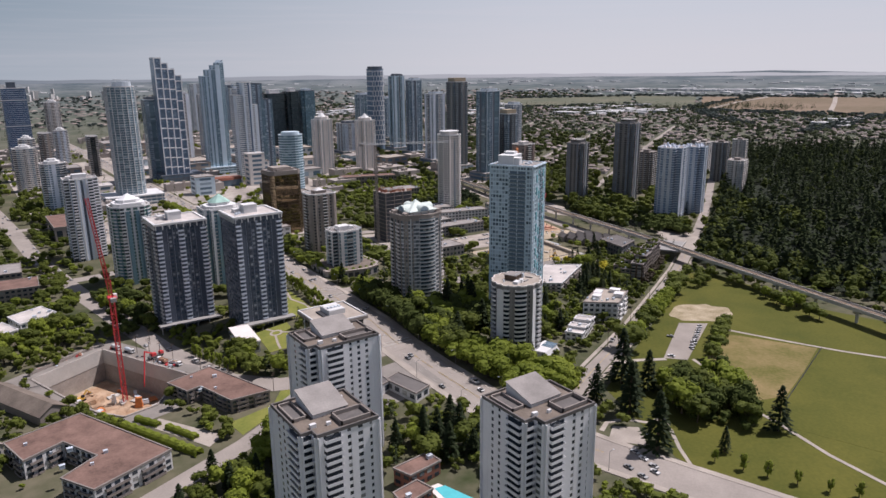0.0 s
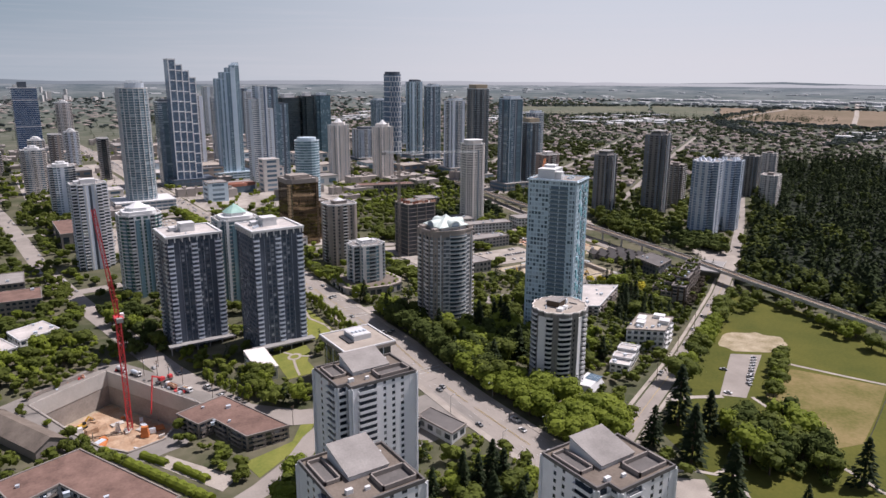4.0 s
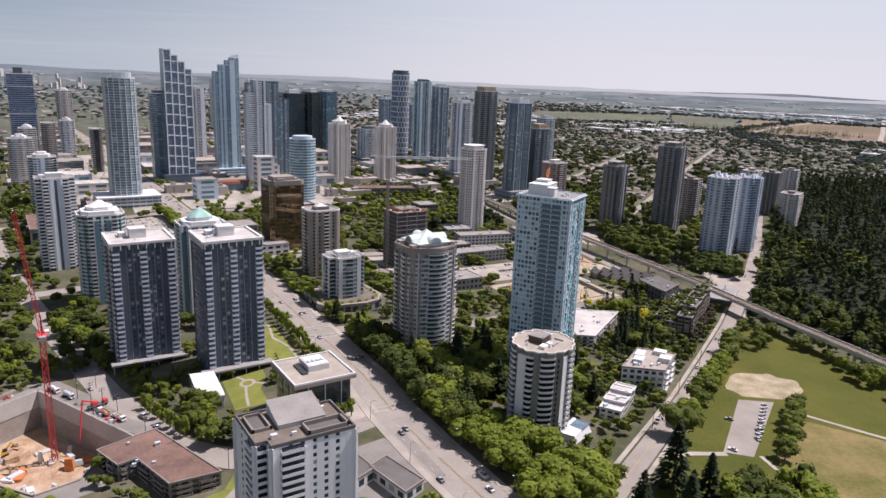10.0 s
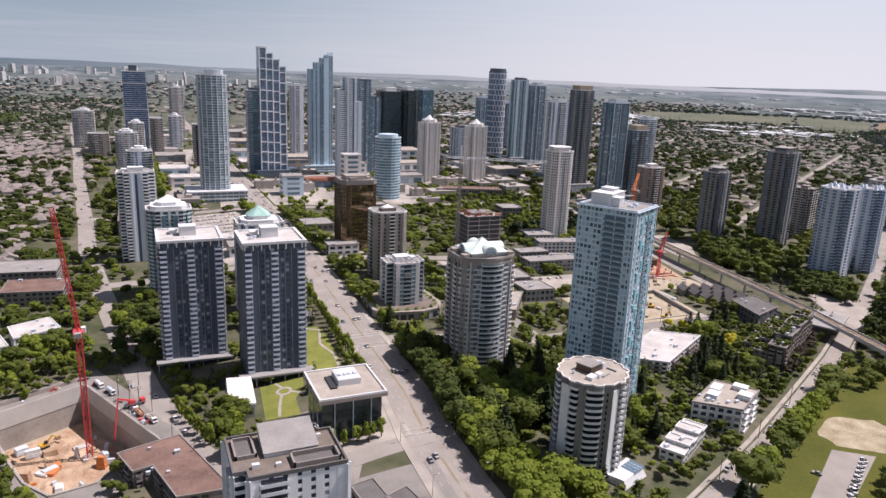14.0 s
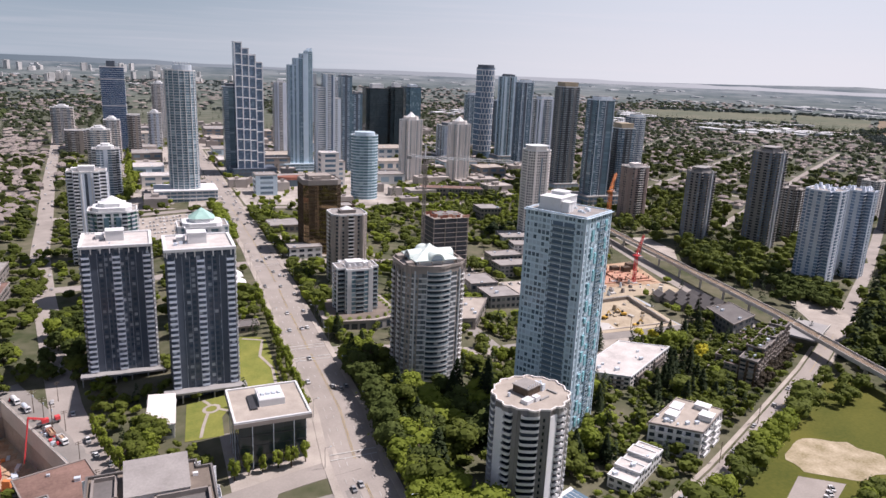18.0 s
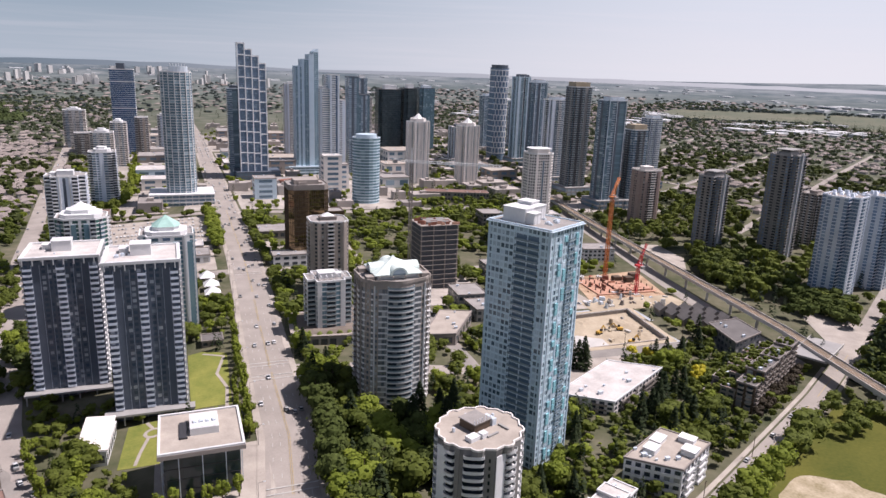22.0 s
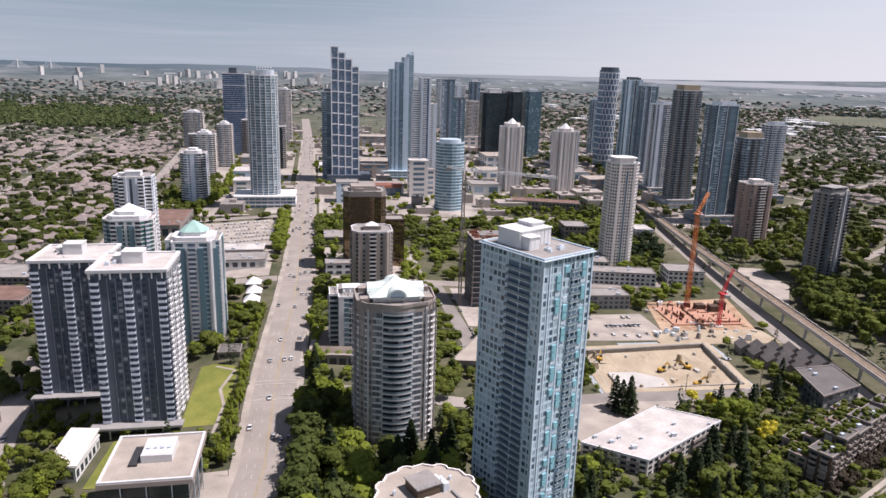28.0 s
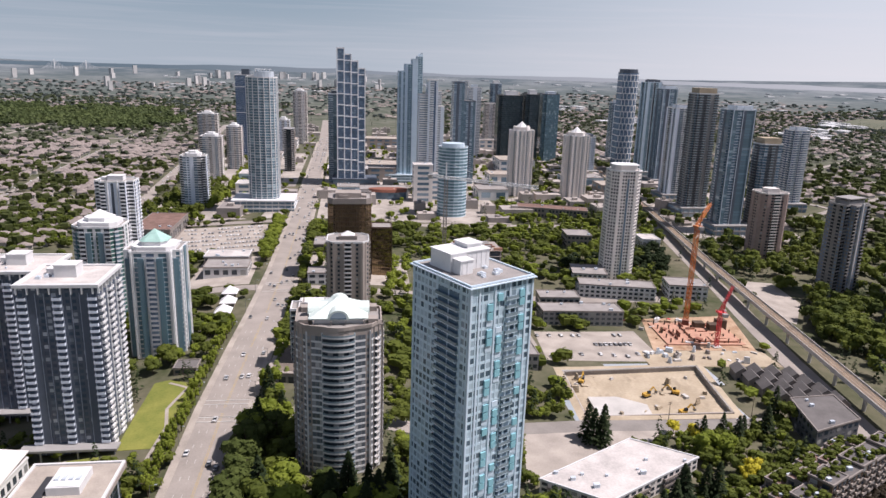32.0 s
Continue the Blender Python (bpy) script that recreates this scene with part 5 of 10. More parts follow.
def octagon_tower():
    x, y, zt = 57.5, -153, 39.0
    z0 = gz(x, y) - 0.5
    t = thing("octagonal_tower", x, y, z0, 22, "grey concrete octagonal apartment tower with white bowed balconies", "building")
    top = zt - z0
    poly = chamfered(29.5, 27.5, 8.5)
    s = Skin("darkconcrete", "glassdark", "darkconcrete", "offwhite", "glassdark", h=2.75, bay=2.4)
    n, h = clad(t, poly, 0, top, s, "wwpwwww", edge={0: "wwwwddddww", 1: "wdddddddpw", 2: "wwddddwwpw", 3: "wddddw", 5: "wddddw", 6: "wpwwddddww", 7: "wddddddwpw"})
    for e, u0, u1 in ((0, 0.40, 0.80), (1, 0.10, 0.80), (2, 0.20, 0.60), (3, 0.17, 0.83), (5, 0.17, 0.83), (6, 0.40, 0.80), (7, 0.10, 0.70)):
        p, d, L = [(p, d, L) for i, p, d, L in edges(poly) if i == e][0]
        w = L * (u1 - u0)
        outline = [(-w / 2, 0.2), (-w / 2, -1.0)] + [(w / 2 * math.sin(a), -1.0 - 0.95 * math.cos(a)) for a in (-1.2, -0.75, -0.25, 0.25, 0.75, 1.2)] + [(w / 2, -1.0), (w / 2, 0.2)]
        slab, rail = bowed_balcony(outline, M["offwhite"], M["offwhite"], 0.95, 0.24)
        c = p + d * (L * (u0 + u1) / 2)
        for j in range(1, n):
            o = part("balcony", slab, None, t, at=pose(c.x, c.y, j * h, 0, 0, math.degrees(math.atan2(d.y, d.x))))
            part("railing", rail, None, o)
    fins(t, poly, 0, (0.2,), 0, top - 2.4, 4.4, 0.55, M["white"], "white_panel")
    fins(t, poly, 6, (0.2,), 0, top - 2.4, 4.4, 0.55, M["white"], "white_panel")
    fins(t, poly, 1, (0.93,), 0, top - 1, 0.7, 0.6, M["white"], "white_panel")
    # scalloped roof edge
    edge_pts = []
    for i, p, d, L in edges(poly):
        nrm = Vector((d.y, -d.x))
        for u, o in ((0.0, 0.3), (0.3, 0.3), (0.36, 1.3), (0.5, 1.8), (0.64, 1.3), (0.7, 0.3)):
            q = p + d * (L * u) + nrm * o
            edge_pts.append((q.x, q.y))
    bm = bmesh.new()
    prism(bm, edge_pts, top - 2.2, top + 0.15)
    part("attic", bm, M["darkconcrete"], t)
    bm = bmesh.new()
    prism(bm, offset(edge_pts, -0.3), top + 0.15, top + 0.3)
    part("roof", bm, M["roofbeige"], t)
    bm = bmesh.new()
    a, b = offset(edge_pts, 0.15), offset(edge_pts, -0.35)
    for i in range(len(a)):
        j = (i + 1) % len(a)
        prism(bm, [a[i], a[j], b[j], b[i]], top + 0.1, top + 0.85)
    part("parapet", bm, M["pinkwhite"], t)
    bm = bmesh.new()
    box(bm, -4.2, 3.6, -1.5, 6.0, top + 0.3, top + 3.4)
    part("lift_room", bm, M["brown"], t)
    bm = bmesh.new()
    box(bm, -4.6, 4.0, -1.9, 6.4, top + 3.4, top + 3.8)
    part("lift_room_roof", bm, M["roofgrey"], t)
    for px, py, w, d, hh, m in ((-7.5, -4, 2.2, 1.6, 1.5, "white"), (-3.5, -5, 1.4, 1.2, 1.9, "white"), (5.6, 0.5, 1.0, 2.4, 2.6, "lightmetal"), (5.4, 4.4, 1.2, 1.4, 1.4, "white"), (0, -6.5, 2.6, 0.4, 0.7, "grey"), (7, -5, 0.4, 2.4, 0.7, "grey"), (-9, 4, 0.4, 0.4, 1.6, "lightmetal"), (2, 9, 0.4, 0.4, 1.4, "lightmetal"), (10, 3, 0.4, 0.4, 1.2, "lightmetal")):
        bm = bmesh.new()
        box(bm, px - w, px + w, py - d, py + d, top + 0.3, top + 0.3 + hh)
        part("roof_vent", bm, M[m], t)
    for k in range(7):
        bm = bmesh.new()
        bar(bm, (-4.2 + k * 1.3, -1.5, top + 3.8), (-4.2 + k * 1.3, -1.5, top + 5.2), 0.07)
        part("fence_post", bm, M["lightmetal"], t)
    bm = bmesh.new()
    prism(bm, [(-4, -24), (14, -24), (16, -13), (-4, -13)], -1, 3.2, [(-3, -22), (13, -22), (15, -13), (-4, -13)])
    part("entrance_hall", bm, M["offwhite"], t)
    bm = bmesh.new()
    for k in range(4):
        prism(bm, [(5.5 + k * 2.2, -22.6), (7.3 + k * 2.2, -22.6), (7.8 + k * 2.2, -15), (6.0 + k * 2.2, -15)], 3.2, 3.32)
    part("skylight", bm, M["glassblue"], t)
    return t


octagon_tower()


def slab_block(x, y, w, d, ztop, label, cut):
    """White point block with balcony bands and a grey stepped roof."""
    poly = [(-w / 2, -d / 2 + cut), (-w / 2 + cut, -d / 2 + cut), (-w / 2 + cut, -d / 2), (w / 2, -d / 2), (w / 2, d / 2 - cut), (w / 2 - cut, d / 2 - cut), (w / 2 - cut, d / 2), (-w / 2, d / 2)]
    f = Facade(M["whitebright"], M["glass"], M["whitebright"], h=2.75, bay=4.2, sill=1.35, pier=2.7, out=0.12, single=40)
    t, n, h, z0 = tower("white_point_block", x, y, 0, poly, ztop, label, f, roofmat="rooftaupe", parapet=M["roofdark"], near=True, bits=2)
    top = ztop - z0
    for e, spans, blank in ((2, ((0.10, 0.38),), ((0.0, 0.09), (0.39, 0.48), (0.90, 1.0))), (7, ((0.62, 0.95),), ((0.0, 0.14), (0.46, 0.60))), (3, ((0.35, 0.65),), ((0.0, 0.14), (0.86, 1.0))), (0, ((0.0, 0.9),), ())):
        p, dd, L = [(p, dd, L) for i, p, dd, L in edges(poly) if i == e][0]
        turn = math.degrees(math.atan2(dd.y, dd.x))
        for u0, u1 in spans:
            balconies(t, poly, e, u0, u1, 0, n, h, 1.5, "whitebright", "whitebright", rail_h=1.05, apart=False)
            # flat dark glass panel, painting the shadow behind the balconies
            bm = bmesh.new()
            box(bm, L * u0 + 0.2, L * u1 - 0.2, -0.22, 0.1, h, top - 0.6)
            part("balcony_recess", bm, M["glass"], t, "flat dark glazed panel for the recess shade behind the balconies", at=pose(p.x, p.y, 0, 0, 0, turn))
        for u0, u1 in blank:
            bm = bmesh.new()
            box(bm, L * u0, L * u1, -0.26, 0.1, 0, top - 0.1)
            part("blank_panel", bm, M["whitebright"], t, "plain white wall strip", at=pose(p.x, p.y, 0, 0, 0, turn))
    # raised plant room with a sloping roof, set across the block
    bm = bmesh.new()
    x0, x1, y0, y1 = -w * 0.20, w * 0.30, -d * 0.10, d * 0.40
    low, high = top + 1.6, top + 5.2
    v = [bm.verts.new(p) for p in ((x0, y0, top), (x1, y0, top), (x1, y1, top), (x0, y1, top), (x0, y0, low), (x1, y0, low), (x1, y1, high), (x0, y1, high))]
    for f4 in ((3, 2, 1, 0), (4, 5, 6, 7), (0, 1, 5, 4), (1, 2, 6, 5), (2, 3, 7, 6), (3, 0, 4, 7)):
        bm.faces.new([v[i] for i in f4])
    part("rooftop_plant_room", bm, M["offwhite"], t)
    bm = bmesh.new()
    v = [bm.verts.new((px, py, pz + dz)) for dz in (0.05, 0.3) for px, py, pz in ((x0 - 0.3, y0 - 0.3, low), (x1 + 0.3, y0 - 0.3, low), (x1 + 0.3, y1 + 0.3, high), (x0 - 0.3, y1 + 0.3, high))]
    for f4 in ((3, 2, 1, 0), (4, 5, 6, 7), (0, 1, 5, 4), (1, 2, 6, 5), (2, 3, 7, 6), (3, 0, 4, 7)):
        bm.faces.new([v[i] for i in f4])
    part("plant_room_roof", bm, M["roofgrey"], t)
    for ax0, ax1, ay0, ay1, hh in ((0.02, 0.46, -0.44, -0.16, 1.9), (-0.46, -0.26, -0.05, 0.42, 1.5)):
        bm = bmesh.new()
        for q0, q1, r0, r1 in ((ax0, ax1, ay0, ay0 + 0.02), (ax0, ax1, ay1 - 0.02, ay1), (ax0, ax0 + 0.02, ay0, ay1), (ax1 - 0.02, ax1, ay0, ay1)):
            box(bm, w * q0, w * q1, d * r0, d * r1, top + 0.2, top + hh)
        part("terrace_wall", bm, M["taupe"], t)
        bm = bmesh.new()
        box(bm, w * ax0, w * ax1, d * ay0, d * ay1, top + 0.26, top + 0.34)
        part("roof_terrace", bm, M["roofdark"], t)
    for px, py, sz in ((-0.30, -0.28, 1.1), (-0.1, -0.32, 0.8), (0.36, 0.2, 0.7), (0.38, 0.42, 0.5)):
        bm = bmesh.new()
        box(bm, w * px - sz, w * px + sz, d * py - sz * 0.6, d * py + sz * 0.6, top + 0.25, top + 0.6 + sz)
        part("roof_vent", bm, M["white"], t)
    return t


slab_block(-82.5, -186, 33, 25, 46.5, "white point block with balcony bands and grey roof", 4)
slab_block(-119, -252, 27, 30, 46.5, "white point block with dark panels behind its balconies", 4)
slab_block(-46, -285, 30, 29, 42.5, "white point block with sloping grey plant room", 5)


def glass_pavilion():
    x, y = -35, -85.5
    z0 = gz(x, y)
    t = thing("glass_pavilion", x, y, z0, 0, "dark glass office pavilion under a pale flat roof", "building")
    top = 17.5 - z0
    bm = bmesh.new()
    box(bm, -14, 14, -14, 14, 0, top - 2)
    part("core", bm, M["pavglass"], t)
    for i in range(12):
        for side in range(4):
            bm = bmesh.new()
            box(bm, -14 + i * 28 / 12 + 0.06, -14 + (i + 1) * 28 / 12 - 0.06, -14.12, -14.0, 0.2, top - 2.2)
            part("glass_panel", bm, M["pavglass"], t, at=pose(0, 0, 0, 0, 0, 90 * side))
    for k in range(5):
        bm = bmesh.new()
        prism(bm, rect(28.5, 28.5), k * (top - 2) / 4.2, k * (top - 2) / 4.2 + 0.3)
        part("floor_edge", bm, M["frame"], t)
    for side in range(4):
        for s in (-0.62, 0.0, 0.62):
            bm = bmesh.new()
            bar(bm, (14 * s, -15.2, 4.5), (14 * s, -15.2, top - 1.6), 0.16)
            bar(bm, (14 * s, -15.2, -0.5), (14 * s, -15.2, 4.6), 0.16)
            part("slim_column", bm, M["lightmetal"], t, at=pose(0, 0, 0, 0, 0, 90 * side))
    bm = bmesh.new()
    prism(bm, rect(32.5, 33), top - 1.8, top)
    part("roof_slab", bm, M["taupewarm"], t)
    bm = bmesh.new()
    prism(bm, rect(30.5, 31), top, top + 0.12)
    part("roof_membrane", bm, M["roofbeige"], t)
    bm = bmesh.new()
    for a in (offset(rect(30.5, 31), 0.8),):
        b = offset(rect(30.5, 31), -0.1)
        for i in range(4):
            prism(bm, [a[i], a[(i + 1) % 4], b[(i + 1) % 4], b[i]], top, top + 0.8)
    part("parapet", bm, M["offwhite"], t)
    bm = bmesh.new()
    box(bm, -4, 7, -4, 9, top, top + 3.2)
    box(bm, -3.4, 6.4, -3.4, 8.4, top + 3.2, top + 3.4)
    part("rooftop_plant_room", bm, M["offwhite"], t)
    bm = bmesh.new()
    for k in range(4):
        box(bm, -2.6 + 2.4 * k, -1.2 + 2.4 * k, 0, 2.2, top + 3.4, top + 4.1)
    part("roof_vent", bm, M["lightmetal"], t)
    bm = bmesh.new()
    box(bm, -8, -5, -6, 7, top, top + 0.9)
    part("louvre_well", bm, M["frame"], t)
    return t


glass_pavilion()

# ---- other towers ----
sgreen = Skin("white", "glassteal", "white", "rail", "glassstair", bay=3.2, line=0.6)
poly = notched(30, 26, 4)
t, top = striped("green_roofed_tower", -46, 90, 0, poly, 59, "white and green glass tower with copper-green pyramid roof", sgreen, "wggwbbwggw", "wppwgwppw", "wggbbggw", parapet="white")
fins(t, poly, 3, (0.5,), 0, top + 1, 4.5, 1.2, M["glassteal"], "green_glass_bay")
fins(t, poly, 0, (0.27, 0.73), 0, top - 3, 3.4, 1.0, M["glassteal"], "green_glass_bay")
for e in (2, 10):
    fins(t, poly, e, (0.5,), 0, top - 4, 3.0, 0.8, M["glassteal"], "green_glass_bay")
for e, us in ((3, (0.04, 0.3, 0.7, 0.96)), (0, (0.03, 0.97))):
    fins(t, poly, e, us, 0, top + 0.6, 1.0, 0.7, M["white"])
cap(t, chamfered(24, 20, 4), top, top + 2.6, "white")
cap(t, chamfered(15, 14, 3), top + 2.6, top + 5, "white", "drum")
pyramid(t, chamfered(16, 15, 3), top + 5, top + 11, M["coppergreen"])
swhite = Skin("white", "glassgreen", "white", "rail", "glass", bay=3.2, line=0.6)
poly = chamfered(31, 27, 6)
t, top = striped("white_roofed_tower", -100, 163, 0, poly, 56, "white tower with green glass and a white pyramid roof", swhite, "bbwggwggwbb", "bwgwb", "wgbgw", edge={1: "gbg", 7: "gbg"}, parapet="white")
for e, us in ((0, (0.3, 0.7)), (1, (0.5,)), (7, (0.5,))):
    fins(t, poly, e, us, 0, top - 3, 3.2, 0.9, M["glassteal"], "green_glass_bay")
for sz, za, zb in ((25, 0, 3), (18, 3, 5.5)):
    cap(t, chamfered(sz, sz * 0.85, 4), top + za, top + zb, "white")
pyramid(t, chamfered(15, 13, 3), top + 5.5, top + 10, M["whitebright"])
sblue = Skin("bluewhite", "glassblue", "white", "whitebright", "glass", bay=3.0, line=0.7)
poly = notched(29, 25, 5)
t, top = striped("blue_white_tower", -121, 268, 0, poly, 68, "bluish white slab tower with stepped balconies", sblue, "bbwwpwwbb", "wbbwppwbbw", "wppbbppw", edge={2: "b", 10: "b"}, parapet="white", boxes=((-6, 6, -4, 4, 4, "white"), (-11, -7, -3, 3, 2.5, "white")))
fins(t, poly, 0, (0.3, 0.7), 0, top + 1.5, 1.1, 0.9, M["white"])
fins(t, poly, 10, (0.95,), 0, top + 2, 0.9, 1.6, M["white"])
fins(t, poly, 0, (0.5,), 0, top - 1, 3.4, 0.25, M["slate"], "blue_panel")
staupe = Skin("taupewarm", "glass", "taupewarm", "offwhite", "glassdark", bay=2.8, line=0.8)
poly = chamfered(27, 24, 4)
t, top = striped("taupe_tower", 63, 138, 0, poly, 52, "taupe concrete tower with white trimmed cap", staupe, "wpwbbwpw", "wpbbpw", "wpbbpw", parapet="offwhite", boxes=((-6, 6, -4, 4, 2.5, "taupe"),))
for e, us in ((0, (0.02, 0.36, 0.64, 0.98)), (1, (0.5,)), (7, (0.5,))):
    fins(t, poly, e, us, 0, top + 0.5, 1.3, 0.6, M["taupewarm"])
pyramid(t, rect(9, 7), top + 3, top + 5.5, M["white"])
su = Skin("offwhite", "glassteal", "white", "railglass", "glass", bay=2.6, line=0.6, deep=1.2)
poly = notched(27, 23, 5)
t, top = striped("low_white_tower", 46, 56, 0, poly, 34, "short white tower with green glass over a curved podium", su, "wgbbgw", "wggbbggw", "wgbbgw", edge={2: "b", 10: "b"}, parapet="white", boxes=((-6, 4, -4, 4, 3.5, "white"), (5, 8, -3, 2, 2.5, "white")))
for i in range(6):
    bm = bmesh.new()
    bar(bm, (-9 + i * 3.6, -9, top), (-9 + i * 3.6, -9, top + 2.6), 0.16)
    bar(bm, (-9 + i * 3.6, -9, top + 2.6), (-9 + i * 3.6, 6, top + 2.6), 0.16)
    part("pergola_frame", bm, M["white"], t)
ring = [(-22, 20), (-25, -14), (-20, -22), (6, -26), (20, -22), (25, -12), (24, 20)]
bm = bmesh.new()
prism(bm, ring, -1, 6.0)
part("podium", bm, M["grey"], t)
bm = bmesh.new()
prism(bm, offset(ring, 0.5), 6.0, 6.9)
part("podium_cornice", bm, M["taupewarm"], t)
for i, p, d, L in edges(ring):
    k = int(L / 5)
    bm = bmesh.new()
    box(bm, -1.9, 1.9, -0.12, 0.1, 0.6, 4.6)
    me = mesh_of("shopfront", bm, M["glass"])
    for m in range(k):
        c = p + d * (L * (m + 0.5) / k)
        part("shopfront", me, None, t, at=pose(c.x, c.y, 0, 0, 0, math.degrees(math.atan2(d.y, d.x))))
bm = bmesh.new()
prism(bm, offset(ring, -2.2), 6.85, 7.0)
part("roof_terrace", bm, M["rooftaupe"], t, "brown paved terrace on the podium roof")
rng = random.Random(19)
for i, p, d, L in edges(offset(ring, -3.2)):
    for m in range(int(L / 5)):
        c = p + d * (L * (m + 0.5) / int(L / 5))
        bm = bmesh.new()
        prism(bm, oval(rng.uniform(1.5, 2.6), rng.uniform(1.0, 1.8), 9), 6.9, 7.8 + rng.uniform(0, 1.2), oval(1.0, 0.8, 9))
        part("planted_bed", bm, M["podiumgreen"], t, "green planted bed", at=pose(c.x, c.y, 0, 0, 0, rng.uniform(0, 90)))


def frame_under_construction(x, y, w, d, ztop):
    z0 = gz(x, y)
    t = thing("unfinished_building", x, y, z0, 0, "unfinished concrete frame with reddish formwork on top", "building")
    n = 13
    h = (ztop - z0) / n
    bm = bmesh.new()
    prism(bm, rect(w, d), -0.14, 0.14)
    slab = mesh_of("floor_slab", bm, M["taupewarm"])
    bm = bmesh.new()
    box(bm, -0.35, 0.35, -0.35, 0.35, 0.1, h - 0.1)
    col = mesh_of("column", bm, M["taupewarm"])
    bm = bmesh.new()
    box(bm, -w * 0.3, w * 0.3, -d * 0.3, d * 0.3, 0, ztop - z0 + 2)
    part("lift_core", bm, M["darkconcrete"], t)
    # dark box added in place of the shade between the open floors
    bm = bmesh.new()
    box(bm, -w / 2 + 0.5, w / 2 - 0.5, -d / 2 + 1.6, d / 2 - 1.6, 0, ztop - z0 - 1.2)
    part("unlit_interior", bm, M["darkgrey"], t)
    for j in range(n + 1):
        part("floor_slab", slab, None, t, at=(0, 0, j * h))
        if j < n:
            for a in range(4):
                for s in (-1, 1):
                    part("column", col, None, t, at=(-w / 2 + 0.8 + a * (w - 1.6) / 3, s * (d / 2 - 0.8), j * h))
    rng = random.Random(9)
    for k in range(34):
        bm = bmesh.new()
        px, py = rng.uniform(-w / 2, w / 2 - 4), rng.uniform(-d / 2, d / 2 - 2)
        box(bm, px, px + rng.uniform(1, 6), py, py + rng.uniform(0.2, 1.2), ztop - z0, ztop - z0 + rng.uniform(0.8, 3.2))
        part("formwork_panel", bm, M["brick" if k % 3 else "formwork"], t)


frame_under_construction(152, 152, 32, 26, 43)

sgrid = Skin("palepanel", "glassgrid", "white", "rail", h=3.0, bay=4.6, fin=0.55, fin_out=0.6, line=0.42)
snavy = Skin("slate", "glassnavy", "bluewhite", "railglass", h=3.4, bay=4.5, line=0.3)
sstair = Skin("slate", "glassstair", "slate", h=3.0, bay=3.2, line=0.22)
steal = Skin("palepanel", "glassteal", "palepanel", h=3.0, bay=3.0, line=0.4, fin=0.2)
sdteal = Skin("slate", "glassblue", "lightmetal", "railglass", "glassgrid", h=3.0, bay=3.0, line=0.45)
ssteel = Skin("lightmetal", "glassblue", "white", "rail", "glassnavy", h=3.0, bay=3.0, line=0.6)
sblack = Skin("darkgrey", "glassoffice", "darkgrey", h=3.6, bay=3.0, line=0.3)
spink = Skin("pinkwhite", "glassblue", "pinkwhite", "pinkwhite", "glass", h=2.85, bay=2.7, line=0.8)
sraw = Skin("grey", "glassblue", "offwhite", "railglass", "darkgrey", h=3.0, bay=3.6, line=0.45)
sdgrey = Skin("darkconcrete", "glassstair", "grey", "darkconcrete", "glassdark", h=2.85, bay=2.6, line=0.9, deep=1.1)
sbrown = Skin("brown", "glassbronze", "brown", h=3.4, bay=1.8, line=0.35, fin=0.22, fin_out=0.3)
spale = Skin("bluewhite", "glassblue", "white", "white", "glass", h=2.85, bay=2.7, line=0.7)
spb = Skin("paletower", "glassstair", "bluewhite", "rail", "glassnavy", h=2.85, bay=2.2, line=0.5, deep=1.1)

t, top = striped("navy_tower", -115, 975, 0, rect(37, 29), 138, "dark navy glass tower far along the avenue", snavy, "gggg", "gbg", parapet="white", boxes=((-8, 5, -8, 8, 10, "slate"),))
for k in (0.55, 0.86):
    bm = bmesh.new()
    prism(bm, rect(37.8, 29.8), top * k, top * k + 0.9)
    part("white_band", bm, M["white"], t)
bowed = [(-16, 14), (-16, -7), (-13, -11.5), (-8, -14), (-2, -15.2), (4, -15.2), (10, -14), (14, -11.5), (16, -7), (16, 14)]
t, top = striped("gridded_tower", -33, 497, 0, bowed, 146, "tall rounded tower of teal glass in a white grid", sgrid, "g", "g", "g", parapet="white")
tiers(t, 70, 48, 13, "offwhite")
cap(t, [(x * 0.62 + 3, y * 0.62) for x, y in bowed], top, top + 6.5, "lightmetal", "crown")
for s in range(6):
    bm = bmesh.new()
    bar(bm, (-5 + s * 3, -8, top + 6), (-5 + s * 3, -8, top + 9), 0.25)
    bar(bm, (-5 + s * 3, -8, top + 9), (-5 + s * 3, 7, top + 9), 0.25)
    part("crown_frame", bm, M["white"], t)
t = thing("stepped_tower", 66, 662, gz(66, 662), 0, "tall stepped tower of blue glass in white staggered frames", "building")
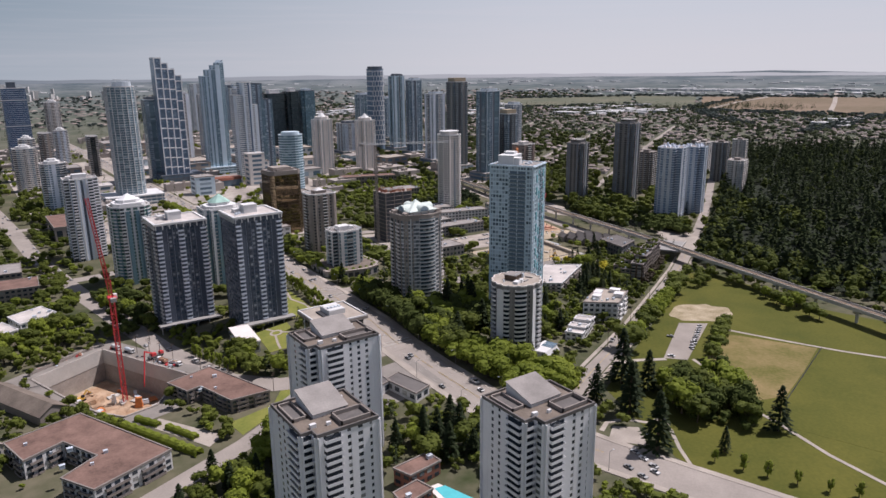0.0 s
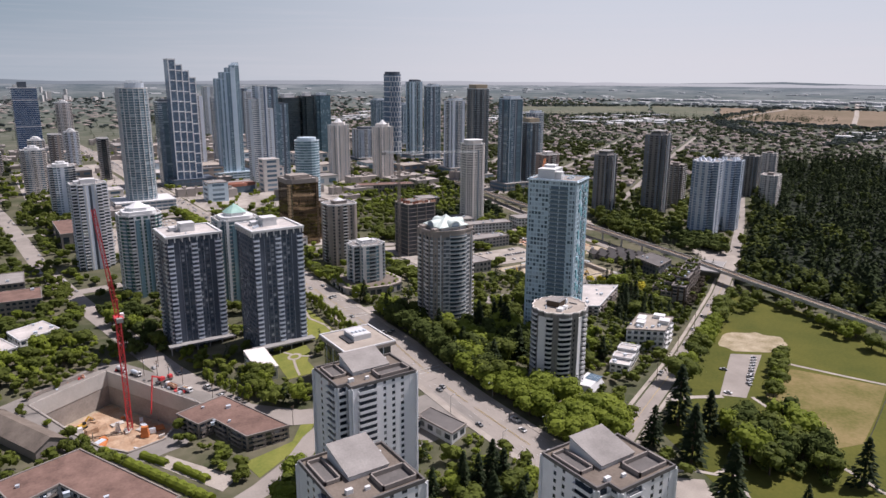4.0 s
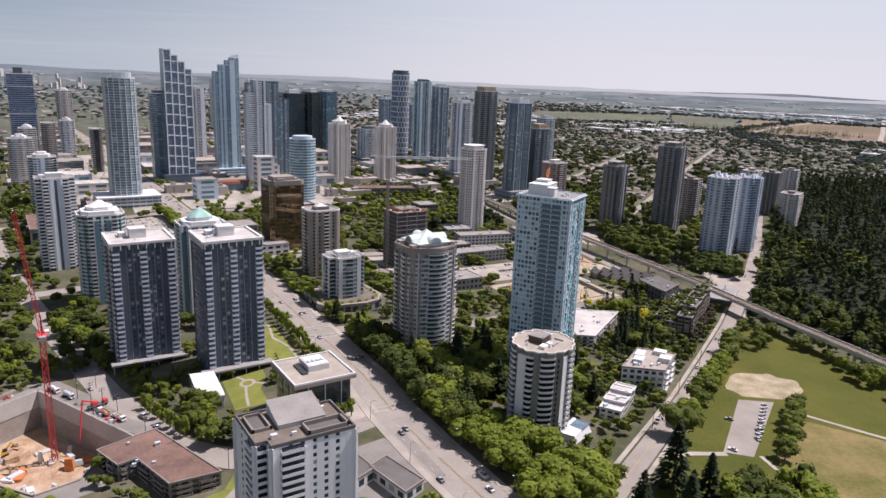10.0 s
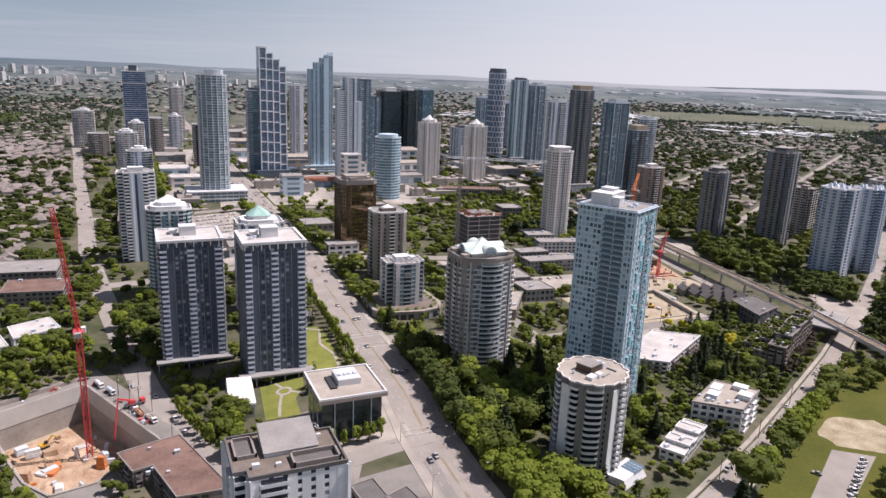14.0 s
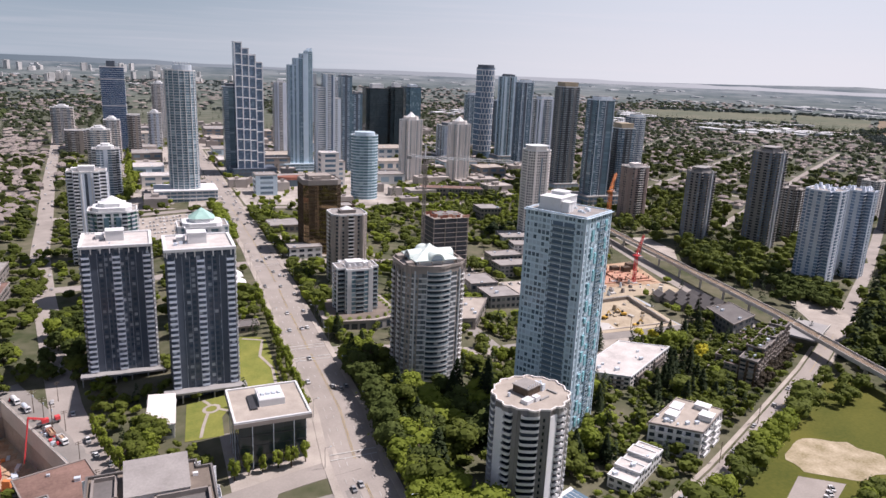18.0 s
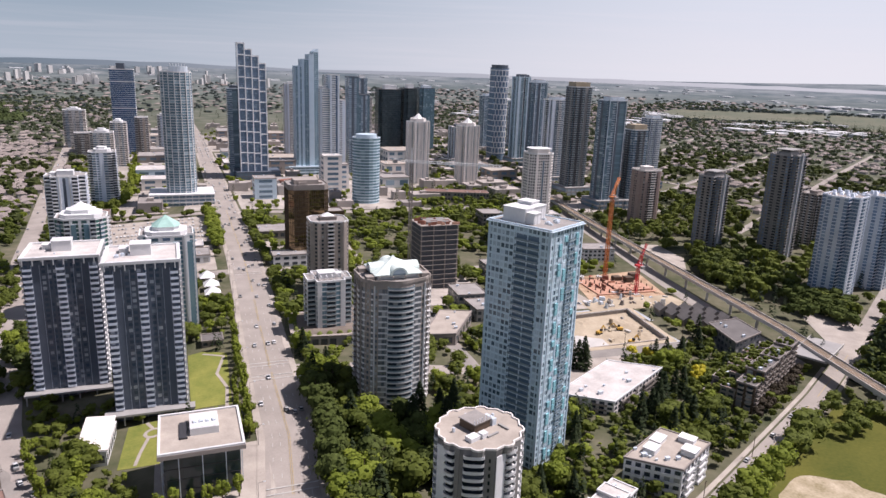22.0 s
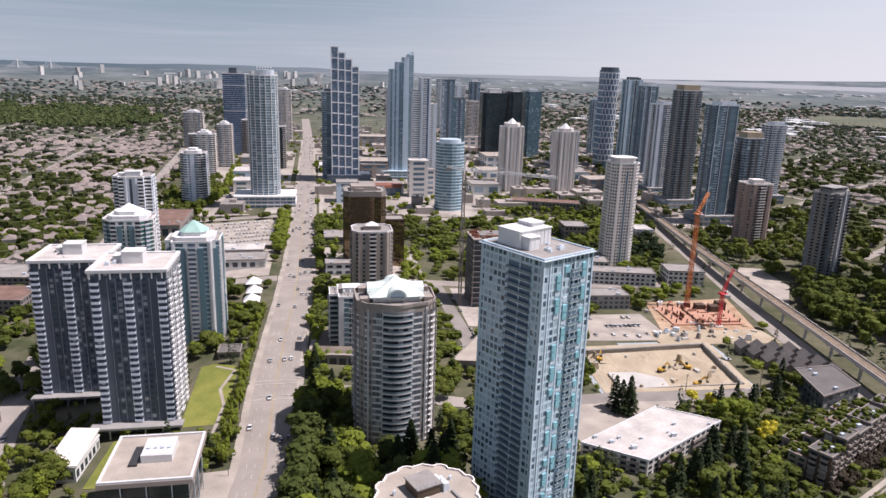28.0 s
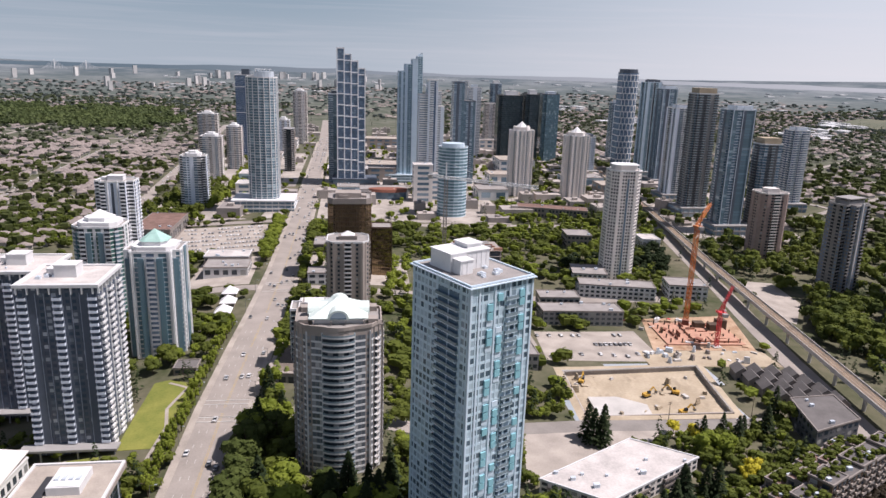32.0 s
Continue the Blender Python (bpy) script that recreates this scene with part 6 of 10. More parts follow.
for i, (x0, x1, zt) in enumerate(((-19, -9.7, 184), (-9.7, -0.5, 176), (-0.5, 8.7, 168), (8.7, 18, 158))):
    front = -13 + i * 0.8
    poly = [(x0, front), (x1, front), (x1, 13), (x0, 13)]
    clad(t, poly, 0, zt, sstair, "g", "g", "g")
    roof(t, poly, zt, M["roofgrey"], M["white"])
    for sx in (x0, x1):
        bm = bmesh.new()
        box(bm, sx - 0.65, sx + 0.65, front - 0.75 - 0.02 * i, front, 6, zt + 1)
        part("upright_frame", bm, M["whitebright"], t)
    for j in range(int(zt / 14.6) + 1):
        z = zt - j * 14.6 - (i % 2) * 7.3
        if z > 4:
            bm = bmesh.new()
            box(bm, x0 + 0.65, x1 - 0.65, front - 0.7, front - 0.05, z - 0.7, z + 0.7)
            part("white_frame", bm, M["whitebright"], t)
            if i == 3:
                bm = bmesh.new()
                box(bm, x1, x1 + 0.6, front, 13, z - 0.5, z + 0.5)
                part("white_frame", bm, M["whitebright"], t)
tiers(t, 62, 40, 11, "slate", 4, 0)
t = thing("pointed_tower", 150, 716, gz(150, 716), 0, "slender pale teal glass tower with a slanted crown", "building")
for poly, zt, pat in (([(-17, -13), (-8, -14), (-8, 13), (-17, 13)], 158, "gwg"), ([(-8, -14), (2, -15), (2, 14), (-8, 14)], 168, "wgg"), ([(2, -15.5), (9, -15.5), (9, 14), (2, 14)], 175, "wgw"), ([(9, -15), (16, -14), (16, 13), (9, 13)], 179, "gw")):
    clad(t, poly, 0, zt, steal, pat, "gggwggg", "gwg")
    roof(t, poly, zt, M["roofgrey"], M["palepanel"])
bm = bmesh.new()
prism(bm, [(9, -15), (16, -14), (16, 13), (9, 13)], 179, 184, [(14, -14.6), (16, -14), (16, 13), (14, 13)])
part("slanted_crown", bm, M["palepanel"], t)
tiers(t, 60, 44, 12, "palepanel", 0, 0, "glassteal")
t = thing("split_tower", 172, 632, gz(172, 632), 0, "grey-white glass tower in two heights", "building")
for poly, zt, pat in (([(-17, -13), (-6, -13), (-6, 13), (-17, 13)], 130, "ll"), ([(-6, -14), (7, -14), (7, 13), (-6, 13)], 149, "wlldw"), ([(7, -12), (16, -12), (16, 13), (7, 13)], 115, "lw")):
    clad(t, poly, 0, zt, ssteel, pat, "llwll", "lw")
    roof(t, poly, zt, M["roofgrey"], M["white"])
t = thing("dark_glass_tower", 228, 712, gz(228, 712), 0, "dark teal glass tower in two heights", "building")
for poly, zt, pat in (([(-16, -14), (-1, -14), (-1, 14), (-16, 14)], 146, "gwgd"), ([(-1, -13), (16, -13), (16, 13), (-1, 13)], 120, "dgwgd")):
    clad(t, poly, 0, zt, sdteal, pat, "gdgdg", "gdg")
    roof(t, poly, zt, M["roofgrey"], M["slate"])
striped("dark_glass_tower", 44, 692, 0, rect(20, 22), 122, "dark blue glass tower behind the stepped tower", sdteal, "gdg", "gdgd", boxes=((-6, 6, -6, 6, 4, "slate"),))
for x, w, zt, m, lab in ((360, 46, 115, "white", "black glass office tower with a white crown"), (400, 26, 118, "white", "black glass office tower with a pale roof edge"), (436, 32, 119, "lightmetal", "dark glass office tower beside the black one")):
    striped("black_office_tower", x, 985 + (x % 7) * 3, 0, notched(w, 38, 6), zt, lab, sblack if x < 430 else Skin("slate", "glassteal", "slate", h=3.6, line=0.25), "g", boxes=((-w * 0.2, w * 0.3, -10, 10, 8 if m == "white" else 5, m),))
striped("far_pale_tower", 215, 985, 0, notched(28, 26, 5), 118, "pale grey glass tower in the distance", ssteel, "lbl")
striped("far_pale_tower", 300, 1040, 0, rect(24, 26), 126, "slim grey glass tower in the distance", ssteel, "lwl", boxes=((-6, 6, -6, 6, 5, "lightmetal"),))
striped("far_pale_tower", 163, 955, 0, notched(22, 24, 4), 122, "slim white apartment tower in the distance", spale, "wbbw", "bpb", boxes=((-5, 5, -5, 5, 4, "white"),))
striped("far_pale_tower", 358, 1560, 0, rect(26, 26), 128, "slim pale tower beyond the town centre", ssteel, "lwl")
striped("far_pale_tower", 440, 1520, 0, notched(28, 26, 4), 124, "grey glass tower with a white cap beyond the town centre", sdteal, "gwg", boxes=((-8, 8, -7, 7, 7, "white"),))
striped("far_pale_tower", 352, 1136, 0, rect(22, 22), 92, "slim white apartment tower behind the offices", spink, "bpb")
for x, y, zt in ((293, 612, 84), (364, 594, 80)):
    poly = notched(31, 27, 7)
    t, top = striped("cream_tower", x, y, 0, poly, zt, "cream concrete tower with a stepped pointed crown", spink, "wppwppw", "wbwpwpwbw", "wppwppw", parapet="white")
    for e, us in ((0, (0.0, 0.35, 0.65, 1.0)), (3, (0.0, 0.35, 0.65, 1.0)), (2, (0.5,)), (10, (0.5,))):
        fins(t, poly, e, us, 0, top + 1.5, 1.3, 0.8, M["pinkwhite"])
    cap(t, chamfered(21, 19, 5), top, top + 5, "pinkwhite", "crown_tier")
    for k in range(8):
        a = 6.283 * (k + 0.5) / 8
        bm = bmesh.new()
        cyl(bm, 10 * math.cos(a), 9 * math.sin(a), 1.3, top, top + 6.5, 8, 0.5)
        part("crown_turret", bm, M["pinkwhite"], t)
    pyramid(t, chamfered(14, 13, 4), top + 5, top + 12, M["white"], "crown")
t, top = striped("round_glass_tower", 182, 482, 0, oval(17, 15, 20), 75, "rounded pale teal glass office tower", Skin("palepanel", "glassteal", "palepanel", h=3.6, bay=4, line=1.15), "g", "g", "g")
cap(t, oval(13, 11, 18), top, top + 4.5, "palepanel")
poly = chamfered(33, 30, 4)
t, top = striped("bronze_tower", 64, 232, 0, poly, 63, "bronze glass office tower with dark brown frame", sbrown, "gggg", "gggg", "gggg", edge={1: "g", 7: "g"}, parapet="taupe")
for x0, x1, y0, y1, hh in ((-11, 9, -8, 8, 4.0), (-8, -1, -10, -8, 2.6), (10, 13, -6, 4, 2.0)):
    bm = bmesh.new()
    box(bm, x0, x1, y0, y1, top + 0.2, top + hh)
    part("rooftop_plant_room", bm, M["taupewarm"], t)
cap(t, [(x * 1.03, y * 1.03) for x, y in poly], top - 3.2, top - 0.2, "taupe", "cornice")
striped("bronze_annex", 90, 246, 0, rect(16, 18), 36, "lower bronze glass block beside the office tower", sbrown, "g", parapet="brown")
for x, y, zt, w, sk, pat in ((-116, 525, 55, 28, spale, "gpwgb"), (-131, 715, 58, 29, spink, "gpbpg"), (-117, 828, 62, 22, spink, "gpbg"), (-205, 1080, 62, 36, spink, "gbpbg"), (-38, 1168, 105, 27, spink, "pbp"), (-53, 962, 63, 21, spale, "pbp"), (-86, 880, 66, 19, staupe, "pbw"), (-177, 952, 34, 32, staupe, "pbpw"), (-29, 790, 64, 15, staupe, "dgd")):
    t, top = striped("pale_tower", x, y, 0, notched(w, 25, 4), zt, "pale concrete apartment tower with white tiered top" if sk is not staupe else "brownish mid-rise apartment block", sk, pat, "bpwpb", pat, edge={2: "b", 10: "b"}, parapet="white")
    if sk is not staupe:
        cap(t, chamfered(w * 0.62, 16, 3), top, top + 3.5, "white")
        cap(t, chamfered(w * 0.36, 9, 2), top + 3.5, top + 6, "white")
poly = [(-13, 13), (-13, -9), (-9, -12), (-3, -13.6), (4, -13.6), (10, -12), (14, -9), (14, 13)]
t, top = striped("banded_tower", 526, 838, 0, poly, 163, "tall dark glass tower with white staggered frames", sstair, "g", "g", "g")
cap(t, [(x * 0.9, y * 0.9) for x, y in poly], top, top + 6, "slate", "crown")
for j in range(16):
    z = top - 4 - j * 10
    if z > 4:
        bm = bmesh.new()
        prism(bm, offset(poly, 0.7), z, z + 1.3)
        part("white_frame", bm, M["white"], t)
    for i, p, d, L in edges(poly):
        if d.x > 0.3 and z > 14:
            for k in range(1):
                c = p + d * (L * (0.25 + 0.5 * (j % 2)))
                bm = bmesh.new()
                box(bm, -0.55, 0.55, -0.7, 0, z - 8.7, z)
                part("upright_frame", bm, M["white"], t, at=pose(c.x, c.y, 0, 0, 0, math.degrees(math.atan2(d.y, d.x))))
condos = ((546, 788, 149, 23, steal, "wgdgw", "gwgdg"), (537, 708, 142, 22, sdteal, "gwdgd", "gdwgb"), (501, 583, 120, 25, spale, "wgbgw", "gbgbw"), (486, 496, 142, 24, sraw, "bdbwb", "bwdb"), (482, 408, 129, 25, sdteal, "dgwdd", "wgbbg"),
          (632, 522, 99, 21, ssteel, "blbl", "bwb"), (520, 404, 93, 21, sraw, "gdbdg", "bdwb"), (562, 966, 108, 23, sdteal, "gdg", "gdg"), (655, 1000, 96, 36, sdteal, "gwdg", "gdg"), (440, 800, 60, 34, spale, "pbpbp", "pbp"))
for i, (x, y, zt, w, sk, pat, pe) in enumerate(condos):
    raw = sk is sraw
    lab = "unclad concrete condominium tower with yellow formwork on top" if raw else "blue-grey glass condominium tower"
    w *= 1.16
    poly = notched(w, w * 0.9, 2.2)
    t, top = striped("glass_condo_tower", x, y, 0, poly, zt, lab, sk, pat, pe, pat, edge={2: "b" if i % 2 else "g", 10: "g"}, boxes=((-w * 0.25, w * 0.25, -6, 6, 5, "grey"),))
    tiers(t, w + 14, w + 12, 11, "grey")
    if raw:
        cap(t, rect(w * 0.8, w * 0.7), top + 0.3, top + 7, "soil", "formwork_deck")
        fins(t, poly, 3, (0.5,), 0, top, 2.2, 1.8, M["offwhite"], "white_balcony_strip")
    else:
        fins(t, poly, 0, (0.0, 0.45, 1.0), 0, top + 3, 0.7, 0.5, M["lightmetal"])
        fins(t, poly, 3, (0.25, 0.75), 0, top + 2, 0.7, 0.5, M["lightmetal"])
        cap(t, [(a * 0.72 + w * 0.06, b * 0.72) for a, b in poly], top, top + 4.5, "lightmetal" if i % 3 else "slate")
poly = chamfered(26, 23, 5)
t, top = striped("cream_grid_tower", 296, 252, 0, poly, 84, "cream apartment tower with square windows and banded top", Skin("pinkwhite", "glass", "pinkwhite", "pinkwhite", "glass", h=2.85, bay=2.4), "wpppppw", "wppppw", "wppppw", edge={1: "pp", 7: "pp"}, parapet="white")
cap(t, chamfered(20, 17, 4), top, top + 4.5, "pinkwhite")
cap(t, chamfered(22, 19, 4), top + 4.5, top + 5.2, "white", "cornice")
for e in (0, 3):
    fins(t, poly, e, (0.5,), 0, top - 6, 1.6, 0.15, M["glassblue"], "glass_strip")
t, top = striped("taupe_tower", 470, 309, 0, chamfered(28, 25, 4), 56, "rose-brown brick apartment tower with pale balconies", Skin("rosebrick", "glass", "pinkwhite", "pinkwhite", "glassdark", h=2.85, bay=2.6), "wpbbpw", "wbbpbbw", "wpw", boxes=((-6, 6, -5, 5, 4, "pinkwhite"),))
for x, y, zt, w in ((470, 200, 66, 28), (530, 168, 91, 32)):
    poly = notched(w, w * 0.85, 5)
    t, top = striped("dark_concrete_tower", x, y, 20, poly, zt, "dark grey concrete apartment tower with pale ribs", sdgrey, "bpwpb", "pbwbp", "pbwbp", edge={2: "b", 10: "b"}, roofmat="roofdark", boxes=((-w * 0.3, w * 0.3, -6, 6, 3.2, "grey"),))
    bm = bmesh.new()
    prism(bm, rect(w * 0.75, w * 0.5), top + 5.0, top + 5.7)
    for sx in (-1, 1):
        for sy in (-1, 1):
            box(bm, sx * w * 0.34 - 0.5, sx * w * 0.34 + 0.5, sy * w * 0.2 - 0.5, sy * w * 0.2 + 0.5, top + 0.2, top + 5.0)
    part("roof_canopy", bm, M["grey"], t)
    fins(t, poly, 0, (0.42,), 0, top + 3, 1.0, 1.5, M["offwhite"])
    fins(t, poly, 3, (0.5,), 0, top + 2, 1.4, 1.3, M["offwhite"])
    fins(t, poly, 2, (0.96,), 0, top + 0.5, 0.5, 1.7, M["offwhite"])
for x, y, zt, w, lab in ((472, 51, 73, 33, "pale blue apartment tower with jagged crown"), (529, 62, 69, 24, "pale blue apartment tower joined behind its twin")):
    poly = notched(w, 28, 6)
    t, top = striped("pale_blue_tower", x, y, 20, poly, zt, lab, spb, "gwgbgwg", "wgbwgwbgw", "gwgwg", edge={2: "b", 1: "g", 10: "b", 11: "g"}, parapet="bluewhite")
    fins(t, poly, 3, (0.06, 0.34, 0.66, 0.94), 0, top + 2.5, 1.0, 1.2, M["bluewhite"])
    fins(t, poly, 0, (0.0, 1.0), 0, top + 1.5, 1.0, 0.7, M["bluewhite"])
    fins(t, poly, 0, (0.5,), 0, top - 2, 2.4, 0.2, M["glassblue"], "glass_strip")
    rng = random.Random(int(x))
    for s in range(11):
        bm = bmesh.new()
        bx, by = rng.uniform(-w * 0.36, w * 0.3), rng.uniform(-11, 8)
        prism(bm, [(bx, by), (bx + 3, by), (bx + 3, by + 3), (bx, by + 3)], top, top + rng.uniform(1.5, 4.5), [(bx + 1.2, by + 1.2), (bx + 3, by + 1.2), (bx + 3, by + 3), (bx + 1.2, by + 3)])
        part("crown_block", bm, M["bluewhite"], t)
for x, y, zt, w, sk in ((600, 190, 46, 26, staupe), (640, 250, 42, 30, staupe), (772, 186, 48, 30, sdgrey), (820, 250, 40, 36, spink), (712, 118, 32, 34, spink), (880, 300, 36, 36, staupe), (900, 235, 40, 22, spink)):
    striped("brick_tower", x, y, 20, notched(w, 22, 4), zt, "mid-rise grey and brick apartment block", sk, "bpbpb", "pbwbp", boxes=((-5, 5, -4, 4, 3, "taupe"),))

# ---- low buildings ----
def flat_block(name, poly, z1, label, wall, roofmat, glass="glass", floors=3, z0=None, bay=4.0, balcony=None, bits=3, base=None):
    """A low flat-roofed house over a polygon given on the plan."""
    cx, cy = sum(p[0] for p in poly) / len(poly), sum(p[1] for p in poly) / len(poly)
    zb = gz(cx, cy) - 1.0 if base is None else base
    loc = [(x - cx, y - cy) for x, y in poly]
    t = thing(name, cx, cy, zb, 0, label, "building")
    bm = bmesh.new()
    prism(bm, loc, -1, z1 - zb)
    part("wall", bm, M[wall], t)
    h = (z1 - zb - 1.0) / floors
    joined = bmesh.new()
    for i, p, d, L in edges(loc):
        nrm = Vector((d.y, -d.x))
        k = max(1, int(L / bay))
        bm = bmesh.new()
        w = L / k * 0.6
        box(bm, -w / 2, w / 2, -0.08, 0.02, 0, h * 0.5)
        box(bm, -w / 2 - 0.1, w / 2 + 0.1, -0.14, 0, -0.12, 0)
        me = mesh_of("window", bm, M[glass])
        if nrm.y > 0.7:
            continue
        if name not in ("apartment_house", "courtyard_house", "white_apartment_house", "white_roofed_house") and not balcony:
            for j in range(floors):
                for s in range(k):
                    c = p + d * (L * (s + 0.5) / k)
                    z = 1.0 + j * h + h * 0.25
                    q = [c - d * w / 2, c + d * w / 2, c + d * w / 2 + nrm * 0.08, c - d * w / 2 + nrm * 0.08]
                    prism(joined, [(a.x, a.y) for a in q][::-1], z, z + h * 0.5)
            continue
        for j in range(floors):
            for s in range(k):
                c = p + d * (L * (s + 0.5) / k)
                part("window", me, None, t, at=pose(c.x, c.y, 1.0 + j * h + h * 0.25, 0, 0, math.degrees(math.atan2(d.y, d.x))))
        if balcony and nrm.y < 0.3:
            balconies(t, loc, i, 0.12, 0.42, 1.0, floors, h, 1.4, balcony, balcony, first=0, apart=False)
            balconies(t, loc, i, 0.58, 0.88, 1.0, floors, h, 1.4, balcony, balcony, first=0, apart=False)
    if len(joined.verts):
        part("glazing", joined, M[glass], t)["kind"] = "stuff"
    roof(t, loc, z1 - zb, M[roofmat], M["offwhite"] if roofmat == "roofwhite" else M["taupe"], 0.7)
    rng = random.Random(int(cx * 3 + cy * 5) & 1023)
    for _ in range(bits):
        a, b, c = [loc[i] for i in rng.sample(range(len(loc)), 3)]
        u, v = sorted((rng.uniform(0.1, 0.9), rng.uniform(0.1, 0.9)))
        x, y = a[0] * u + b[0] * (v - u) + c[0] * (1 - v), a[1] * u + b[1] * (v - u) + c[1] * (1 - v)
        s = rng.uniform(0.4, 1.3)
        bm = bmesh.new()
        box(bm, x - s, x + s, y - s * 0.7, y + s * 0.7, z1 - zb, z1 - zb + 0.6 + s)
        box(bm, x - s - 0.1, x + s + 0.1, y - s * 0.7 - 0.1, y + s * 0.7 + 0.1, z1 - zb + 0.6 + s, z1 - zb + 0.75 + s)
        part("roof_vent", bm, M["lightmetal"], t)
    return t


flat_block("apartment_house", [(-135, -79), (-129, -96), (-121, -94), (-113, -121), (-92, -122), (-109, -71)][::1], -4.5, "three-storey apartment house with brown shingle roof", "taupe", "roofbrown", balcony="taupe", bits=5)
flat_block("courtyard_house", [(-215, -104), (-209, -127), (-192, -119), (-181, -142), (-197, -152.5), (-187, -170), (-152.5, -156), (-181, -93)], -3.0, "brown-roofed apartment house round a small court", "offwhite", "roofbrown", balcony="taupe", bits=6)
flat_block("white_roofed_house", [(144, -63), (168, -81), (220, -52), (195, -34)], -2.4, "long apartment house with a bright white flat roof", "pinkwhite", "roofwhite", balcony="taupe", bits=9)
t = flat_block("white_apartment_house", [(134, -137), (152, -153), (178, -139), (165, -121)], 4.2, "white four-storey apartment house with pale roof", "white", "roofbeige", floors=4, balcony="offwhite", bits=9)
for k, (a, b, w, d, hh) in enumerate(((-9, 1, 3.2, 2.6, 2.6), (-1, 7, 4.0, 2.4, 2.2), (6, -6, 3.0, 3.0, 2.8), (12, 3, 2.4, 3.4, 2.4))):
    bm = bmesh.new()
    zr = 4.2 - t.location.z
    prism(bm, rect(2 * w, 2 * d), zr, zr + hh)
    prism(bm, rect(2 * w + 0.6, 2 * d + 0.6), zr + hh, zr + hh + 0.3)
    part("roof_penthouse", bm, M["white"], t, at=pose(a, b, 0, 0, 0, 30))
for i in range(5):
    x, y = 101 + i * 6.2, -162 + i * 3.6
    c, s = math.cos(0.52), math.sin(0.52)
    flat_block("townhouse", [(x + c * a - s * b, y + s * a + c * b) for a, b in ((-3.3, -5.5), (3.3, -5.5), (3.3, 5.5), (-3.3, 5.5))], -2.2 + (i % 2) * 1.6, "white stepped townhouse with flat roof", "white", "roofwhite", floors=2, bay=2.8, bits=1)
# terraced apartments with planted decks, tallest along the street
DECKS = []
for i in range(6):
    c, sn = math.cos(0.49), math.sin(0.49)
    x, y = 246 + i * 11.2, -91 + i * 6.0
    for k, (b0, b1, z) in enumerate(((-6, 4, 7.0), (4, 12, 1.5), (12, 21, -4.0))):
        z += (i % 2) * 1.4 - (2.8 if i == 0 else 0)
        m = (b0 + b1) / 2
        DECKS.append((x - sn * m, y + c * m, z))
        if k:
            DECKS.append((x - sn * m, y + c * m, z))
        flat_block("terraced_apartments", [(x + c * a - sn * b, y + sn * a + c * b) for a, b in ((-6.1, b0), (6.1, b0), (6.1, b1), (-6.1, b1))], z, "brown stepped apartment block with planted decks", "brown" if k == 0 else "taupe", "roofdark" if k == 0 else "roofbrown", floors=6 - 2 * k, bay=4, balcony="taupewarm" if k == 0 else None, bits=1)
flat_block("dark_apartment_house", [(288, -38), (318, -28), (322, -2), (296, -4)], 0.0, "dark flat-roofed apartment house beside the railway", "darkgrey", "roofdark", bits=3)
flat_block("green_apartment_house", [(200, 138), (258, 134), (258, 152), (200, 156)], -1.0, "grey-green three-storey building with pale roof", "grey", "roofgrey", bits=5)
flat_block("grey_apartment_house", [(246, 198), (304, 184), (308, 202), (250, 216)], -0.5, "grey apartment house with balconies and pale roof", "offwhite", "roofgrey", balcony="offwhite", bits=4)
flat_block("grey_apartment_house", [(250, 228), (278, 222), (284, 250), (256, 256)], -0.5, "grey apartment house with pale roof", "offwhite", "roofgrey", bits=2)
flat_block("grey_apartment_house", [(318, 190), (348, 184), (352, 206), (322, 212)], 0.5, "grey gabled apartment house", "offwhite", "roofgrey", bits=2)
flat_block("workshop", [(100, 26), (120, 22), (146, 58), (126, 66)], 1.0, "low hall with a wide beige-brown roof", "taupe", "roofbeige", floors=1, bay=8, bits=4)
flat_block("workshop", [(152, 62), (176, 60), (176, 84), (152, 86)], 0.0, "low grey apartment block with flat roof", "grey", "roofgrey", floors=2, bits=2)
flat_block("workshop", [(150, 92), (172, 90), (174, 116), (152, 118)], 1.0, "low grey apartment block with flat roof", "grey", "roofgrey", floors=2, bits=2)
flat_block("workshop", [(205, 165), (235, 163), (236, 180), (206, 182)], 0.0, "low grey apartment block with flat roof", "grey", "roofgrey", floors=2, bits=2)
flat_block("school", [(260, 480), (338, 452), (344, 474), (266, 502)], 6.0, "long brown low-rise with flat roof among trees", "taupe", "roofbrown", floors=2, bits=3)
flat_block("white_hall", [(356, 335), (374, 332), (376, 356), (358, 358)], 2.0, "low hall with a white roof", "white", "roofwhite", floors=1, bits=0)
flat_block("flat_house", [(278, 336), (302, 332), (304, 358), (280, 362)], 6.0, "flat-roofed low apartment house", "taupe", "roofgrey", floors=3, bits=1)
flat_block("shop", [(-50, 228), (-16, 228), (-16, 252), (-50, 252)], 6.0, "low shop building with pale roof", "offwhite", "roofgrey", floors=1, bay=6, bits=4)
flat_block("shop", [(-56, 262), (-20, 262), (-20, 284), (-56, 284)], 5.5, "low shop building with white roof", "taupe", "roofwhite", floors=1, bay=6, bits=4)
flat_block("mall", [(-140, 352), (-104, 352), (-104, 428), (-140, 428)], 7.0, "brown flat-roofed shopping hall", "taupe", "roofbrown", floors=1, bay=8, bits=4)
